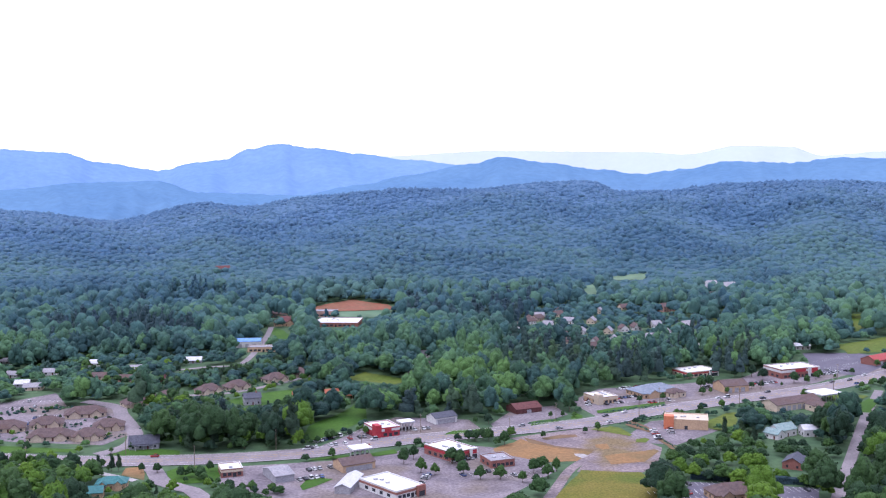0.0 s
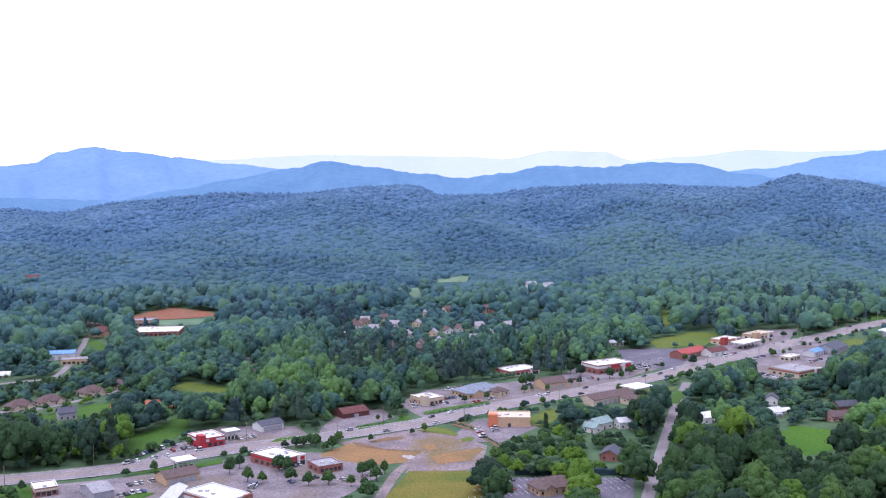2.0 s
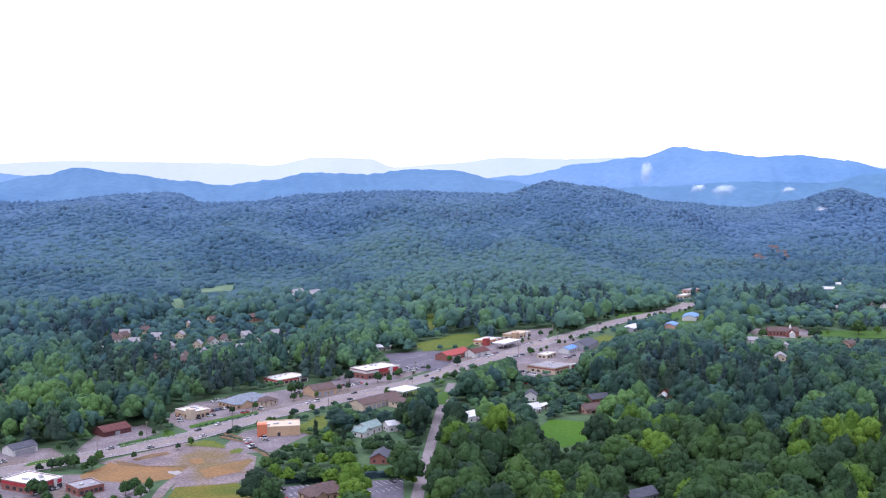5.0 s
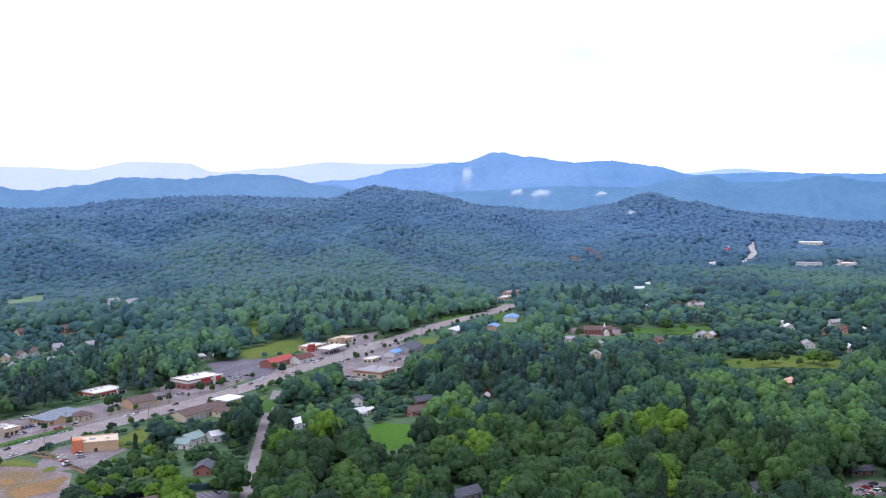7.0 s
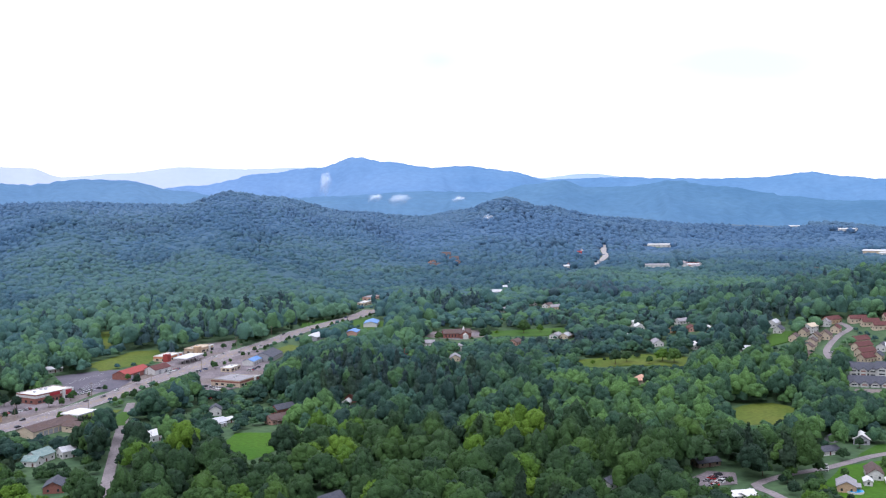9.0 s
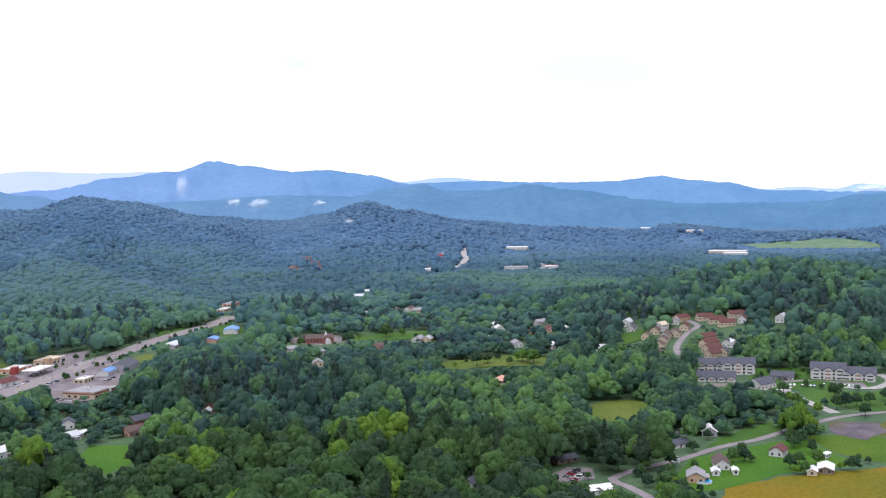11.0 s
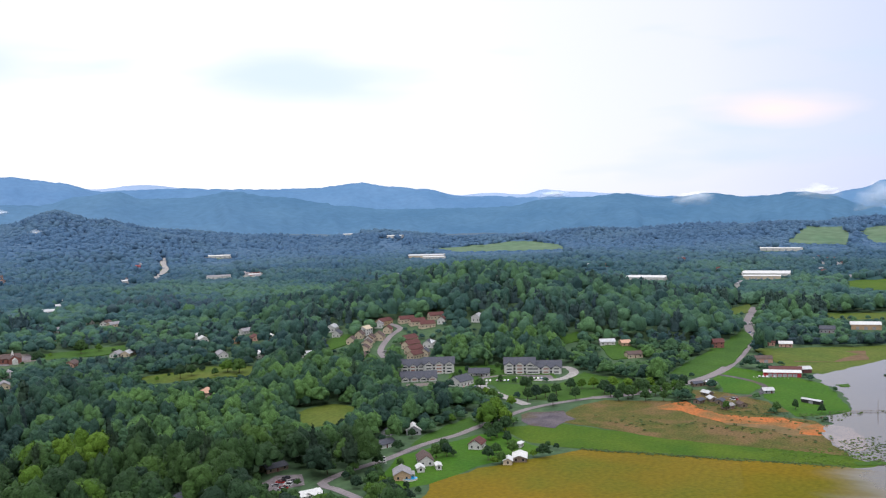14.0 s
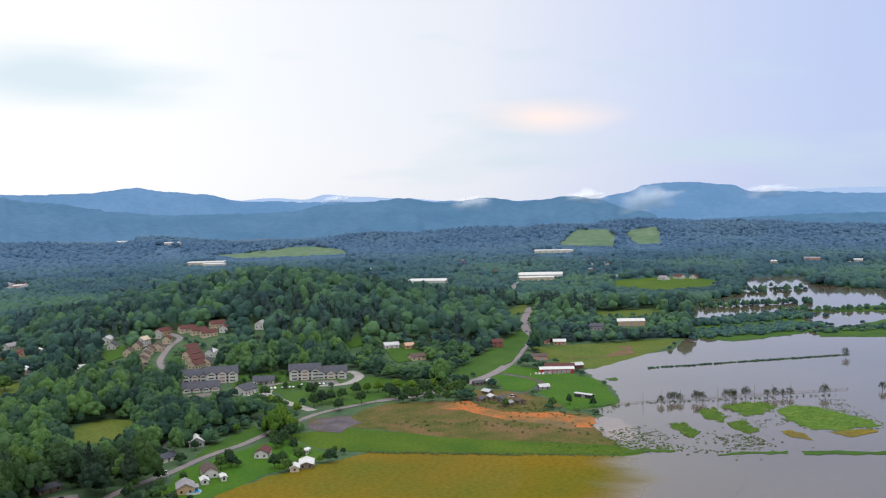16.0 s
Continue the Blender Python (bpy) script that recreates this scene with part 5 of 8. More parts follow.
warehouse(477.9, 815.9, ALONG_D + 8, 38, 22, 4.6, "slate_roof", "grey_wall", "broad grey shop with slate roof", 4.0, 2, "store", "store")
warehouse(578.4, 891.6, ALONG_D + 6, 34, 16, 4.5, "metal_roof", "grey_wall", "long grey metal building by the highway", 1.8, 4, "store", "store")
warehouse(624.9, 889.4, ALONG_D + 10, 24, 14, 4.5, "blue_roof", "pink_wall", "blue-roofed shop with pink front", 2.0, 2, "store", "store")
warehouse(683.9, 936.6, ALONG_D + 14, 36, 18, 4.8, "blue_roof", "white_wall", "white workshop with blue metal roof", 2.2, 4, "store", "store")
store(855.0, 1170.6, ALONG_D, 40, 18, 5.0, "grey_roof", "pink_wall", "pink-walled motel block among trees", units=2, glass=6)
store(804.9, 1117.5, ALONG_D, 34, 12, 5.0, "white_roof", "cream_wall", "pale roadside store at the highway bend", units=1, glass=5)


def fuel_canopy(x, y, turn, w, d, label):
    """A filling station's roof on posts with its pumps."""
    CLEAR.append((x, y, w * 0.6))
    ob = thing("fuel_canopy", place(x, y, turn), label, "canopy")
    bm = boxes((-w / 2, w / 2, -d / 2, d / 2, 4.8, 5.8))
    bmesh.ops.bevel(bm, geom=bm.edges[:], offset=0.12, segments=1, affect="EDGES")
    part("canopy_roof", bm, "white_roof", ob)
    part("fascia", boxes((-w / 2 - 0.05, w / 2 + 0.05, -d / 2 - 0.05, -d / 2 + 0.1, 4.9, 5.6)), "grey_wall", ob)
    for px in row(4, w):
        for py in (-d * 0.25, d * 0.25):
            part("post", boxes((px - 0.2, px + 0.2, py - 0.2, py + 0.2, -0.5, 4.8)), "white_wall", ob)
        part("fuel_pump", boxes((px - 0.6, px + 0.6, -0.4, 0.4, 0, 1.8)), "dark_metal", ob)


fuel_canopy(417.8, 852.7, ALONG_D, 30.6, 14, "grey and white filling station canopy by the highway")
fuel_canopy(-45.9, 549.8, ALONG_A, 11.2, 10, "pale filling station canopy with dark top")
fuel_canopy(253.3, 683.2, ALONG_C, 18.7, 16, "white filling station canopy at a junction")
fuel_canopy(-23.3, 609.3, ALONG_A, 9, 8, "small canopy over a drive-through lane")


# ---- brown-roofed estate and homes behind the highway ----
for x_, y_, w_, d_, t_ in ((-264, 614, 26, 14, 16), (-243, 624, 23, 14, 16), (-229, 652, 30, 14, 18), (-229, 593, 30, 13, 10), (-207, 594, 20, 14, 8), (-203, 617, 22, 14, 14), (-206, 682, 20, 13, 40), (-190, 700, 17, 12, 40), (-166, 721, 20, 13, 38),
                           (-149, 734, 20, 13, 38), (-126, 761, 20, 13, 38), (-110, 781, 14, 12, 36)):
    house(x_, y_, t_, w_, d_, 3, "brown_roof", "cream_wall", "long one-storey home with brown hipped roof and cream gabled bays", 4.8, "hip", category="house", group="brown-roofed estate")
house(-168.7, 573.0, 12, 19, 11, 4, "slate_roof", "grey_wall", "slate-blue house with dark gabled roof at a junction", 4.2, porch=True)
house(-162.6, 496.8, 8, 17, 11, 4, "teal_roof", "tan_wall", "small building with teal metal roof", 3.0, "hip")
house(-23.1, 779.5, 20, 9, 8, 6.5, "grey_roof", "white_wall", "tall white house at the edge of the woods", 3.0)
house(-11.0, 809.2, 40, 11, 8, 5, "brown_roof", "cream_wall", "cream house among trees", 3.0)
for x_, y_ in ((64.2, 991.6), (75.4, 1011.6), (87.8, 1053.5), (98.1, 1077.0), (122.3, 1107.4), (102.2, 962.7), (112.5, 921.5), (129.5, 894.0), (150.4, 901.3), (159.0, 870.4), (205.1, 889.8), (226.0, 911.1), (228.4, 883.5)):
    house(x_, y_, 15 + (x_ * 7) % 60, 13, 10, 4, "grey_roof" if int(y_) % 3 else "brown_roof", "white_wall" if int(x_) % 2 else "cream_wall", "suburban house with pale gables among trees", 3.6, group="wooded subdivision")
house(-168.2, 481.6, 10, 14, 9, 4, "teal_roof", "tan_wall", "low teal-roofed annex among trees", 2.4)
house(-128.8, 683.9, 20, 13, 10, 6, "slate_roof", "grey_wall", "grey-blue gabled house among trees", 3.0, chimney=True)
for x_, y_, w_ in ((-99.1, 701.2, 12), (-78.1, 708.0, 11), (-66.9, 700.9, 12)):
    house(x_, y_, 15, w_, 8, 3, "orange_roof", "cream_wall", "small orange-roofed house under trees", 2.6, group="orange-roofed houses")
house(-23.3, 789.5, 40, 8, 9, 8, "metal_roof", "white_wall", "tall narrow white farmhouse", 3.2)
house(-11.1, 822.3, 60, 13, 9, 5, "brown_roof", "cream_wall", "cream gabled house on a wooded slope", 3.4)
house(-18.7, 862.8, 5, 14, 8, 4, "grey_roof", "white_wall", "white cottage behind trees", 2.4)
for x_, y_, w_, r_, c_ in ((-284.8, 831.8, 15, "metal_roof", "white_wall"), (-205.7, 842.3, 16, "metal_roof", "grey_wall"), (-329.8, 784.3, 13, "grey_roof", "white_wall"), (-243.1, 806.8, 12, "grey_roof", "white_wall"), (-210.9, 765.3, 10, "maroon_roof", "brick_wall"),
                           (-295.6, 736.9, 15, "grey_roof", "cream_wall"), (-259.6, 776.0, 15, "brown_roof", "cream_wall"), (-237.3, 766.1, 13, "brown_roof", "pink_wall"), (-305.0, 794.3, 12, "grey_roof", "white_wall"), (-358.2, 842.8, 15, "grey_roof", "white_wall"), (-308.6, 749.1, 12, "metal_roof", "grey_wall"),
                           (-153.9, 636.7, 10, "slate_roof", "grey_wall"), (-155.6, 615.0, 10, "slate_roof", "white_wall")):
    house(x_, y_, 10 * math.sin(y_), w_, 9, 3, r_, c_, "low pale-walled house among tall trees", 2.6)
house(-323.0, 1507.9, 20, 24, 14, 6, "maroon_roof", "brick_wall", "red brick house on the wooded hillside", 4.0)

# ---- school and works ----
store(-108.3, 1059.9, -4, 54.0, 48, 5.0, "white_roof", "brick_wall", "long school building with bright white roof", units=6, glass=9, category="school", name="school")
store(-128.6, 1126.7, -2, 28.7, 22, 7.0, "grey_roof", "pink_wall", "grey-roofed wing of a school", units=2, glass=5, category="school", name="school")
house(-163.2, 1057.0, 4, 26, 20, 5, "maroon_roof", "tan_wall", "hipped maroon-roofed school hall", 6.0, "hip", category="school", name="school")
warehouse(-177.7, 1120.1, 2, 30, 16, 5, "brown_roof", "cream_wall", "cream brown-roofed school annex", 3.0, 2, "school", "school")
warehouse(-176.4, 923.3, 4, 28.0, 18, 6, "blue_roof", "white_wall", "white works hall with blue roof", 2.0, 3)
store(-159.2, 897.7, 4, 29.2, 16, 5, "grey_roof", "tan_wall", "flat-roofed tan works building", units=2, glass=6, category="workshop", name="workshop")

# ---- wooded subdivision ----
rnd_h = random.Random(4)
SUBURB = (76.5, 1022.2), (89.4, 1069.8), (101.6, 1093.1), (125.0, 1131.2), (107.3, 970.6), (112.2, 953.8), (134.3, 918.1), (130.9, 984.0), (157.0, 984.3), (173.9, 997.9), (187.8, 1007.7), (156.6, 898.2), (211.6, 915.9), (224.4, 904.5), \
    (240.9, 1021.3), (128.0, 1053.7), (151.3, 1054.6), (202.2, 1161.0), (188.5, 941.6), (209.3, 966.2), (153.2, 931.6), (104.0, 1027.9), (210.5, 1023.8), (65.4, 998.7), (242.9, 941.6), (170.1, 1129.4)
for x_, y_ in SUBURB:
    house(x_, y_, rnd_h.choice((-20, 25, 70, 100)), rnd_h.choice((12, 14)), 10, 4, rnd_h.choice(("brown_roof", "grey_roof", "grey_roof")), rnd_h.choice(("white_wall", "cream_wall", "white_wall")), "suburban house with pale gables among trees", 3.8, group="wooded subdivision")
for x_, y_ in ((335.2, 1330.3), (342.8, 1311.7), (361.9, 1340.1), (354.2, 1367.2), (373.3, 1349.5)):
    house(x_, y_, 30 * math.sin(x_), 18, 12, 7, "grey_roof", "white_wall", "white two-storey house on a wooded slope", 4.0, group="hillside houses")
house(292.8, 1257.6, 10, 22, 12, 5, "maroon_roof", "brick_wall", "brick house with maroon roof among woods", 4.0)
for x_, y_ in ((486.7, 1274.0), (247.2, 1145.7), (1233.8, 1492.5), (1212.0, 1458.2), (1317.3, 1527.1), (1295.8, 1492.3), (1337.2, 1573.9)):
    house(x_, y_, 40 * math.sin(x_), 20, 12, 7, "brown_roof", "pink_wall", "pale house high among the woods", 4.0, group="hillside houses")
house(308.8, 887.9, 0, 16, 10, 4, "metal_roof", "white_wall", "small white metal-roofed shed behind a store", 2.0)

# ---- gardens by the side street ----
house(195.1, 590.6, 30, 17, 11, 5, "green_roof", "white_wall", "white house with grey-green gabled roof", 3.2)
house(188.5, 584.2, -50, 11, 8, 4, "green_roof", "white_wall", "white garage with grey-green roof", 2.4)
house(210.2, 589.8, 5, 11, 9, 5, "metal_roof", "white_wall", "small white house beside a large tree", 2.4)
house(180.7, 525.9, 60, 17, 12, 4, "slate_roof", "brick_wall", "brick house with dark slate roof among shrubs", 3.0, porch=True)
house(133.9, 474.9, 12, 26, 16, 4, "brown_roof", "tan_wall", "broad brown hip-roofed hall beside a car park", 4.6, "hip", category="church hall", name="church_hall")
house(263.6, 592.1, 20, 12, 10, 5, "white_roof", "white_wall", "white gabled house beside the street", 2.8)
house(274.3, 605.4, 20, 12, 8, 3, "metal_roof", "white_wall", "low white outbuilding beside a house", 1.6)
house(328.7, 633.4, 60, 11, 9, 5, "slate_roof", "white_wall", "white cottage with dark roof under trees", 3.0)
house(313.0, 600.2, 10, 10, 9, 4, "metal_roof", "white_wall", "white cottage with porch", 2.6, porch=True)
house(322.1, 604.6, 10, 8, 5, 3, "white_roof", "white_wall", "white garden shed beside cottages", 1.4)
house(346.5, 581.6, 5, 18, 10, 4, "brown_roof", "pink_wall", "peach brick bungalow beside a lawn", 3.0, porch=True)
house(364.6, 604.1, 5, 18, 10, 5, "slate_roof", "brick_wall", "brick house with dark roof behind a bungalow", 3.0)
house(423.1, 605.0, 40, 14, 10, 4, "maroon_roof", "brick_wall", "red brick house deep among trees", 3.4, chimney=True)
house(410.8, 593.7, 40, 8, 6, 4, "white_roof", "white_wall", "white garage beside a brick house", 2.0)
house(268.0, 406.3, 10, 20, 10, 4, "slate_roof", "grey_wall", "grey house with dark roof under tall trees", 3.0)
house(625.2, 505.2, 20, 19, 11, 4, "peach_roof", "cream_wall", "house with pale orange roof in a clearing", 3.2, "hip")
house(614.8, 492.2, 20, 12, 8, 4, "brown_roof", "cream_wall", "brown-roofed garage beside a pale house", 2.2)
house(516.7, 460.9, 0, 9, 7, 3, "white_roof", "white_wall", "white-roofed shed among dense trees", 1.6)
house(437.5, 460.3, 30, 10, 9, 6, "maroon_roof", "brick_wall", "tall narrow brick house among trees", 4.0, chimney=True)
house(421.1, 435.9, 10, 15, 9, 4, "brown_roof", "pink_wall", "low brick house with brown roof", 2.4)
house(391.1, 335.0, 10, 11, 8, 4, "slate_roof", "white_wall", "small house hidden by trees", 2.4)
house(461.3, 326.8, -20, 17, 9, 3, "slate_roof", "weathered_wood", "open-sided shelter with dark grey roof", 1.8)
house(423.2, 279.3, -30, 15, 9, 3, "white_roof", "white_wall", "white metal-roofed shed by the lane", 1.8)

# ---- church and homes in the valley woods ----
def church(x, y, turn, label):
    CLEAR.append((x, y, 30))
    ob = thing("church", place(x, y, turn) @ Matrix.Scale(0.8, 4), label, "church")
    part("nave_wall", gable_walls(36, 15, 6, 4.5), "brick_wall", ob)
    part("roof", gable(36, 15, 6, 4.5), "brown_roof", ob)
    w2 = part("transept_wall", gable_walls(22, 12, 6, 4), "brick_wall", ob)
    w2.matrix_local = pose(8, -6, 0, 0, 0, 90)
    r2 = part("transept_roof", gable(22, 12, 6, 4), "brown_roof", ob)
    r2.matrix_local = pose(8, -6, 0, 0, 0, 90)
    part("portico", gable_walls(8, 6, 5, 3), "white_wall", ob).matrix_local = pose(8, -18.5, 0, 0, 0, 90)
    part("steeple", solid([(6.5, -7.5, 9), (9.5, -7.5, 9), (9.5, -4.5, 9), (6.5, -4.5, 9), (7.0, -7.0, 12.0), (9.0, -7.0, 12.0), (9.0, -5.0, 12.0), (7.0, -5.0, 12.0), (8, -6, 15.5)],
                          ((3, 2, 1, 0), (0, 1, 5, 4), (1, 2, 6, 5), (2, 3, 7, 6), (3, 0, 4, 7), (4, 5, 8), (5, 6, 8), (6, 7, 8), (7, 4, 8))), "white_wall", ob, "white pointed steeple")
    windows(ob, [(q, -7.5, 1.5, 0) for q in (-15, -11, -7, -3)] + [(q, 7.5, 1.5, 0) for q in row(7, 34)], 1.4, 3.2)
    return ob


church(690.4, 797.4, -30, "red brick church with white steeple beside a lawn")
VALLEY = (("brown_roof", "pink_wall", 695.7, 716.0), ("grey_roof", "cream_wall", 594.0, 688.2), ("orange_roof", "tan_wall", 830.6, 871.8), ("metal_roof", "white_wall", 954.1, 948.2), ("grey_roof", "cream_wall", 942.2, 897.1), ("white_roof", "white_wall", 845.4, 684.6),
          ("white_roof", "white_wall", 863.4, 707.2), ("brown_roof", "tan_wall", 838.3, 635.5), ("white_roof", "cream_wall", 852.9, 602.5), ("metal_roof", "cream_wall", 760.5, 707.8), ("grey_roof", "white_wall", 753.0, 715.7), ("maroon_roof", "brick_wall", 579.8, 741.7),
          ("grey_roof", "white_wall", 634.2, 728.4), ("slate_roof", "white_wall", 575.6, 650.3), ("grey_roof", "white_wall", 631.8, 772.7), ("brown_roof", "cream_wall", 901.4, 1094.0), ("metal_roof", "white_wall", 1026.5, 1096.4), ("metal_roof", "white_wall", 1077.7, 1136.6),
          ("metal_roof", "white_wall", 1132.5, 1184.3), ("brown_roof", "white_wall", 950.1, 917.9), ("grey_roof", "white_wall", 874.9, 924.2), ("metal_roof", "white_wall", 1111.9, 942.9), ("grey_roof", "white_wall", 774.2, 605.3), ("white_roof", "white_wall", 779.6, 564.9),
          ("grey_roof", "white_wall", 889.5, 661.8), ("metal_roof", "cream_wall", 789.9, 656.6), ("grey_roof", "cream_wall", 514.8, 458.7), ("maroon_roof", "pink_wall", 851.9, 622.6), ("metal_roof", "white_wall", 790.2, 519.5))
for r_, c_, x_, y_ in VALLEY:
    house(x_, y_, rnd_h.choice((-40, -10, 20, 50)), rnd_h.choice((16, 20)), 11, 4, r_, c_, "low valley home half hidden by trees", 2.8, group="homes in the valley woods")

# ---- far works and warehouses ----
for x_, y_, w_, d_, wall_, roof_ in ((2032.8, 1585.2, 84, 30, "white_wall", "white_roof"), (1571.7, 1237.0, 64, 26, "white_wall", "grey_roof"), (1620.8, 1185.7, 30, 20, "pink_wall", "white_roof"), (1641.5, 1225.1, 24, 20, "white_wall", "grey_roof"), (1694.2, 1221.1, 24, 18, "white_wall", "white_roof"), (1450.5, 1341.7, 34, 24, "white_wall", "metal_roof"), (1678.7, 1532.7, 20, 14, "red_paint", "red_roof"),
                                     (1695.3, 437.3, 78, 34, "white_wall", "white_roof"), (1812.9, 262.1, 92, 46, "white_wall", "white_roof"), (1740.5, 258.3, 70, 20, "cream_wall", "white_roof"), (1969.3, 589.0, 42, 24, "brick_wall", "orange_roof"), (1955.8, 632.0, 24, 20, "white_wall", "metal_roof"), (2499.9, 331.3, 110, 30, "white_wall", "white_roof"),
                                     (2209.1, 1108.7, 100, 44, "cream_wall", "metal_roof"), (2152.5, 1060.7, 60, 24, "white_wall", "white_roof"), (2606.1, 1422.2, 80, 30, "white_wall", "white_roof"), (2783.8, 1660.8, 64, 30, "white_wall", "white_roof"), (2166.2, -237.3, 60, 26, "pink_wall", "grey_roof"), (2109.0, -308.5, 56, 26, "white_wall", "metal_roof"), (2084.5, -159.4, 46, 22, "cream_wall", "metal_roof")):
    warehouse(x_, y_, -math.degrees(math.atan2(x_, y_)) + 12 * math.sin(x_), w_, d_ * 1.6, 6, roof_, wall_, "long pale works hall far down the valley", 1.2, 5, open_=0.62)
FAR_HOMES = (2072.3, 317.6), (2157.2, 345.3), (2175.9, 379.0), (2277.9, 483.9), (3221.5, 635.2), (3171.6, 598.3), (2157.3, 225.9), (2047.4, 197.3), (2120.9, 187.3), (1864.4, 172.1), (1954.9, 151.0), (1752.5, 20.9), (1727.8, 45.1), (1752.7, -2.9), (1583.8, 270.3), (2886.5, 1055.9), (1603.4, 1165.6), (1605.3, 1190.2), (1811.4, 1099.2), (1664.4, 953.7), (2230.1, 223.9), (2175.7, 204.1), (2041.6, 173.5), (2138.1, 175.0), (1956.2, 134.3), (2171.2, 483.6), (2378.9, 509.6), (2138.5, 482.4), (1615.8, 274.0), (1876.8, 363.7), (1894.6, 356.3), (1903.4, 186.2), (1755.8, 123.7), (2226.5, 369.1), (2119.2, 329.7), (2269.6, 401.9), \
    (1703.9, 1551.8), (1476.3, 1371.9), (1459.1, 1343.3), (1124.9, 951.4), (1653.7, 1234.3), (1630.6, 1198.0), (1652.8, 1194.9), (1802.8, 1099.8), (1661.4, 895.4), (1153.4, 480.7), (2178.0, 193.3), (2052.0, 160.5)
for x_, y_ in FAR_HOMES:
    house(x_, y_, 50 * math.sin(y_), 22, 13, 5, "grey_roof" if int(x_) % 2 else "maroon_roof", "white_wall", "far pale house among trees", 3.6, group="far homes")


# ---- apartments and terraces below the knoll ----
def apartment(x, y, turn, w, d, storeys, roof, wall, label, gables=3):
    """A block of flats with steep gabled bays, brick-faced balconies and a dark pitched roof."""
    CLEAR.append((x, y, w * 0.6))
    ob = thing("apartment_building", place(x, y, turn), label, "apartments", "new apartment estate")
    w, d = w * 0.86, d * 0.86
    h = storeys * 2.7
    part("wall", gable_walls(w, d, h, 4.6), wall, ob)
    part("roof", gable(w, d, h, 4.6, 0.7, 0.3), roof, ob)
    bay_w = min(7.4, w / gables * 0.8)
    for i, q in enumerate(row(gables, w)):
        at = pose(q, -d / 2 - 0.9, 0, 0, 0, 90)
        bay = part("bay", gable_walls(3.0, bay_w, h - 0.4, bay_w * 0.36), "white_wall", ob, "white gabled bay")
        bay.matrix_local = at
        cap = part("bay_roof", gable(6.2, bay_w, h - 0.4, bay_w * 0.36, 0.45, 0.25), roof, ob)
        cap.matrix_local = pose(q, -d / 2 + 0.7, 0, 0, 0, 90)
        part("pediment_vent", boxes((q - 0.5, q + 0.5, -d / 2 - 2.5, -d / 2 - 2.36, h + 0.3, h + 1.1)), "grey_wall", ob)
        for s in range(storeys):
            hole = part("balcony_opening", boxes((q - bay_w * 0.3, q + bay_w * 0.3, -d / 2 - 2.46, -d / 2 - 2.3, s * 2.7 + 0.5, s * 2.7 + 2.2)), "brick_wall" if i % 2 else "window_glass", bay)
            hole.matrix_local = at.inverted()
            rail = part("balcony_rail", boxes((q - bay_w * 0.3, q + bay_w * 0.3, -d / 2 - 2.56, -d / 2 - 2.48, s * 2.7 + 0.4, s * 2.7 + 1.2)), "white_wall", bay)
            rail.matrix_local = at.inverted()
    for s in range(storeys):
        windows(ob, [(q + w / gables / 2, -d / 2, 0.9 + s * 2.7, 0) for q in row(gables, w)[:-1]] + [(sx * w / 2, q, 0.9 + s * 2.7, 90) for sx in (-1, 1) for q in row(3, d)], 1.6, 1.4)
    return ob


TA = -63
TB = -69
apartment(770.1, 399.2, TA, 24, 15, 2, "slate_roof", "white_wall", "white apartment wing with slate roof")
apartment(772.8, 375.9, TA, 30, 16, 3, "slate_roof", "white_wall", "three-storey white apartment block with slate roof and gables")
apartment(735.9, 376.7, TA + 4, 34, 14, 1, "slate_roof", "white_wall", "low apartment row with slate roof", 4)
apartment(792.9, 310.2, TB, 30, 16, 3, "slate_roof", "white_wall", "three-storey white apartment block with brick balconies")
apartment(800.7, 290.0, TB, 30, 16, 2, "slate_roof", "white_wall", "white apartment wing with slate roof beside a drive")
house(728.9, 335.5, TA + 50, 20, 15, 5, "slate_roof", "white_wall", "clubhouse with slate roof and brick end", 4.2, category="clubhouse", name="clubhouse")
house(768.6, 336.7, TB, 20, 11, 4, "slate_roof", "white_wall", "small slate-roofed clubhouse with gable", 3.6, category="clubhouse", name="clubhouse", porch=True)
TC = -10
for x_, y_ in ((819.8, 421.3), (836.9, 432.9), (853.9, 444.7), (871.0, 456.0)):
    house(x_, y_, TC, 23, 10, 5, "maroon_roof", "cream_wall", "two-storey terrace with maroon roof", 3.4, group="red-roofed terraces", category="terrace", name="terrace")
for x_, y_ in ((795.3, 465.2), (821.6, 477.1), (840.7, 485.1), (860.3, 492.2), (871.2, 489.8)):
    house(x_, y_, TC + 30, 13, 11, 5.5, "brown_roof", "cream_wall", "cream terrace house with reddish roof", 3.4, group="red-roofed terraces", category="terrace", name="terrace")
for x_, y_, r_, w_ in ((849.8, 507.6, "brown_roof", 12), (871.6, 510.9, "brown_roof", 12), (858.8, 492.6, "maroon_roof", 13), (871.0, 487.6, "brown_roof", 12), (896.4, 492.8, "maroon_roof", 12), (860.3, 429.8, "slate_roof", 13), (829.5, 417.7, "slate_roof", 12), (940.4, 453.5, "maroon_roof", 13), (913.7, 512.2, "grey_roof", 13), (870.5, 536.4, "slate_roof", 13)):
    house(x_, y_, TC + 25, w_, 10, 5, r_, "cream_wall" if w_ == 12 else "white_wall", "pale gabled terrace house below the wooded knoll", 3.4, group="red-roofed terraces", category="terrace", name="terrace")
house(886.2, 512.8, TC + 10, 15, 11, 7, "cream_wall", "white_wall", "pale two-storey house above terraces", 3.0)
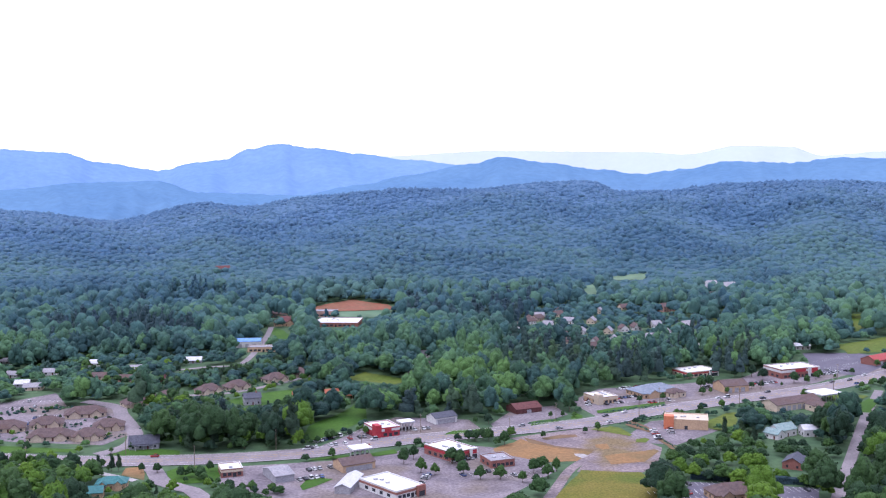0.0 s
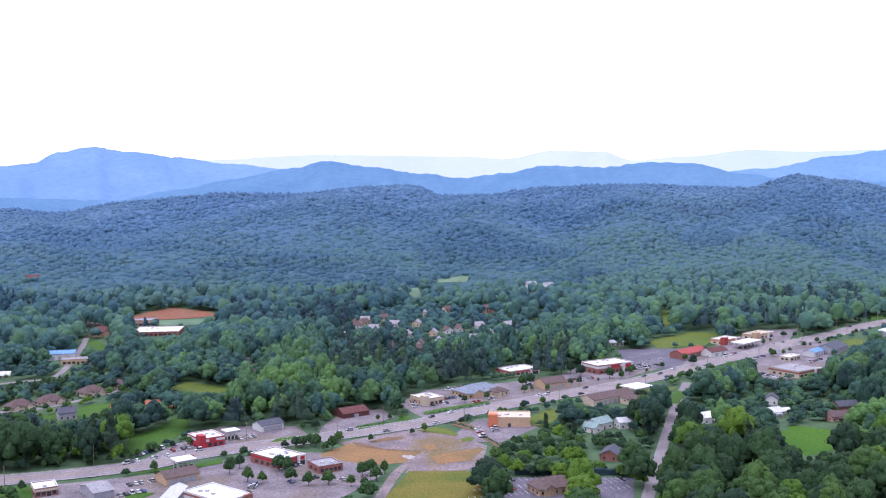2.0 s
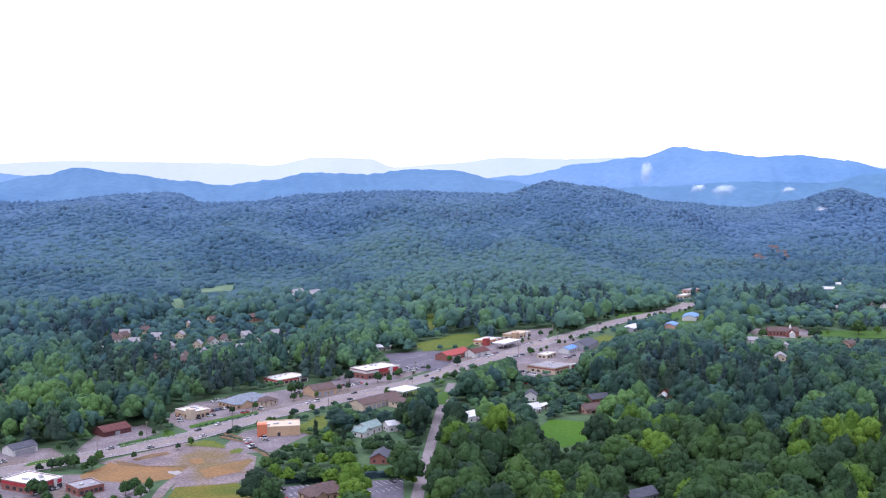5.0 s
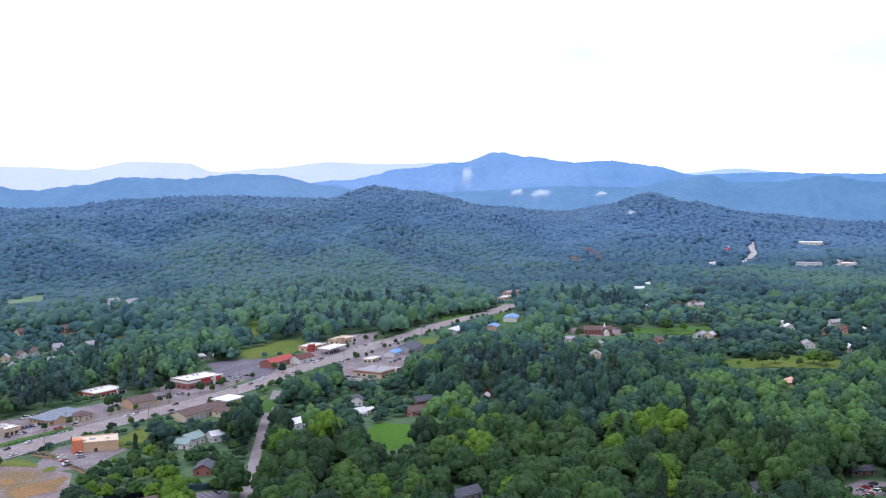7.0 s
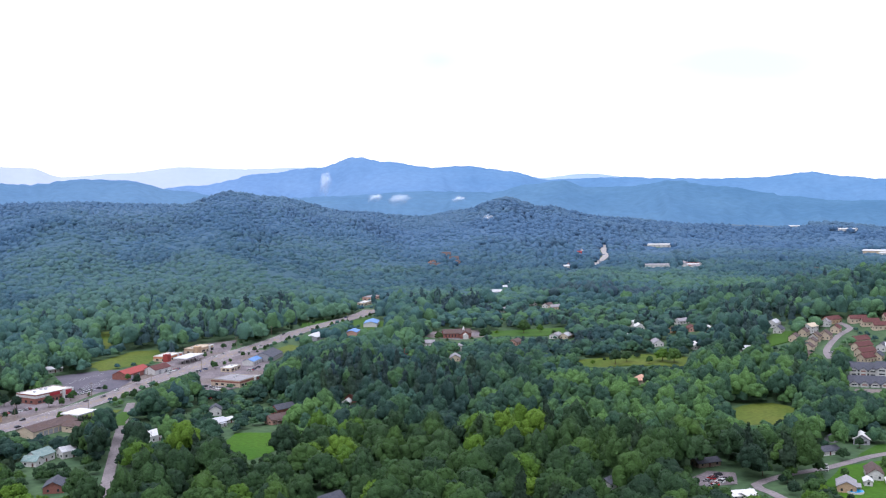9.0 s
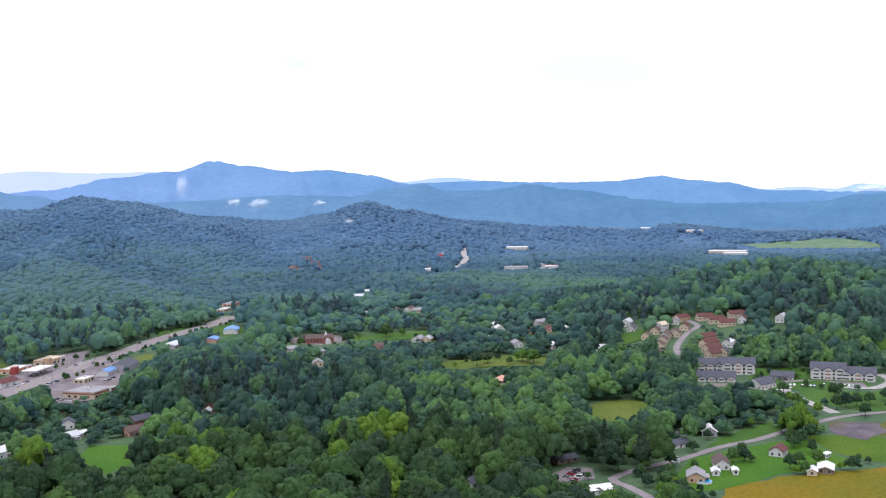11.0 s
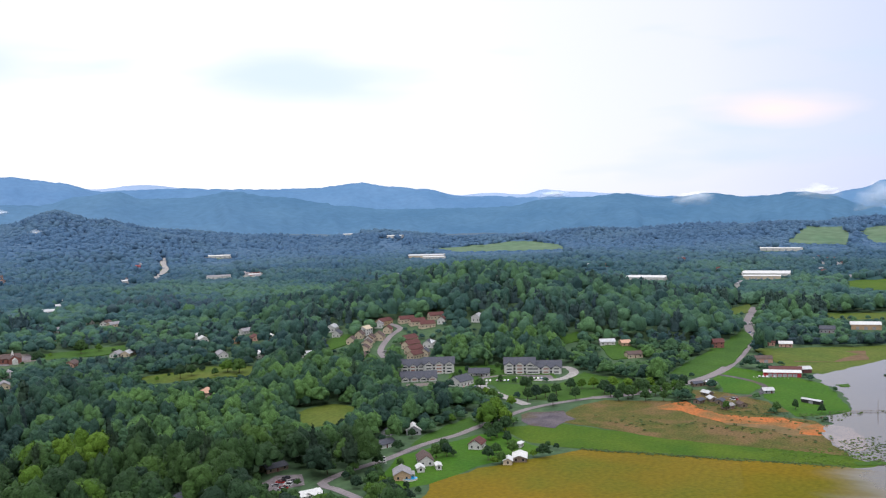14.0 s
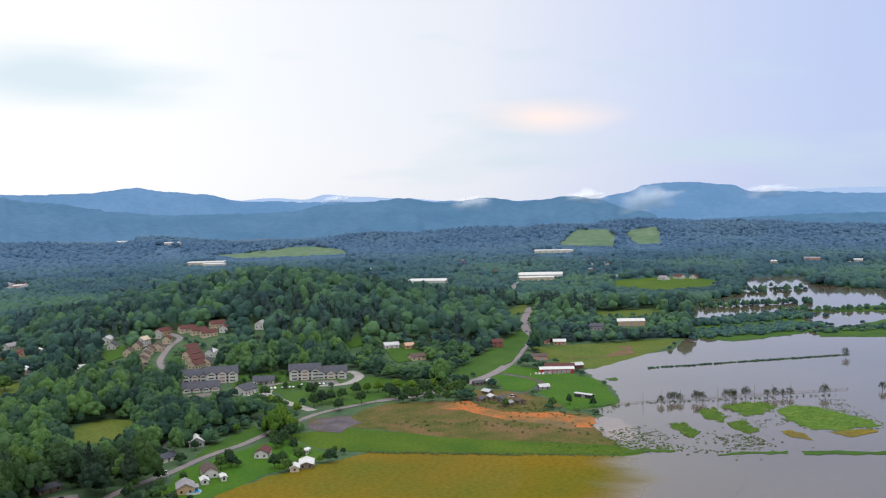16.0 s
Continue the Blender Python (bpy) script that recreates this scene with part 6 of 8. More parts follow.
for x_, y_ in ((935.4, 492.4), (929.7, 476.9), (923.3, 462.6), (953.3, 467.2)):
    house(x_, y_, TC - 30, 19, 10, 5, "maroon_roof", "cream_wall", "terrace with dark red roof on the knoll", 3.2, group="red-roofed terraces", category="terrace", name="terrace")
house(924.3, 512.6, TC, 22, 11, 5, "maroon_roof", "tan_wall", "low house with red-brown roof", 3.0)
house(863.1, 426.6, TC + 60, 18, 10, 5, "metal_roof", "white_wall", "pale metal-roofed house beside terraces", 2.6)
house(953.3, 419.7, 10, 18, 11, 6, "metal_roof", "white_wall", "white house on the wooded knoll", 3.0)
house(893.0, 556.2, 15, 18, 12, 5, "metal_roof", "white_wall", "white house with metal roof beside a lawn", 3.0)

# ---- country houses by the lane ----
house(568.2, 294.4, 30, 13, 11, 4, "white_roof", "grey_wall", "grey barn with bright white roof", 3.0, category="barn", name="barn")
house(560.6, 308.2, 10, 12, 7, 3, "slate_roof", "grey_wall", "small dark-roofed shed under trees", 1.6)
house(530.1, 295.4, -20, 17, 9, 3, "slate_roof", "white_wall", "long low house with dark roof", 2.2)
house(506.1, 295.8, 40, 10, 8, 4, "maroon_roof", "brick_wall", "small red brick house", 2.6)
house(505.2, 254.4, 34, 18, 9, 4, "brown_roof", "white_wall", "white gabled house with brown roof on a lawn", 3.0)
house(489.3, 249.3, 34, 8, 5, 3, "white_roof", "white_wall", "white garden shed beside a house", 1.2)
house(497.4, 242.2, 34, 8, 3, 3, "white_roof", "white_wall", "white caravan parked on a lawn", 0.6, category="caravan", name="caravan")
house(473.7, 252.3, 30, 16, 11, 4, "grey_roof", "tan_wall", "tan house with grey roof beside a pool", 2.6, porch=True)
house(548.3, 241.1, 10, 13, 9, 4, "maroon_roof", "white_wall", "white house with red-brown roof behind trees", 2.8)
house(531.2, 207.1, 20, 15, 10, 3, "white_roof", "weathered_wood", "open shed with white roof at the field's edge", 1.6, category="shed", name="shed")
house(521.2, 210.2, 20, 9, 6, 3, "white_roof", "cream_wall", "small white-roofed shed on grass", 1.4, category="shed", name="shed")
house(558.2, 217.9, 0, 7, 3, 3, "white_roof", "white_wall", "small white caravan on grass", 0.5, category="caravan", name="caravan")
house(424.7, 277.2, 10, 11, 7, 3, "white_roof", "white_wall", "white-roofed shed beside the lane", 1.4)


def pool(x, y, turn, r):
    ob = thing("swimming_pool", place(x, y, turn), "round bright blue above-ground swimming pool", "pool")
    bm = bmesh.new()
    bmesh.ops.create_cone(bm, cap_ends=False, segments=28, radius1=r, radius2=r, depth=1.2)
    bmesh.ops.translate(bm, verts=bm.verts, vec=(0, 0, 0.6))
    part("pool_wall", bm, "white_wall", ob)
    bm = bmesh.new()
    bmesh.ops.create_circle(bm, cap_ends=True, segments=28, radius=r - 0.05)
    bmesh.ops.translate(bm, verts=bm.verts, vec=(0, 0, 1.05))
    part("pool_surface", bm, "pool_water", ob)


pool(471.8, 246.7, 0, 4.2)

# ---- farm by the flood ----
warehouse(846.2, 106.5, -78, 34, 12, 4, "white_roof", "red_paint", "red and white farm shop building", 1.4, 6, "farm building", "farm_building")
warehouse(862.6, 106.3, -78, 30, 10, 4, "maroon_roof", "brick_wall", "red-roofed farm shed beside a shop", 1.6, 4, "farm building", "farm_building")
warehouse(908.1, 132.6, -70, 22, 12, 4, "brown_roof", "pink_wall", "brown-roofed farm store by the road", 2.0, 2, "farm building", "farm_building")
house(868.5, 92.5, -60, 12, 9, 4, "metal_roof", "maroon_roof", "small dark red farm shed", 2.0, category="shed", name="shed")
warehouse(1151.1, 64.0, -80, 36, 16, 6, "white_roof", "tan_wall", "tan barn with white roof behind a hedge", 2.4, 3, "barn", "barn")
house(1112.0, 97.9, -80, 18, 12, 5, "slate_roof", "grey_wall", "grey-roofed farmhouse behind a hedge", 3.0)
house(772.2, 106.8, -60, 9, 7, 3, "metal_roof", "grey_wall", "small pale shed beside a lawn", 1.8, category="shed", name="shed")
warehouse(743.7, 72.6, -118, 18, 4, 3, "metal_roof", "dark_metal", "long narrow shed on the bright lawn", 0.6, 1, "shed", "shed")
for x_, y_, r_ in ((729.4, 138.7, "metal_roof"), (707.4, 123.4, "grey_roof"), (719.7, 145.6, "slate_roof"), (748.8, 146.0, "metal_roof"), (722.5, 131.5, "slate_roof"), (788.7, 154.4, "metal_roof"), (785.5, 149.2, "metal_roof"), (716.9, 116.0, "brown_roof"), (783.2, 160.6, "slate_roof")):
    house(x_, y_, 60 * math.sin(x_), 9, 6, 3, r_, "weathered_wood", "weathered farm shed with patched metal roof", 1.4, category="shed", name="shed", group="farmyard sheds")
house(961.9, 179.6, -60, 12, 9, 7, "maroon_roof", "brick_wall", "red house beside the road", 3.0)
house(918.8, 272.7, -60, 17, 10, 4, "metal_roof", "white_wall", "white house with metal roof on a hillside lawn", 2.4)
house(923.3, 256.9, -50, 11, 9, 4, "peach_roof", "tan_wall", "small tan house on a hillside lawn", 2.4)
house(885.7, 238.5, -50, 17, 11, 4, "brown_roof", "cream_wall", "brown-roofed house beside trees", 2.6)
house(1001.3, 139.9, -80, 14, 8, 4, "maroon_roof", "pink_wall", "low pink cottage beside a field", 2.2)
house(999.4, 123.9, -80, 14, 8, 4, "white_roof", "pink_wall", "pale cottage beside a field", 2.2)


# ---- cars ----
def make_car(paint, label, van=False):
    ob = thing("car", pose(0, 0, -60), label, "car", "cars on the road and lots")
    L_, W_, h0, h1 = 2.3, 0.9, 0.95, 1.5 if not van else 2.0
    pts = []
    for s in (-1, 1):
        pts += [(-L_, s * W_, 0.3), (L_, s * W_, 0.3), (L_, s * W_, 0.75), (1.0, s * W_, h0), (-2.1, s * W_, h0), (-L_, s * W_, 0.8)]
    part("body", solid(pts, ((0, 1, 2, 3, 4, 5), (11, 10, 9, 8, 7, 6), (0, 6, 7, 1), (1, 7, 8, 2), (2, 8, 9, 3), (3, 9, 10, 4), (4, 10, 11, 5), (5, 11, 6, 0))), paint, ob)
    pts = []
    for s in (-1, 1):
        pts += [(1.0, s * 0.85, h0 + 0.01), (-1.9, s * 0.85, h0 + 0.01), (-1.5 if not van else -1.9, s * 0.7, h1), (0.3, s * 0.7, h1)]
    cabin = part("cabin_glass", solid(pts, ((0, 1, 2, 3), (7, 6, 5, 4), (0, 4, 5, 1), (1, 5, 6, 2), (2, 6, 7, 3), (3, 7, 4, 0))), "window_glass", ob)
    part("roof_panel", boxes((-1.4 if not van else -1.85, 0.25, -0.68, 0.68, h1, h1 + 0.05)), paint, cabin)
    for wx in (-1.45, 1.4):
        for wy in (-0.85, 0.85):
            bm = bmesh.new()
            bmesh.ops.create_cone(bm, cap_ends=True, segments=10, radius1=0.32, radius2=0.32, depth=0.22)
            part("wheel", bm, "rubber", ob).matrix_local = pose(wx, wy, 0.32, 90, 0, 0)
    return ob


CARS = [make_car("car_white", "small white car on grey asphalt"), make_car("car_dark", "black car on grey asphalt"), make_car("car_silver", "silver car on grey asphalt"), make_car("car_red", "dark red car on asphalt"), make_car("car_blue", "dark blue car on asphalt"), make_car("car_white", "white van on grey asphalt", True)]
rnd_c = random.Random(8)
used = set()


def car(x, y, turn, lift=0.36):
    i = rnd_c.choice((0, 0, 1, 1, 2, 2, 3, 4, 5))
    m = pose(x, y, ground(x, y) + lift, 0, 0, turn)
    if i not in used:
        used.add(i)
        CARS[i].matrix_world = m
    else:
        copy_thing(CARS[i], m)


hw = curve_points(HIGHWAY, 8.0)
for k in range(4, len(hw) - 3, 1):
    if rnd_c.random() < 0.30:
        d_ = hw[k + 1] - hw[k]
        side_ = rnd_c.choice((-7, -3.6, 3.6, 7))
        n_ = np.array([d_[1], -d_[0]]) / np.hypot(*d_)
        p_ = hw[k] + n_ * side_
        car(p_[0], p_[1], math.degrees(math.atan2(d_[1], d_[0])) + (180 if side_ < 0 else 0))


def parked(x, y, turn, n, gap=2.9, chance=0.66):
    """A row of parking places with their painted lines, most of them taken."""
    c, s = math.cos(radians(turn)), math.sin(radians(turn))
    verts, faces = [], []
    for i in range(n + 1):
        o = (i - n / 2 - 0.5) * gap
        for u, v in ((o - 0.1, -2.6), (o + 0.1, -2.6), (o + 0.1, 2.6), (o - 0.1, 2.6)):
            px, py = x + u * c - v * s, y + u * s + v * c
            verts.append((px, py, ground(px, py) + 0.2))
        faces.append(tuple(range(4 * i, 4 * i + 4)))
    tagged(flat_mesh("parking_lines", verts, faces, "marking"), "white painted parking lines on asphalt", "road marking", kind="structure")
    for i in range(n):
        if rnd_c.random() < chance:
            o = (i - n / 2) * gap
            car(x + o * math.cos(radians(turn)), y + o * math.sin(radians(turn)), turn + 90 + rnd_c.uniform(-3, 3), 0.16)


for x_, y_, t_, n_ in ((110.3, 472.5, 8, 12), (115.2, 484.2, 8, 12), (121.1, 495.6, 8, 14), (158.4, 471.8, 8, 10), (163.8, 483.1, 8, 10), (166.2, 487.0, 8, 10), (318.7, 837.9, ALONG_D, 16), (318.9, 811.7, ALONG_D, 16), (301.3, 792.4, ALONG_D, 14), (-279.1, 695.2, 6, 14), (-268.4, 677.5, 6, 14), (43.7, 516.7, ALONG_A, 9)):
    parked(x_, y_, t_, n_, chance=0.06)
for x_, y_, t_, n_ in ((-61.6, 594.1, ALONG_A + 20, 12), (-64.3, 573.2, ALONG_A, 10), (-48.2, 591.3, ALONG_A, 7), (-14.2, 609.6, ALONG_A, 5), (12.8, 543.4, ALONG_A, 7), (19.3, 518.1, ALONG_A, 8), (-10.6, 506.1, ALONG_A + 50, 7), (-66.0, 510.1, ALONG_A, 5), (-63.7, 527.2, ALONG_A, 5),
                       (95.2, 681.1, ALONG_B + 60, 7), (115.4, 678.0, ALONG_B, 9), (128.1, 696.5, ALONG_B, 9), (136.0, 728.3, ALONG_B, 10), (144.1, 680.9, ALONG_B, 8), (132.9, 603.6, ALONG_B + 60, 9), (122.4, 593.2, ALONG_B + 60, 8), (195.1, 731.6, ALONG_C, 8), (221.0, 737.0, ALONG_C, 7),
                       (286.3, 770.9, ALONG_C, 9), (303.2, 781.8, ALONG_C, 9), (236.4, 740.7, ALONG_C, 6), (385.5, 818.7, ALONG_D, 8), (404.2, 800.7, ALONG_D, 6), (455.2, 865.5, ALONG_D, 7), (441.3, 776.1, ALONG_D, 7), (373.4, 720.6, ALONG_D + 70, 9), (352.6, 685.4, ALONG_D + 70, 8),
                       (443.4, 308.9, 12, 6), (438.3, 301.7, 12, 6), (501.1, 279.8, 30, 3), (837.2, 112.4, -78, 9), (735.7, 127.6, -40, 6), (752.0, 313.5, TB, 8), (769.6, 291.4, TB, 8), (720.8, 323.8, TA, 5), (-245.7, 646.7, 5, 9), (-256.7, 629.3, 5, 8), (-233.9, 633.7, 8, 6), (114.0, 480.4, 15, 5), (836.0, 458.2, TA + 60, 6), (1063.3, 163.2, 60, 5), (1126.9, 175.1, 80, 4)):
    parked(x_, y_, t_, n_)


# ---- poles and signs ----
def pole(x, y, h, label, arm=True, turn=0):
    ob = thing("utility_pole", place(x, y, turn), label, "pole", "poles along the roads")
    bm = bmesh.new()
    bmesh.ops.create_cone(bm, cap_ends=True, segments=7, radius1=0.22, radius2=0.13, depth=h + 1)
    bmesh.ops.translate(bm, verts=bm.verts, vec=(0, 0, (h - 1) / 2))
    part("shaft", bm, "weathered_wood", ob)
    if arm:
        beam = part("crossarm", boxes((-1.3, 1.3, -0.08, 0.08, h - 1.2, h - 0.95)), "weathered_wood", ob)
        for q in (-1.1, 0, 1.1):
            part("insulator", boxes((q - 0.07, q + 0.07, -0.07, 0.07, h - 0.95, h - 0.65)), "grey_wall", beam)
    return ob


first_pole = None
for k in range(3, len(hw) - 2, 5):
    d_ = hw[k + 1] - hw[k]
    n_ = np.array([d_[1], -d_[0]]) / np.hypot(*d_)
    p_ = hw[k] + n_ * (13.5 if k % 2 else -13.5)
    if first_pole is None:
        first_pole = pole(p_[0], p_[1], 11.5, "weathered wooden utility pole beside the highway", turn=math.degrees(math.atan2(d_[1], d_[0])))
    else:
        copy_thing(first_pole, place(p_[0], p_[1], math.degrees(math.atan2(d_[1], d_[0])) + 90))
flood_pole = None
for i in range(9):
    x_, y_ = np.array((726.7, 29.3)) * (1 - i / 8) + np.array((770.0, -74.1)) * i / 8
    if flood_pole is None:
        flood_pole = tagged(pole(x_, y_, 8.5, "thin grey pole standing in flood water", arm=False), group="poles in the flood")
    else:
        copy_thing(flood_pole, place(x_, y_, 0))


def wire_fence(a, b, h, label):
    """A long fence of posts and two wires."""
    a, b = Vector(a), Vector(b)
    n = int((b - a).length / 9)
    ob = thing("fence", pose(a.x, a.y, ground(a.x, a.y)), label, "fence")
    d = b - a
    for i in range(n + 1):
        p = d * i / n
        part("post", boxes((p.x - 0.12, p.x + 0.12, p.y - 0.12, p.y + 0.12, -0.5, h)), "weathered_wood", ob)
    s = d.normalized()
    q = Vector((s.y, -s.x)) * 0.05
    for z in (h * 0.5, h * 0.92):
        pts = [(k.x + e * q.x, k.y + e * q.y, z + v) for k in (Vector((0, 0)), d) for e in (-1, 1) for v in (-0.06, 0.06)]
        part("rail", solid(pts, ((0, 1, 3, 2), (4, 6, 7, 5), (0, 4, 5, 1), (2, 3, 7, 6), (1, 5, 7, 3), (0, 2, 6, 4))), "weathered_wood", ob)


wire_fence((716.3, 58.6), (794.2, -115.9), 1.3, "low dark fence running through flood water")


# ---- where trees may grow ----
CELL = 3.0
GX, GY = np.arange(-950, 3100, CELL), np.arange(-700, 2700, CELL)
blocked = np.zeros((len(GY), len(GX)), bool)


def cells(x0, x1, y0, y1):
    a, b = max(0, int((x0 - GX[0]) / CELL)), min(len(GX), int((x1 - GX[0]) / CELL) + 2)
    c, d = max(0, int((y0 - GY[0]) / CELL)), min(len(GY), int((y1 - GY[0]) / CELL) + 2)
    return slice(c, max(c, d)), slice(a, max(a, b))


def block_polygon(poly):
    xs, ys = [p[0] for p in poly], [p[1] for p in poly]
    s = cells(min(xs), max(xs), min(ys), max(ys))
    gx, gy = np.meshgrid(GX[s[1]], GY[s[0]])
    blocked[s] |= inside(gx, gy, poly)


def block_disc(x, y, r):
    s = cells(x - r, x + r, y - r, y + r)
    gx, gy = np.meshgrid(GX[s[1]], GY[s[0]])
    blocked[s] |= (gx - x) ** 2 + (gy - y) ** 2 < r * r


for poly_ in REGIONS:
    block_polygon(list(poly_))
for line_, width_ in ROADS:
    for p_ in line_:
        block_disc(p_[0], p_[1], width_ / 2 + 3)
for d_ in CLEAR:
    block_disc(*d_)


def is_blocked(x, y):
    i = np.clip(((np.asarray(x) - GX[0]) / CELL).round().astype(int), 0, len(GX) - 1)
    j = np.clip(((np.asarray(y) - GY[0]) / CELL).round().astype(int), 0, len(GY) - 1)
    return blocked[j, i]


def sight_height(x, y, h):
    """Cuts trees that would hide lots, lawns and houses from the camera, 150 m up: the height left to a tree at each
    place.
    """
    out = h.copy()
    for k in (1.0, 0.8, 0.6, 0.4, 0.25):
        top = h * k
        s = 1 + top / (150 - top)
        shut = is_blocked(x * s, y * s)
        out = np.where(shut, np.minimum(out, h * k * 0.86), out)
    return out


rng = np.random.default_rng(5)

# stands that differ from the woods round them: fresh yellow-green, dark, pines
STANDS = (
    ("fresh", ((-65, 670), (-35, 739), (6, 772), (65, 684), (77, 623), (58, 601), (26, 641), (-31, 643))),
    ("fresh", ((-243, 420), (-214, 486), (-195, 528), (-168, 516), (-138, 468), (-130, 405))),
    ("pine", ((-119, 529), (-132, 600), (-90, 613), (-72, 527))),
    ("pine", ((-53, 652), (-36, 669), (-28, 589), (21, 567), (22, 641), (-10, 651))),
    ("pine", ((47, 912), (108, 877), (170, 765), (265, 869), (233, 763), (158, 710), (88, 745), (40, 770))),
    ("fresh", ((431, 1373), (842, 1682), (856, 1234), (700, 987), (459, 873), (387, 979))),
    ("dark", ((555, 332), (676, 394), (680, 359), (647, 282), (580, 253), (548, 272))),
    ("fresh", ((551, 244), (667, 286), (670, 262), (569, 222))),
    ("fresh", ((304, 497), (354, 577), (384, 565), (331, 486))),
    ("fresh", ((89, 443), (115, 529), (150, 542), (178, 458), (168, 432))),
    ("fresh", ((333, 387), (374, 431), (390, 420), (349, 376))),
    ("dark", ((283, 410), (392, 554), (473, 544), (389, 437), (336, 413))),
    ("dark", ((339, 335), (406, 393), (451, 377), (383, 316))),
)


def stand_kind(x, y, kind):
    out = np.zeros(len(x), bool)
    for k, poly in STANDS:
        if k == kind:
            out |= inside(x, y, list(poly))
    return out


def lowered(x, y, h):
    for top, poly in LOW:
        s = inside(x, y, list(poly))
        h = np.where(s, np.minimum(h, top * (0.7 + 0.5 * np.abs(np.sin(x * 1.7 + y)))), h)
    return h


def stand(r0, r1, a0, a1, gap):
    """Places on a jittered grid between two distances and two bearings, where nothing is in the way."""
    xs, ys = np.meshgrid(np.arange(-1400, 3400, gap), np.arange(-800, 3400, gap))
    loose = 0.42 if r0 < 1300 else 0.75
    xs = (xs + rng.uniform(-loose, loose, xs.shape) * gap).ravel()
    ys = (ys + rng.uniform(-loose, loose, ys.shape) * gap).ravel()
    r, a = np.hypot(xs, ys), np.degrees(np.arctan2(xs, ys))
    ok = (r >= r0) & (r < r1) & (a > a0) & (a < a1)
    xs, ys = xs[ok], ys[ok]
    ok = ~is_blocked(xs, ys)
    return xs[ok], ys[ok]


# ---- tree crowns ----
def lumps(seed, count, kind="broad", sub=0, flat=0.75, under=-0.75):
    """Points and triangles of a crown of unit height and width, of several uneven leafy lumps."""
    rnd = random.Random(seed)
    V, T = [], []
    for i in range(count):
        bm = bmesh.new()
        bmesh.ops.create_icosphere(bm, subdivisions=1 + sub, radius=1.0)
        if kind == "broad":
            if i == 0:
                c, r = Vector((0, 0, 0.6)), 0.34
            else:
                t = 2 * math.pi * i / (count - 1) * (1 if count < 8 else 2.39) + rnd.uniform(-0.4, 0.4)
                lev = rnd.random()
                c = Vector((math.cos(t), math.sin(t), 0)) * (0.34 - 0.2 * lev) * rnd.uniform(0.8, 1.15) + Vector((0, 0, 0.36 + 0.42 * lev))
                r = rnd.uniform(0.18, 0.29) if count < 14 else rnd.uniform(0.12, 0.23)
        else:
            lev = (i + 0.5) / count
            c = Vector((rnd.uniform(-0.13, 0.13), rnd.uniform(-0.13, 0.13), 0.30 + 0.62 * lev))
            r = 0.38 * (1 - lev * 0.62) * rnd.uniform(0.8, 1.15)
        ph = rnd.random() * 50
        for v in bm.verts:
            k = 1 + 0.42 * noise.noise(v.co * 2.2 + Vector((ph, i, 0))) + 0.2 * noise.noise(v.co * 5 + Vector((ph, i, 9)))
            v.co = Vector((v.co.x, v.co.y, v.co.z * (flat if kind == "broad" else 0.55))) * r * k + c
        base = len(V)
        bm.verts.index_update()
        for v in bm.verts:
            V.append(tuple(v.co))
        for f in bm.faces:
            if f.normal.z > under:
                T.append(tuple(base + v.index for v in f.verts))
        bm.free()
    return np.array(V, np.float32), np.array(T, np.int32)


def forest(name, mat, label, crowns, xs, ys, hs, ws, lift=0.0, smooth_=True, tone=None):
    """One mesh of many crowns, each with a tone of its own."""
    tone = rng.random(len(xs)) if tone is None else tone
    zs = np.array([ground(float(x), float(y)) for x, y in zip(xs, ys)], np.float32)
    pick = rng.integers(0, len(crowns), len(xs))
    turn = rng.uniform(0, 2 * math.pi, len(xs))
    VV, TT, KK, base = [], [], [], 0
    for k, (v, t) in enumerate(crowns):
        s = np.where(pick == k)[0]
        if not len(s):
            continue
        c, n = np.cos(turn[s]), np.sin(turn[s])
        x = v[None, :, 0] * c[:, None] - v[None, :, 1] * n[:, None]
        y = v[None, :, 0] * n[:, None] + v[None, :, 1] * c[:, None]
        P = np.stack([x * ws[s, None] + xs[s, None], y * ws[s, None] + ys[s, None], v[None, :, 2] * hs[s, None] + zs[s, None] + lift], -1)
        VV.append(P.reshape(-1, 3))
        KK.append(np.repeat(tone[s], len(v)))
        TT.append((t[None] + (base + np.arange(len(s)) * len(v))[:, None, None]).reshape(-1, 3))
        base += len(s) * len(v)
    V, T = np.concatenate(VV).astype(np.float32), np.concatenate(TT).astype(np.int32)
    me = bpy.data.meshes.new(name)
    me.vertices.add(len(V))
    me.vertices.foreach_set("co", V.ravel())
    me.loops.add(T.size)
    me.loops.foreach_set("vertex_index", T.ravel())
    me.polygons.add(len(T))
    me.polygons.foreach_set("loop_start", np.arange(0, T.size, 3, dtype=np.int32))
    me.update(calc_edges=True)
    me.attributes.new("tone", "FLOAT", "POINT").data.foreach_set("value", np.concatenate(KK).astype(np.float32))
    if smooth_:
        me.shade_smooth()
    me.materials.append(M[mat])
    return tagged(new(name, me), label, "woods", kind="stuff")


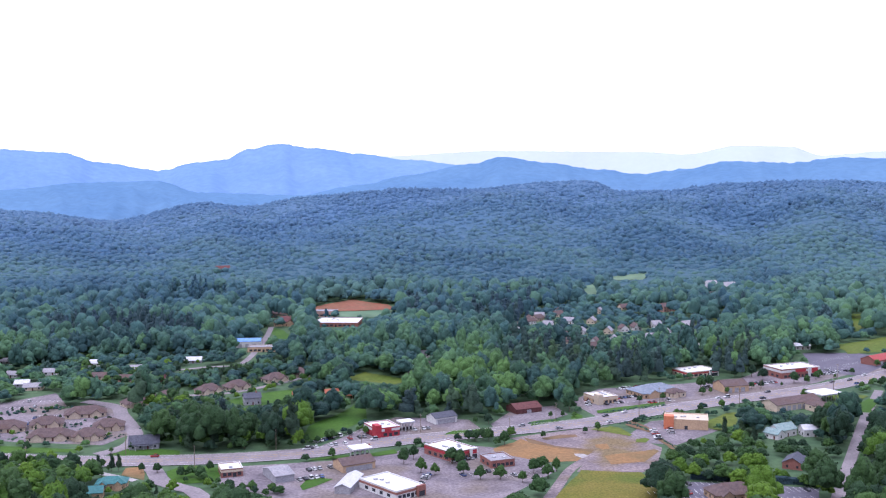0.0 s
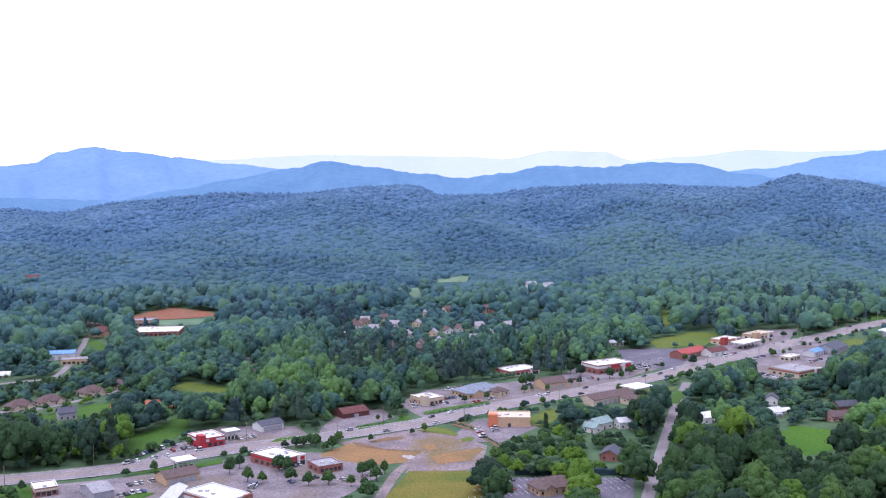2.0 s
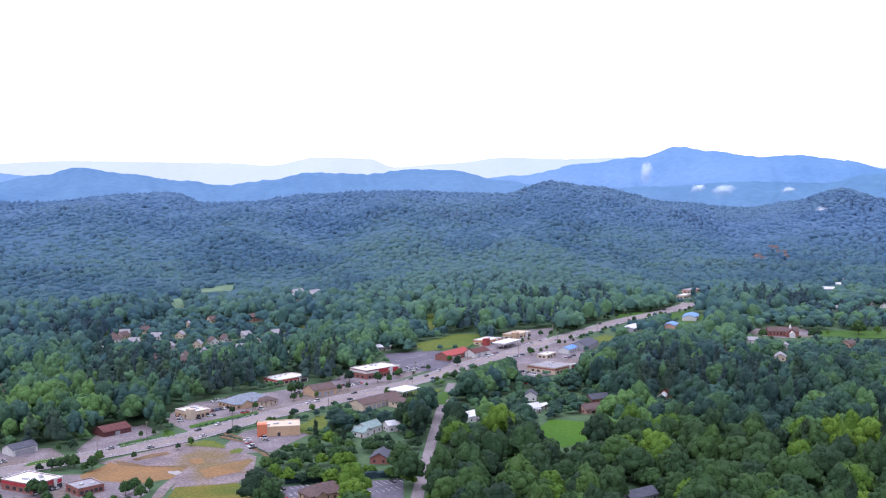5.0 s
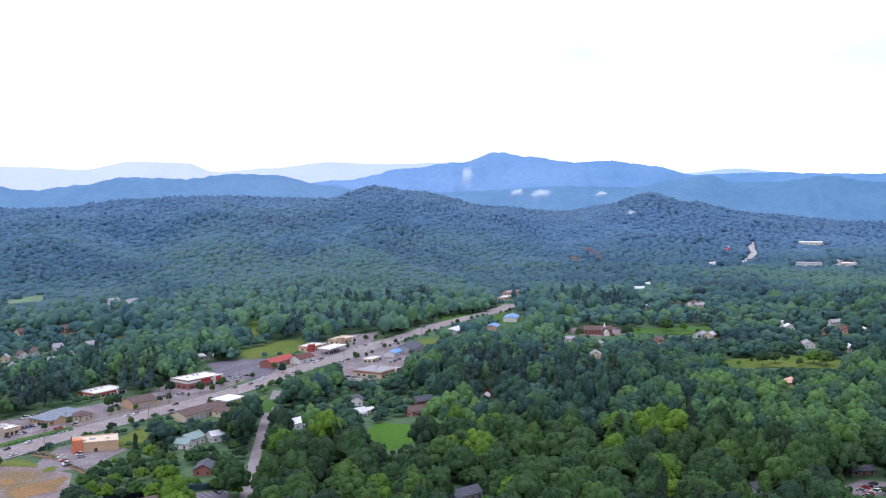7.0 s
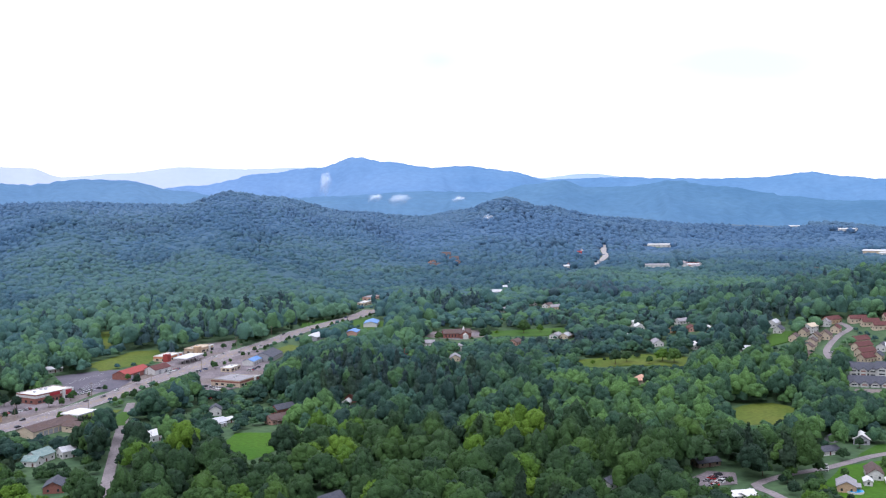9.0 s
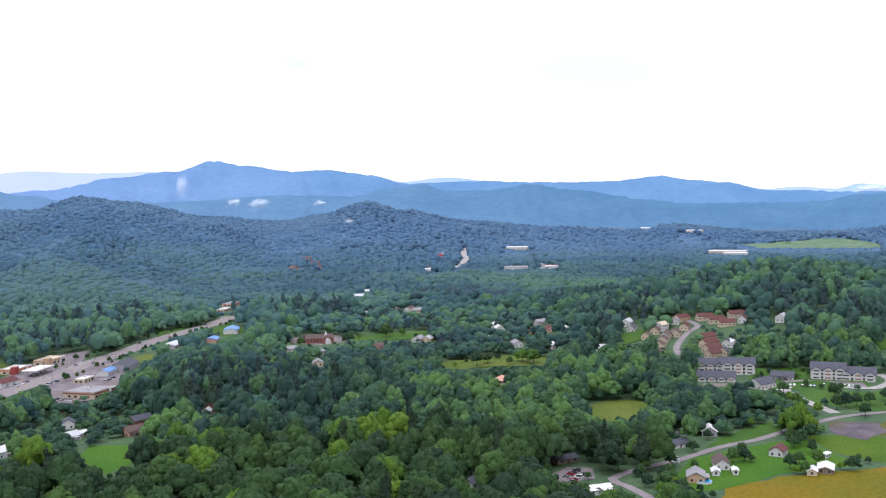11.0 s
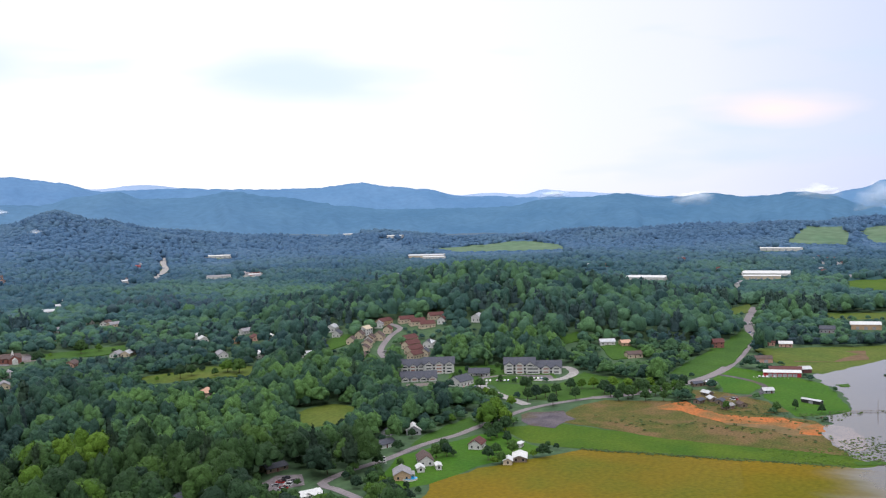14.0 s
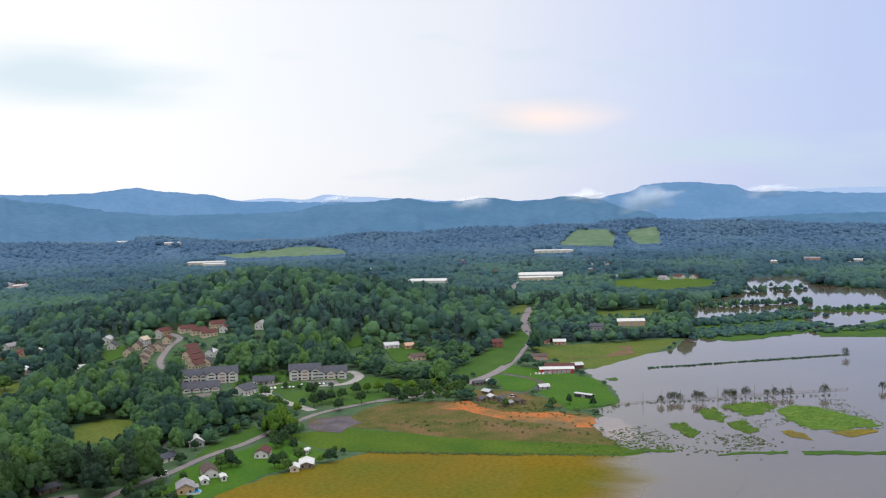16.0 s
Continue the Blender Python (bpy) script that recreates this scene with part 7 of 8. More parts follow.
def dome(seed, lobes, fine=2, side=1, under=-0.5):
    """Points and triangles of a full leafy crown of unit height and width: a rounded heart with lobes bulging out of it."""
    rnd = random.Random(seed)
    V, T = [], []
    spots = [(Vector((0, 0, 0.56)), 0.37, 0.42, fine) if lobes < 6 else (Vector((0, 0, 0.54)), 0.30, 0.35, fine)]
    for i in range(lobes):
        t, lev = i * 2.39996 + rnd.uniform(-0.35, 0.35), ((i + 0.5) / lobes) ** 0.8
        out = 0.34 * math.cos(lev * 1.35) + rnd.uniform(-0.05, 0.06)
        r = rnd.uniform(0.12, 0.19) if lobes > 12 else rnd.uniform(0.14, 0.22) if lobes > 5 else rnd.uniform(0.17, 0.26)
        spots.append((Vector((math.cos(t) * out, math.sin(t) * out, 0.36 + 0.46 * lev)), r, r * rnd.uniform(0.8, 1.05), side))
    for k, (c, r, rz, sub) in enumerate(spots):
        bm = bmesh.new()
        bmesh.ops.create_icosphere(bm, subdivisions=sub, radius=1.0)
        ph = Vector((rnd.random() * 50, k, 0))
        shown = [f for f in bm.faces if f.calc_center_median().z > under]
        for v in bm.verts:
            q = 1 + 0.45 * noise.noise(v.co * 1.7 + ph) + 0.4 * noise.noise(v.co * 4.2 + ph)
            v.co = Vector((v.co.x * r, v.co.y * r, v.co.z * rz)) * q + c
        base = len(V)
        bm.verts.index_update()
        V += [tuple(v.co) for v in bm.verts]
        T += [tuple(base + v.index for v in f.verts) for f in shown]
        bm.free()
    return np.array(V, np.float32), np.array(T, np.int32)


def scatter_leaves(v, t, seed, count, size):
    """Loose leaf clumps over a crown's lumps."""
    rnd = np.random.default_rng(seed)
    pick = rnd.integers(0, len(t), count)
    w = rnd.dirichlet((1, 1, 1), count)
    p = (v[t[pick]] * w[:, :, None]).sum(1)
    p += (p - np.array([0, 0, 0.45])) * rnd.uniform(0.0, 0.16, (count, 1))
    d = rnd.normal(size=(count, 3, 3)) * size
    d -= d.mean(1, keepdims=True)
    tri = (p[:, None] + d).reshape(-1, 3)
    return np.concatenate([v, tri]), np.concatenate([t, len(v) + np.arange(count * 3).reshape(-1, 3)])


def crown_mesh(v, t, mat):
    me = bpy.data.meshes.new("crown")
    me.from_pydata([tuple(map(float, p)) for p in v], [], [tuple(map(int, f)) for f in t])
    me.materials.append(M[mat])
    me.shade_smooth()
    return me


def trunk_mesh(seed):
    """A tapered trunk with limbs that rise into the crown."""
    rnd = random.Random(seed)
    bm = bmesh.new()

    def limb(a, b, r0, r1):
        d = (b - a)
        q = d.to_track_quat("Z", "Y").to_matrix()
        rings = []
        for p, r in ((a, r0), (b, r1)):
            rings.append([bm.verts.new(p + q @ Vector((math.cos(k * math.tau / 6) * r, math.sin(k * math.tau / 6) * r, 0))) for k in range(6)])
        for k in range(6):
            bm.faces.new((rings[0][k], rings[0][(k + 1) % 6], rings[1][(k + 1) % 6], rings[1][k]))

    limb(Vector((0, 0, -0.06)), Vector((0, 0, 0.3)), 0.030, 0.022)
    limb(Vector((0, 0, 0.3)), Vector((0.01, 0.01, 0.62)), 0.022, 0.010)
    for i in range(5):
        t = i * 1.3 + rnd.random()
        limb(Vector((0, 0, 0.24 + 0.05 * i)), Vector((math.cos(t) * 0.24, math.sin(t) * 0.24, 0.45 + 0.06 * i)), 0.012, 0.005)
    me = bpy.data.meshes.new("trunk")
    bm.to_mesh(me)
    bm.free()
    me.materials.append(M["bark"])
    return me


A0, A1 = -27, 104


def leafy(seed, count, loose, size, kind="broad"):
    return scatter_leaves(*lumps(seed, count, kind, under=-0.35 if count > 12 else -0.5), seed, loose, size)


def full(seed, lobes, fine, side, loose, size):
    return scatter_leaves(*dome(seed, lobes, fine, side), seed, loose, size)


BROAD_N = [full(100 + s, 17, 2, 1, 240, 0.026) for s in range(10)]
BROAD_A = [full(s, 10, 2, 1, 50, 0.03) for s in range(10)]
BROAD_B = [full(20 + s, 4, 2, 1, 0, 0.045) for s in range(10)]
BROAD_C = [dome(40 + s, 0, 1) for s in range(24)]
SHRUB = [lumps(80 + s, 1, flat=0.8, under=-0.1) for s in range(16)]
PINE_N = [leafy(150 + s, 9, 220, 0.04, "pine") for s in range(5)]
PINE_A = [leafy(60 + s, 5, 24, 0.06, "pine") for s in range(6)]

TREES = {}
for kind_, mat_, label_ in (("dark", "leaf_dark", "tall broad tree with dense dark green leaves"), ("mid", "leaf_mid", "broad leafy green tree with a rounded crown"), ("bright", "leaf_bright", "bright yellow-green leafy tree"), ("pine", "leaf_pine", "tall dark green pine with tiered boughs"), ("airy", "leaf_olive", "thin olive-grey tree with open branches standing in water")):
    TREES[kind_] = []
    for s_ in range(5 if kind_ != "pine" else 3):
        if kind_ == "pine":
            v_, t_ = lumps(300 + s_, 9, "pine", 0)
            v_, t_ = scatter_leaves(v_, t_, s_, 400, 0.036)
        elif kind_ == "airy":
            v_, t_ = dome(400 + s_, 12, 2, 2, -0.9)
            n_ = len(t_)
            v_, t_ = scatter_leaves(v_, t_, s_ + 30, 520, 0.035)
            t_ = t_[n_:]
        else:
            v_, t_ = dome(200 + s_ * 7 + len(kind_), 18, 2, 1, -0.6)
            v_, t_ = scatter_leaves(v_, t_, s_ + 9, 260, 0.028)
        ob = thing("tree", pose(0, 0, -80 - s_), label_, "tree")
        for n_, me_ in (("trunk", trunk_mesh(s_)), ("crown", crown_mesh(v_, t_, mat_))):
            c_ = new(n_, me_)
            c_.parent = ob
        TREES[kind_].append([ob, False])
rnd_t = random.Random(12)


def tree(x, y, h, w, kind, sink=0.0):
    slot = rnd_t.choice(TREES[kind])
    m = pose(x, y, ground(x, y) - sink, rnd_t.uniform(-2, 2), rnd_t.uniform(-2, 2), rnd_t.uniform(0, 360)) @ Matrix.Diagonal((w, w * rnd_t.uniform(0.88, 1.1), h, 1))
    if not slot[1]:
        slot[1] = True
        slot[0].matrix_world = m
        return slot[0]
    ob = copy_thing(slot[0], m)
    ob.matrix_basis = m
    return ob


xa_, ya_ = stand(425, 600, A0, A1, 14.6)      # tall trees
xb_, yb_ = stand(425, 600, A0, A1, 14.0)      # lower ones between them
n_ = len(xa_)
x_, y_ = np.concatenate([xa_, xb_]), np.concatenate([ya_, yb_])
g_ = np.array([noise.noise(Vector((float(a) / 90, float(b) / 90, 2))) for a, b in zip(x_, y_)])
h_ = np.where(np.arange(len(x_)) < n_, rng.uniform(15, 26, len(x_)) * (1 + 0.35 * g_), rng.uniform(6, 13, len(x_)))
h_ = sight_height(x_, y_, lowered(x_, y_, h_))
keep_ = h_ > 3.5
tall_ = (np.arange(len(x_)) < n_)[keep_]
x_, y_, h_, g_ = x_[keep_], y_[keep_], h_[keep_], g_[keep_]
fresh_ = np.array([noise.noise(Vector((float(u) / 48, float(v) / 48, 21))) for u, v in zip(x_, y_)])
k_ = 0.5 * g_ + rng.uniform(-0.6, 0.6, len(x_))
kinds_ = np.where((k_ > 0.6) & (h_ > 10), 3, np.where(rng.random(len(x_)) - 0.7 * fresh_ < 0.03, 2, np.where(k_ > -0.05, 0, 1)))
leaf_ = rng.random(len(x_))
kinds_ = np.where(stand_kind(x_, y_, "pine") & (leaf_ < 0.8) & (h_ > 8), 3, np.where(stand_kind(x_, y_, "fresh") & (leaf_ < 0.45), 2, np.where(stand_kind(x_, y_, "dark") & (kinds_ != 1), 0, kinds_)))
w_ = np.minimum(np.where(tall_, rng.uniform(14, 24, len(x_)), rng.uniform(8, 14, len(x_))), h_ * 1.05) * np.where(kinds_ == 3, 0.55, 1)
h_ = h_ * np.where(kinds_ == 3, 1.12, 1)
order_ = np.argsort(np.hypot(x_, y_))
near_ = np.zeros(len(x_), bool)
near_[order_[:100]] = True
for i_ in np.where(near_)[0]:
    tree(float(x_[i_]), float(y_[i_]), float(h_[i_]), float(w_[i_]), ("dark", "mid", "bright", "pine")[kinds_[i_]])
tone_ = np.clip(0.5 + 0.3 * fresh_ + rng.uniform(-0.42, 0.42, len(x_)), 0, 1)
for k_, (mat_, crowns_, label_) in enumerate((("stand_dark", BROAD_N, "dense dark green trees near the town"), ("stand_mid", BROAD_N, "leafy green trees near the town"), ("stand_bright", BROAD_N, "bright green trees near the town"), ("stand_pine", PINE_N, "dark pines near the town"))):
    t_ = ~near_ & (kinds_ == k_)
    forest("trees", mat_, label_, crowns_, x_[t_], y_[t_], h_[t_], w_[t_], tone=tone_[t_])

# single trees: by the shops, on lawns, standing in the flood
for kind_, h0_, places_ in (
    ("dark", 8, ((-21.6, 534.7), (-16.8, 543.4), (13.1, 580.8), (17.6, 580.7), (21.9, 584.6), (33.4, 571.6), (25.0, 580.4), (3.7, 535.3), (8.0, 531.1))),
    ("mid", 7, ((-12.3, 518.4), (-5.1, 514.5), (9.2, 514.2), (17.5, 505.9), (27.3, 505.5), (38.1, 500.4), (45.1, 516.6), (51.3, 507.6), (56.9, 519.8), (49.8, 520.5))),
    ("dark", 9, ((79.9, 654.2), (180.8, 722.7), (187.4, 725.2), (233.2, 750.3), (252.4, 739.8), (216.3, 763.9), (222.5, 766.3), (229.1, 764.4), (335.9, 778.8), (510.1, 969.1))),
    ("dark", 18, ((217.7, 578.4), (224.3, 589.1), (217.1, 587.2))),
    ("pine", 10, ((161.1, 588.0), (169.0, 581.6), (-177.2, 522.7), (-171.7, 524.4), (-168.5, 525.4), (172.2, 567.7))),
    ("bright", 9, ((159.4, 515.3), (161.0, 525.2))),
    ("airy", 7.5, ((725.2, 16.7), (733.8, 11.1), (734.6, 4.0), (735.9, -7.3), (736.4, -11.5), (744.2, -27.6), (744.8, -32.3), (751.9, -41.8), (757.7, -56.9), (758.4, -62.4), (758.9, -67.5), (761.6, -72.7), (768.5, -97.2), (792.2, -139.7), (736.9, 8.0), (748.0, -34.0), (947.3, -134.8))),
    ("mid", 8, ((704.3, 91.0), (718.2, 80.4), (711.9, 62.9), (703.1, 123.8), (562.0, 227.3), (536.3, 223.9), (540.1, 215.0), (523.4, 223.3), (518.5, 213.1), (600.6, 262.3), (600.4, 252.4), (625.3, 256.8))),
    ("bright", 16, ((612.4, 255.5), (595.2, 254.1), (603.2, 245.8))),
    ("dark", 10, ((685.1, 261.6), (694.9, 258.7), (676.1, 239.0), (700.8, 230.3), (715.6, 195.8), (711.0, 181.7), (718.0, 170.7), (732.4, 163.3), (752.8, 165.7), (720.0, 210.1))),
):
    for p_ in places_:
        k_ = h0_ * rnd_t.uniform(0.85, 1.2)
        tree(*p_, k_, k_ * rnd_t.uniform(0.75, 0.95) * (0.5 if kind_ == "pine" else 1), kind_)


for p_ in ((745.8, 347.2), (758.3, 349.5), (746.1, 337.1), (785.9, 347.8), (797.2, 342.4), (804.8, 335.3), (787.7, 323.2), (776.5, 328.6), (775.6, 350.8), (749.1, 309.8), (749.6, 298.1), (750.7, 284.2)):
    tree(*p_, rnd_t.uniform(4, 8), rnd_t.uniform(4, 7), rnd_t.choice(("dark", "mid")))

def open_spot(x, y):
    """Whether a place is free of buildings and roads."""
    return all(math.hypot(x - p[0], y - p[1]) > p[2] * 1.05 for p in CLEAR) and all(math.hypot(x - q[0], y - q[1]) > w / 2 + 2.5 for line, w in ROADS for q in line)


# garden trees round the country houses
yard_ = ((450, 297), (574, 356), (649, 304), (674, 255), (597, 249), (523, 243), (458, 244))
xs_, ys_ = [p[0] for p in yard_], [p[1] for p in yard_]
left_ = 34
while left_:
    p_ = (rnd_t.uniform(min(xs_), max(xs_)), rnd_t.uniform(min(ys_), max(ys_)))
    if inside(np.array([p_[0]]), np.array([p_[1]]), list(yard_))[0]:
        left_ -= 1
        if open_spot(*p_):
            k_ = rnd_t.uniform(4, 10)
            tree(*p_, k_, k_ * rnd_t.uniform(0.8, 1.05), rnd_t.choice(("dark", "mid", "mid", "bright")))

# trees that break up the clearings
for p_ in ((681.6, 589.7), (687.8, 570.0), (709.1, 575.9), (709.9, 549.0), (659.7, 583.8), (709.3, 536.4), (672.0, 569.6), (693.5, 550.0), (755.6, 764.8), (773.4, 758.5), (771.6, 737.2), (732.2, 781.6), (658.3, 787.5), (659.5, 776.0), (686.3, 768.8), (699.3, 762.5)):
    k_ = rnd_t.choice((3.5, 5, 8, 12, 14)) * rnd_t.uniform(0.85, 1.15)
    tree(*p_, k_, k_ * rnd_t.uniform(0.9, 1.2), rnd_t.choice(("dark", "mid", "bright")))

# thickets between lane, farm and apartments
for p_ in ((750.2, 217.2), (732.4, 205.4), (722.8, 194.2), (736.8, 189.6), (735.0, 180.6), (740.9, 173.7), (754.2, 170.6), (767.5, 167.3), (757.7, 190.7), (763.8, 182.7), (743.7, 195.7), (753.4, 206.2), (626.9, 269.4), (636.7, 267.4), (605.0, 258.0), (614.7, 256.0),
           (718.8, 313.9), (687.0, 295.4), (669.4, 294.5), (677.6, 286.0), (703.4, 254.8), (713.9, 249.8), (724.7, 278.7), (732.7, 245.1), (743.2, 239.6), (576.9, 240.2), (567.8, 240.8), (590.3, 240.0), (708.3, 200.6), (728.8, 217.3), (745.8, 231.4)):
    k_ = rnd_t.uniform(8, 13)
    tree(*p_, k_, k_ * rnd_t.uniform(0.85, 1.1), rnd_t.choice(("dark", "mid", "mid", "bright")))

# thickets and garden trees round the homes, the junction and the estate
def clear_of_roads(x, y):
    """Which places are off every road and building."""
    q, ok = np.stack([x, y], -1), np.ones(len(x), bool)
    for line, w in ROADS:
        a = np.array([p[:2] for p in line], float)
        if np.min(np.hypot(a[:, 0] - x.mean(), a[:, 1] - y.mean())) > 220:
            continue
        d = a[1:] - a[:-1]
        t = np.clip(((q[:, None] - a[None, :-1]) * d[None]).sum(-1) / np.maximum((d * d).sum(-1), 1e-6)[None], 0, 1)
        ok &= np.linalg.norm(a[None, :-1] + t[..., None] * d[None] - q[:, None], axis=-1).min(1) > w / 2 + 2
    for p in CLEAR:
        ok &= np.hypot(x - p[0], y - p[1]) > p[2] * 0.95
    return ok


def thicket(poly, gap, h0, h1, share, label):
    """Trees of mixed height over a plot; share: dark, middle and bright leafy trees and pines."""
    xs, ys = np.array([p[0] for p in poly]), np.array([p[1] for p in poly])
    gx, gy = np.meshgrid(np.arange(xs.min(), xs.max(), gap), np.arange(ys.min(), ys.max(), gap))
    gx = (gx + rng.uniform(-0.5, 0.5, gx.shape) * gap).ravel()
    gy = (gy + rng.uniform(-0.5, 0.5, gy.shape) * gap).ravel()
    ok = inside(gx, gy, list(poly)) & clear_of_roads(gx, gy)
    gx, gy = gx[ok], gy[ok]
    h = rng.uniform(h0, h1, len(gx))
    kind = np.searchsorted(np.cumsum(share), rng.random(len(gx)) * sum(share))
    for k, (mat, crowns, wide) in enumerate((("stand_dark", BROAD_A, 1.0), ("stand_mid", BROAD_A, 1.05), ("stand_bright", BROAD_A, 1.0), ("stand_pine", PINE_A, 0.52))):
        t = kind == k
        if t.any():
            forest("thicket", mat, label, crowns, gx[t], gy[t], h[t], h[t] * wide * rng.uniform(0.8, 1.15, t.sum()), tone=rng.random(t.sum()))


thicket(((-226, 562), (-192, 543), (-172, 508), (-172, 462), (-244, 462)), 8.0, 6, 12, (2, 5, 4, 0), "leafy green trees beside a road junction")
thicket(((-134, 520), (-122, 514), (-114, 500), (-100, 470), (-152, 474)), 6.5, 3, 7, (3, 4, 1, 1), "bushes and young trees beside a side street")
thicket(((-196, 645), (-161, 576), (-128, 560), (-88, 570), (-84, 605), (-98, 680), (-134, 640), (-190, 700)), 8.5, 4, 12, (3, 5, 2, 2), "undergrowth and trees between highway and homes")
thicket(((-197, 728), (-162, 766), (-117, 828), (-121, 842), (-166, 784), (-204, 740)), 6.5, 7, 11, (3, 0, 0, 6), "row of dark pines behind brown-roofed homes")
thicket(((-204, 704), (-150, 690), (-100, 735), (-92, 782), (-120, 796), (-192, 728)), 9.5, 3, 6.5, (3, 4, 2, 0), "garden trees between brown-roofed homes")
thicket(((-340, 830), (-228, 716), (-200, 738), (-172, 795), (-262, 920)), 11.5, 4, 8.5, (4, 4, 1, 2), "trees round small houses")
thicket(((-112, 668), (-58, 674), (-60, 702), (-106, 702)), 8.0, 4, 7.5, (3, 3, 1, 1), "trees in front of orange-roofed houses")
thicket(((-84, 570), (-80, 576), (-47, 620), (-44, 612)), 4.0, 1.6, 3.2, (2, 4, 2, 0), "bushes on a green bank above a car park")
thicket(((-104, 494), (-72, 490), (-74, 476), (-104, 476)), 6.5, 3.5, 6.5, (3, 4, 0, 0), "young trees beside a worn yard")
thicket(((-300, 664), (-222, 676), (-200, 640), (-194, 584), (-270, 598)), 15.0, 2, 4.5, (3, 3, 1, 1), "young trees between apartment blocks")

# young trees along the highway
for k_ in range(4, len(hw) - 2):
    for side_ in (-1, 1):
        if rnd_t.random() < 0.42:
            d_ = hw[k_ + 1] - hw[k_]
            n_ = np.array([d_[1], -d_[0]]) / np.hypot(*d_) * side_
            p_ = hw[k_] + n_ * rnd_t.uniform(15, 24)
            if min(math.hypot(p_[0] - c[0], p_[1] - c[1]) - c[2] for c in CLEAR) > -2:
                t_ = rnd_t.uniform(3.5, 7)
                tree(float(p_[0]), float(p_[1]), t_, t_ * rnd_t.uniform(0.7, 0.95), rnd_t.choice(("dark", "mid", "mid")))


# ---- hedges and reeds ----
def hedge(a, b, n, h, w, label, wander=2.0, name="hedge", mat="wood_1"):
    """A row of low shrubs."""
    t = np.linspace(0, 1, n)
    x = a[0] + (b[0] - a[0]) * t + rng.normal(0, wander, n)
    y = a[1] + (b[1] - a[1]) * t + rng.normal(0, wander, n)
    forest(name, mat, label, SHRUB if mat == "tuft" else BROAD_B, x, y, rng.uniform(0.6, 1.2, n) * h, rng.uniform(0.7, 1.3, n) * w, -0.15 * h)


hedge((873.4, 30.9), (959.1, -137.7), 170, 1.4, 3.2, "line of low bushes standing in flood water", 0.9)
hedge((1068.6, 2.5), (1155.3, -129.5), 420, 5, 8, "green willow scrub on a drowned dyke", 12, mat="wood_2")
hedge((1161.5, -5.7), (1244.7, -126.4), 260, 7, 8, "low trees along a drowned dyke", 10, mat="wood_2")
hedge((1322.7, -12.4), (1388.4, -146.8), 70, 9, 7, "trees standing in far flood water", 9)
hedge((1518.7, -67.8), (1569.2, -156.8), 40, 9, 7, "trees standing in far flood water", 12)
hedge((1107.2, -124.6), (1187.5, -281.5), 160, 4, 7, "scrub on a grassy bank in the flood", 10)
hedge((1287.0, -104.6), (1336.8, -315.3), 60, 8, 7, "trees along a far drowned bank", 4)
hedge((603.0, 35.7), (592.0, -28.6), 60, 1.0, 2.4, "tufts of drowned weeds", 5, mat="tuft")
hedge((639.9, 38.3), (608.3, 12.9), 60, 1.0, 2.2, "tufts of drowned weeds", 9, mat="tuft")
hedge((645.6, 3.7), (603.1, -54.0), 60, 0.9, 2.2, "tufts of drowned weeds", 12, mat="tuft")
hedge((726.7, 28.5), (770.8, -105.2), 90, 1.2, 2.4, "reeds along a drowned fence", 2, mat="tuft")
hedge((565.4, 182.2), (578.0, 37.2), 420, 0.8, 2.4, "weedy strip between two fields", 1.6, mat="tuft")
hedge((649.3, 189.3), (642.8, 52.7), 70, 1.6, 3.4, "scrub on a rough meadow", 9, mat="tuft")
hedge((104.2, 651.9), (144.2, 673.5), 30, 1.3, 1.7, "row of clipped shrubs before a car park", 0.5)
hedge((107.3, 622.2), (138.1, 637.2), 24, 1.2, 1.6, "row of clipped shrubs beside a store", 0.5)
hedge((110.5, 622.0), (121.5, 603.5), 26, 1.1, 1.6, "clipped shrubs in a planting bed beside a store", 0.8)
hedge((122.0, 589.0), (127.5, 562.0), 24, 1.0, 1.5, "clipped shrubs along a parking lot", 0.6)
hedge((101.0, 650.6), (145.0, 669.0), 34, 1.1, 1.5, "row of low shrubs along the highway", 0.6)
hedge((51.3, 621.2), (70.4, 631.6), 20, 1.0, 1.5, "low shrubs on a verge", 0.6)
hedge((-262.4, 618.0), (-197.3, 628.8), 60, 1.4, 1.9, "shrubs between brown-roofed homes", 8)
hedge((-255.7, 593.9), (-189.2, 596.9), 60, 1.2, 1.8, "shrubs along an estate lawn", 4)
hedge((-204.9, 677.9), (-112.0, 761.3), 70, 1.5, 2.0, "shrubs along a row of homes", 4)
hedge((-285.9, 656.9), (-245.9, 677.3), 40, 2.0, 2.6, "bushes beside a parking lot", 3)



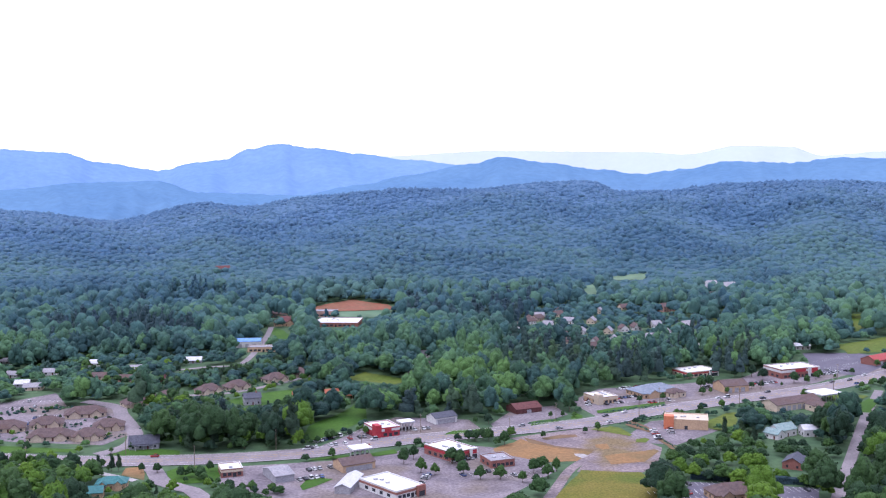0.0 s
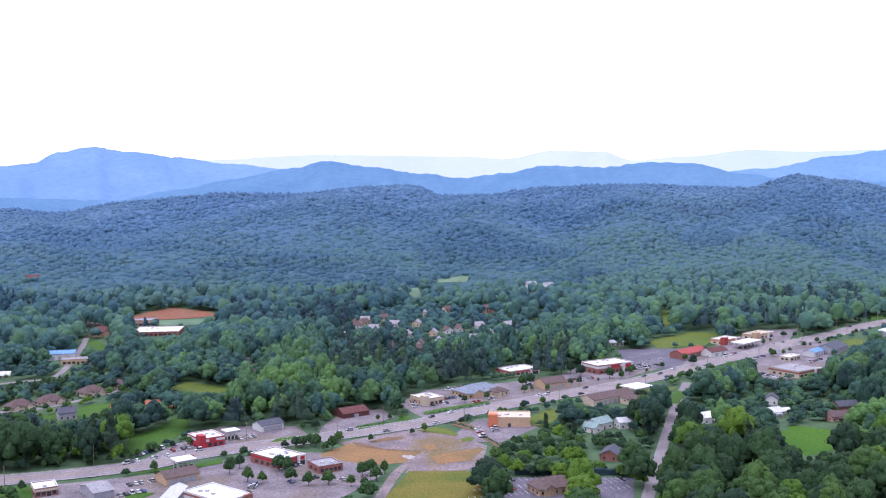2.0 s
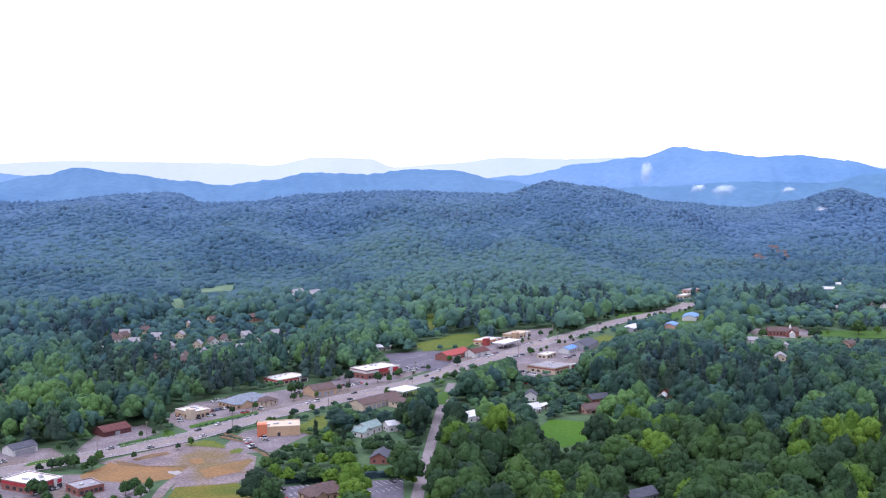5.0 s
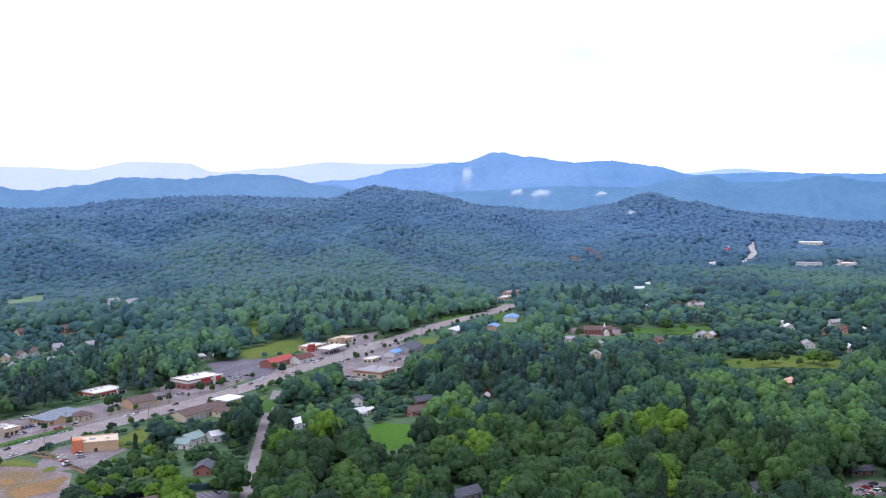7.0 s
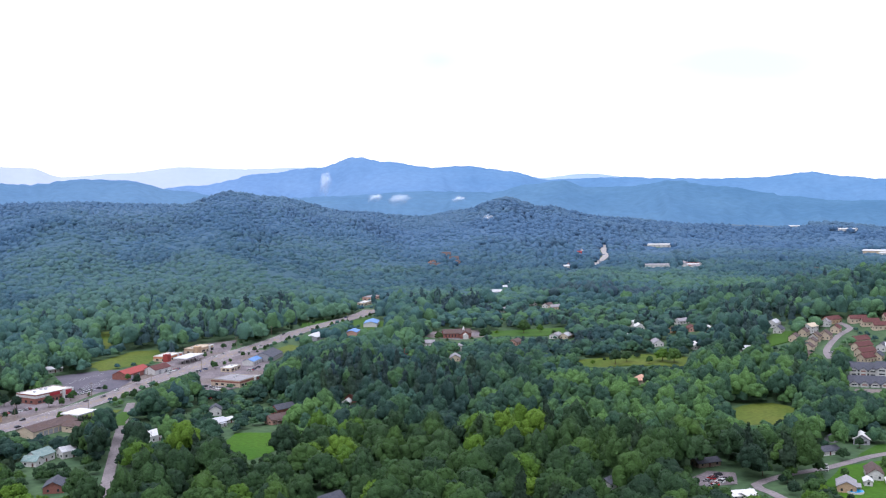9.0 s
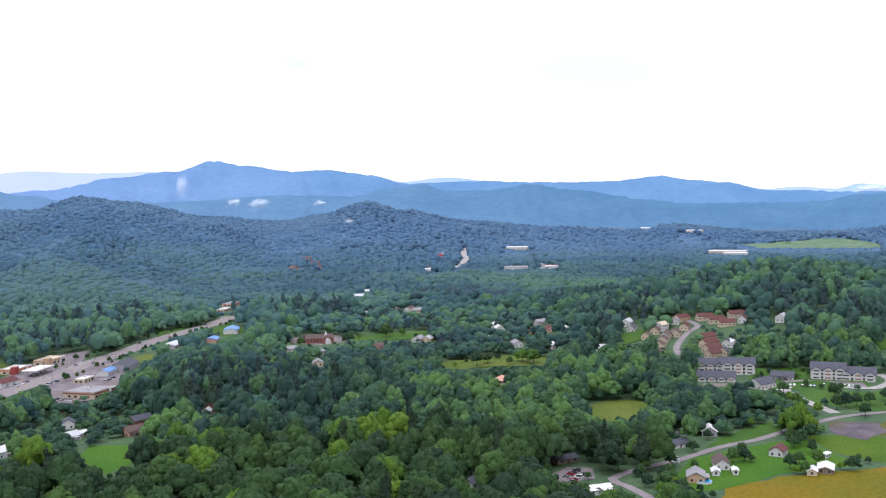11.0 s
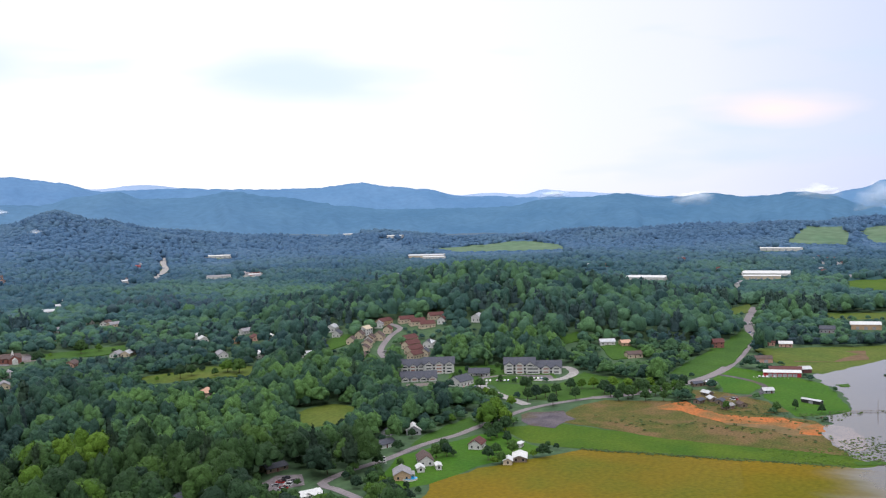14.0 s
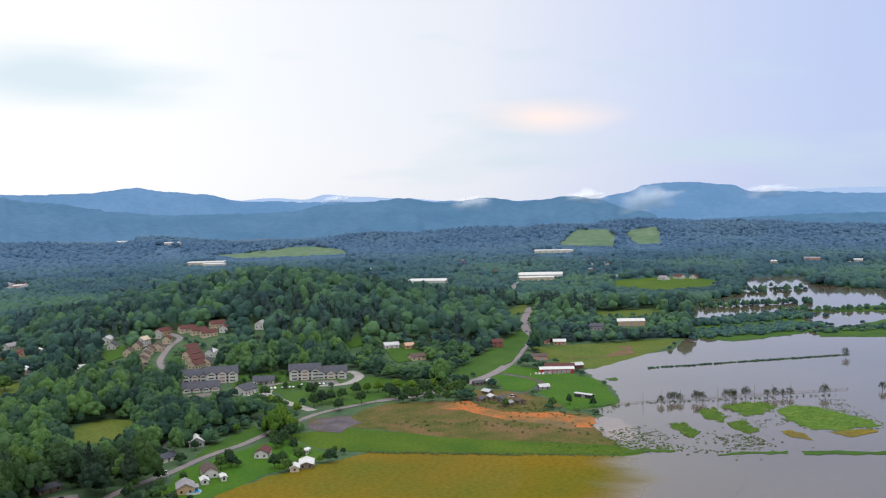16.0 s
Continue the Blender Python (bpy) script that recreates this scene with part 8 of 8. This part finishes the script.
def trimmed_hedge(a, b, w, h, label):
    """A long clipped hedge with a flat, slightly uneven top."""
    a, b = Vector(a), Vector(b)
    d = (b - a).normalized()
    side = Vector((d.y, -d.x))
    n, ring = int((b - a).length / 1.2), ((-0.5, -0.1), (-0.52, 0.4), (-0.46, 0.85), (-0.25, 1.0), (0.0, 1.03), (0.25, 1.0), (0.46, 0.85), (0.52, 0.4), (0.5, -0.1))
    verts, faces = [], []
    for i in range(n + 1):
        p = a + (b - a) * i / n
        for u, v in ring:
            q = p + side * u * w
            k = 0.55 * noise.noise(Vector((i * 0.5, u * 3, v * 3))) + 0.5 * noise.noise(Vector((i * 0.13, 5, 1)))
            verts.append((q.x + side.x * k, q.y + side.y * k, ground(q.x, q.y) + v * h + k * (v > 0)))
    m = len(ring)
    for i in range(n):
        for k in range(m - 1):
            faces.append((i * m + k, i * m + k + 1, (i + 1) * m + k + 1, (i + 1) * m + k))
    faces += [tuple(range(m))[::-1], tuple(n * m + k for k in range(m))]
    me = bpy.data.meshes.new("hedge")
    me.from_pydata(verts, [], faces)
    me.materials.append(M["pine_1"])
    return tagged(new("hedge", me), label, "hedge")


trimmed_hedge((121.8, 505.3), (186.0, 491.5), 2.6, 3.4, "long clipped green hedge behind a car park")
trimmed_hedge((1008.7, 144.9), (1068.5, 7.6), 6, 6, "long clipped dark green hedge beside a field")


def tufts(poly, n, h, w, mat, label, spread=1.12):
    """Ragged grass tufts over an island and a little way out into the water."""
    poly = [Vector(p) for p in poly]
    mid = sum(poly, Vector((0, 0))) / len(poly)
    grown = [tuple(mid + (p - mid) * spread) for p in poly]
    xs, ys = [p[0] for p in grown], [p[1] for p in grown]
    x, y = rng.uniform(min(xs), max(xs), n * 3), rng.uniform(min(ys), max(ys), n * 3)
    wild = np.array([noise.noise(Vector((float(p) / 5, float(q) / 5, 3))) for p, q in zip(x, y)])
    ok = inside(x, y, grown) & (wild > -0.1)
    x, y = x[ok], y[ok]
    forest("grass_tufts", mat, label, SHRUB, x, y, rng.uniform(0.5, 1.2, len(x)) * h, rng.uniform(0.6, 1.3, len(x)) * w, 0.0)


for k_, p_ in enumerate(ISLANDS):
    tufts(p_, 420, 0.7, 2.2, "wet_grass", "tufts of wet green grass on a flooded island", 1.18)
tufts(((695, -25), (682, -42), (689, -64), (672, -66), (665, -55), (653, -41), (670, -31)), 130, 0.6, 1.6, "tuft", "sparse drowned weeds between islands")
tufts(((633, -20), (641, -40), (616, -50), (604, -42), (604, -26)), 220, 0.6, 1.8, "tuft", "drowned weeds in shallow water")
tufts(((740, -87), (758, -107), (716, -116), (695, -119), (710, -101)), 160, 0.6, 1.6, "tuft", "drowned weeds behind an island")
tufts(((644, 42), (653, 25), (629, 10), (596, 8), (595, 29), (615, 43)), 260, 0.6, 1.8, "tuft", "drowned weeds at the field's edge")
tufts(((602, 83), (614, 50), (608, 13), (592, 6), (582, 41), (583, 73)), 300, 0.6, 2.0, "wet_grass", "wet grass at the flooded edge of a field")
tufts(((719, 167), (736, 128), (706, 82), (726, 44), (705, 43), (677, 79), (690, 127)), 240, 1.0, 3.0, "tuft", "weeds along a clay bank")


def plant(name, label, r0, r1, gap, broad, pine, steps, h0, h1, share, spread=1.5, sink=0.0, a0=A0, a1=A1):
    """Woods between two distances: stands of lighter and darker trees that run into one another, haze painted in by
    distance.
    """
    x, y = stand(r0, r1, a0, a1, gap)
    a, r = np.degrees(np.arctan2(x, y)), np.hypot(x, y)
    hidden = (r > np.array([between(CREST, float(q), 2) for q in a]) + 60) & (a < 46)
    x, y, a = x[~hidden], y[~hidden], a[~hidden]
    grove = np.array([noise.noise(Vector((float(p) / 130, float(q) / 130, 7))) for p, q in zip(x, y)])
    patchy = np.array([noise.noise(Vector((float(p) / 240, float(q) / 240, 31))) + 0.6 * noise.noise(Vector((float(p) / 48, float(q) / 48, 21))) for p, q in zip(x, y)])
    h = sight_height(x, y, lowered(x, y, rng.uniform(h0, h1, len(x)) * (1 + 0.3 * grove)))
    h = np.maximum(h, 7.5) if sink else h
    keep = h > 3.5
    x, y, h, grove, a, patchy = x[keep], y[keep], h[keep], grove[keep], a[keep], patchy[keep]
    w = np.minimum(gap * spread * rng.uniform(0.75, 1.3, len(x)), h * (1.3 if sink == 0 else 3))
    p = ((grove + rng.uniform(-0.4, 0.4, len(x)) > share) | (stand_kind(x, y, "pine") & (rng.random(len(x)) < 0.8))) & (h > 8)
    patchy = patchy + 0.7 * stand_kind(x, y, "fresh") - 0.28 * stand_kind(x, y, "dark")
    # painted haze grows with distance, less in the east, more in the west
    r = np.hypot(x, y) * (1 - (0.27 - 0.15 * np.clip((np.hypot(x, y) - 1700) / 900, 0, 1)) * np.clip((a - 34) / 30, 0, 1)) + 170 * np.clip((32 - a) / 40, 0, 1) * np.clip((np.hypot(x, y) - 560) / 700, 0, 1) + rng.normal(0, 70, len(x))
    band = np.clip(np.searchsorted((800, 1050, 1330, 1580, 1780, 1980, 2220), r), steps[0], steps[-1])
    tone = np.clip(0.52 + (0.95 if sink else 0.5) * patchy + (0.4 if sink else 1) * rng.uniform(-0.36, 0.36, len(x)), 0, 1)
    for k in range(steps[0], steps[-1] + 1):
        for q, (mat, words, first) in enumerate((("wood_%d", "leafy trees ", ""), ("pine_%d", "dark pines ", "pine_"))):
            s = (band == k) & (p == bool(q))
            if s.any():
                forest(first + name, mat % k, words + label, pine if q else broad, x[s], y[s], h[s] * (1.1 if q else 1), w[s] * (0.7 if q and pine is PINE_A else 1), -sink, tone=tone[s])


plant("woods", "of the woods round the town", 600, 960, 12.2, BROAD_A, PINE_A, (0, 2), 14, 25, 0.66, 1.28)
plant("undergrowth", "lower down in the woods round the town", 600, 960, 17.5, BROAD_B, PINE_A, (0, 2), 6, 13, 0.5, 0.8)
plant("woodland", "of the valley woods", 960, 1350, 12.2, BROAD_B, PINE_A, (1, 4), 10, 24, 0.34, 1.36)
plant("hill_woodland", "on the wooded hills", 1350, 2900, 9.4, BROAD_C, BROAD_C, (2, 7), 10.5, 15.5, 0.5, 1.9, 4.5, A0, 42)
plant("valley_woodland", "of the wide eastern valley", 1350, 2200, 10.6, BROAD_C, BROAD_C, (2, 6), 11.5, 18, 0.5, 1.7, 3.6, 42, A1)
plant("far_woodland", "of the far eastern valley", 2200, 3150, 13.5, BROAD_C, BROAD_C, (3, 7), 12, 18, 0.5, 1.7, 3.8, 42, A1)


def canopy_filler(name, label, r0, r1, a0, a1):
    """A filler sheet between the crowns of the far woods, shade and haze painted into its colour."""
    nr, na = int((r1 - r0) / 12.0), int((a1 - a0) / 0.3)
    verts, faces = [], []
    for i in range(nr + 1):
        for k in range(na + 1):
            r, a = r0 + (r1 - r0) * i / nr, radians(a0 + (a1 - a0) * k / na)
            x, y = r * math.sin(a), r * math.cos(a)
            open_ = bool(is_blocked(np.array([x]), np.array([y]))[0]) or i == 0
            tall = float(sight_height(np.array([x]), np.array([y]), np.array([12.0]))[0]) * 0.38
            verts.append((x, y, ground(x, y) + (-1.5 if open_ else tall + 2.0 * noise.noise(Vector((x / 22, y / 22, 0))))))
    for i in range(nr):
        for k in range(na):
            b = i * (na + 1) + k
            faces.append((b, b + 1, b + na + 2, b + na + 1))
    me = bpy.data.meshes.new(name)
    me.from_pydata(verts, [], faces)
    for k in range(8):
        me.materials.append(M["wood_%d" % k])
    # one dark tone all over paints in the shade between crowns
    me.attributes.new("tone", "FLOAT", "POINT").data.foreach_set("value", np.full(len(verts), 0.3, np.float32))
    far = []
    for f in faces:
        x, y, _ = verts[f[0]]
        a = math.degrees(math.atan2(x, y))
        # same painted haze by distance as the crowns above
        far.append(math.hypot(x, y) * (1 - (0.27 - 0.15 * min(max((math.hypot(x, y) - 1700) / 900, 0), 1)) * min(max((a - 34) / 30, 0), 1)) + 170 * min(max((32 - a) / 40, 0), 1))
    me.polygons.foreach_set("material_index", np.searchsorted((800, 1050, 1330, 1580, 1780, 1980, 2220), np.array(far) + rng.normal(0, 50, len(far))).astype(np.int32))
    me.shade_smooth()
    return tagged(new(name, me), label, "woods", kind="stuff")


canopy_filler("hill_forest", "blue-green filler sheet between hill crowns, shade and haze painted in", 1380, 2900, A0, 44)
canopy_filler("hill_forest", "green filler sheet between far valley crowns, shade and haze painted in", 1700, 3150, 42, A1)
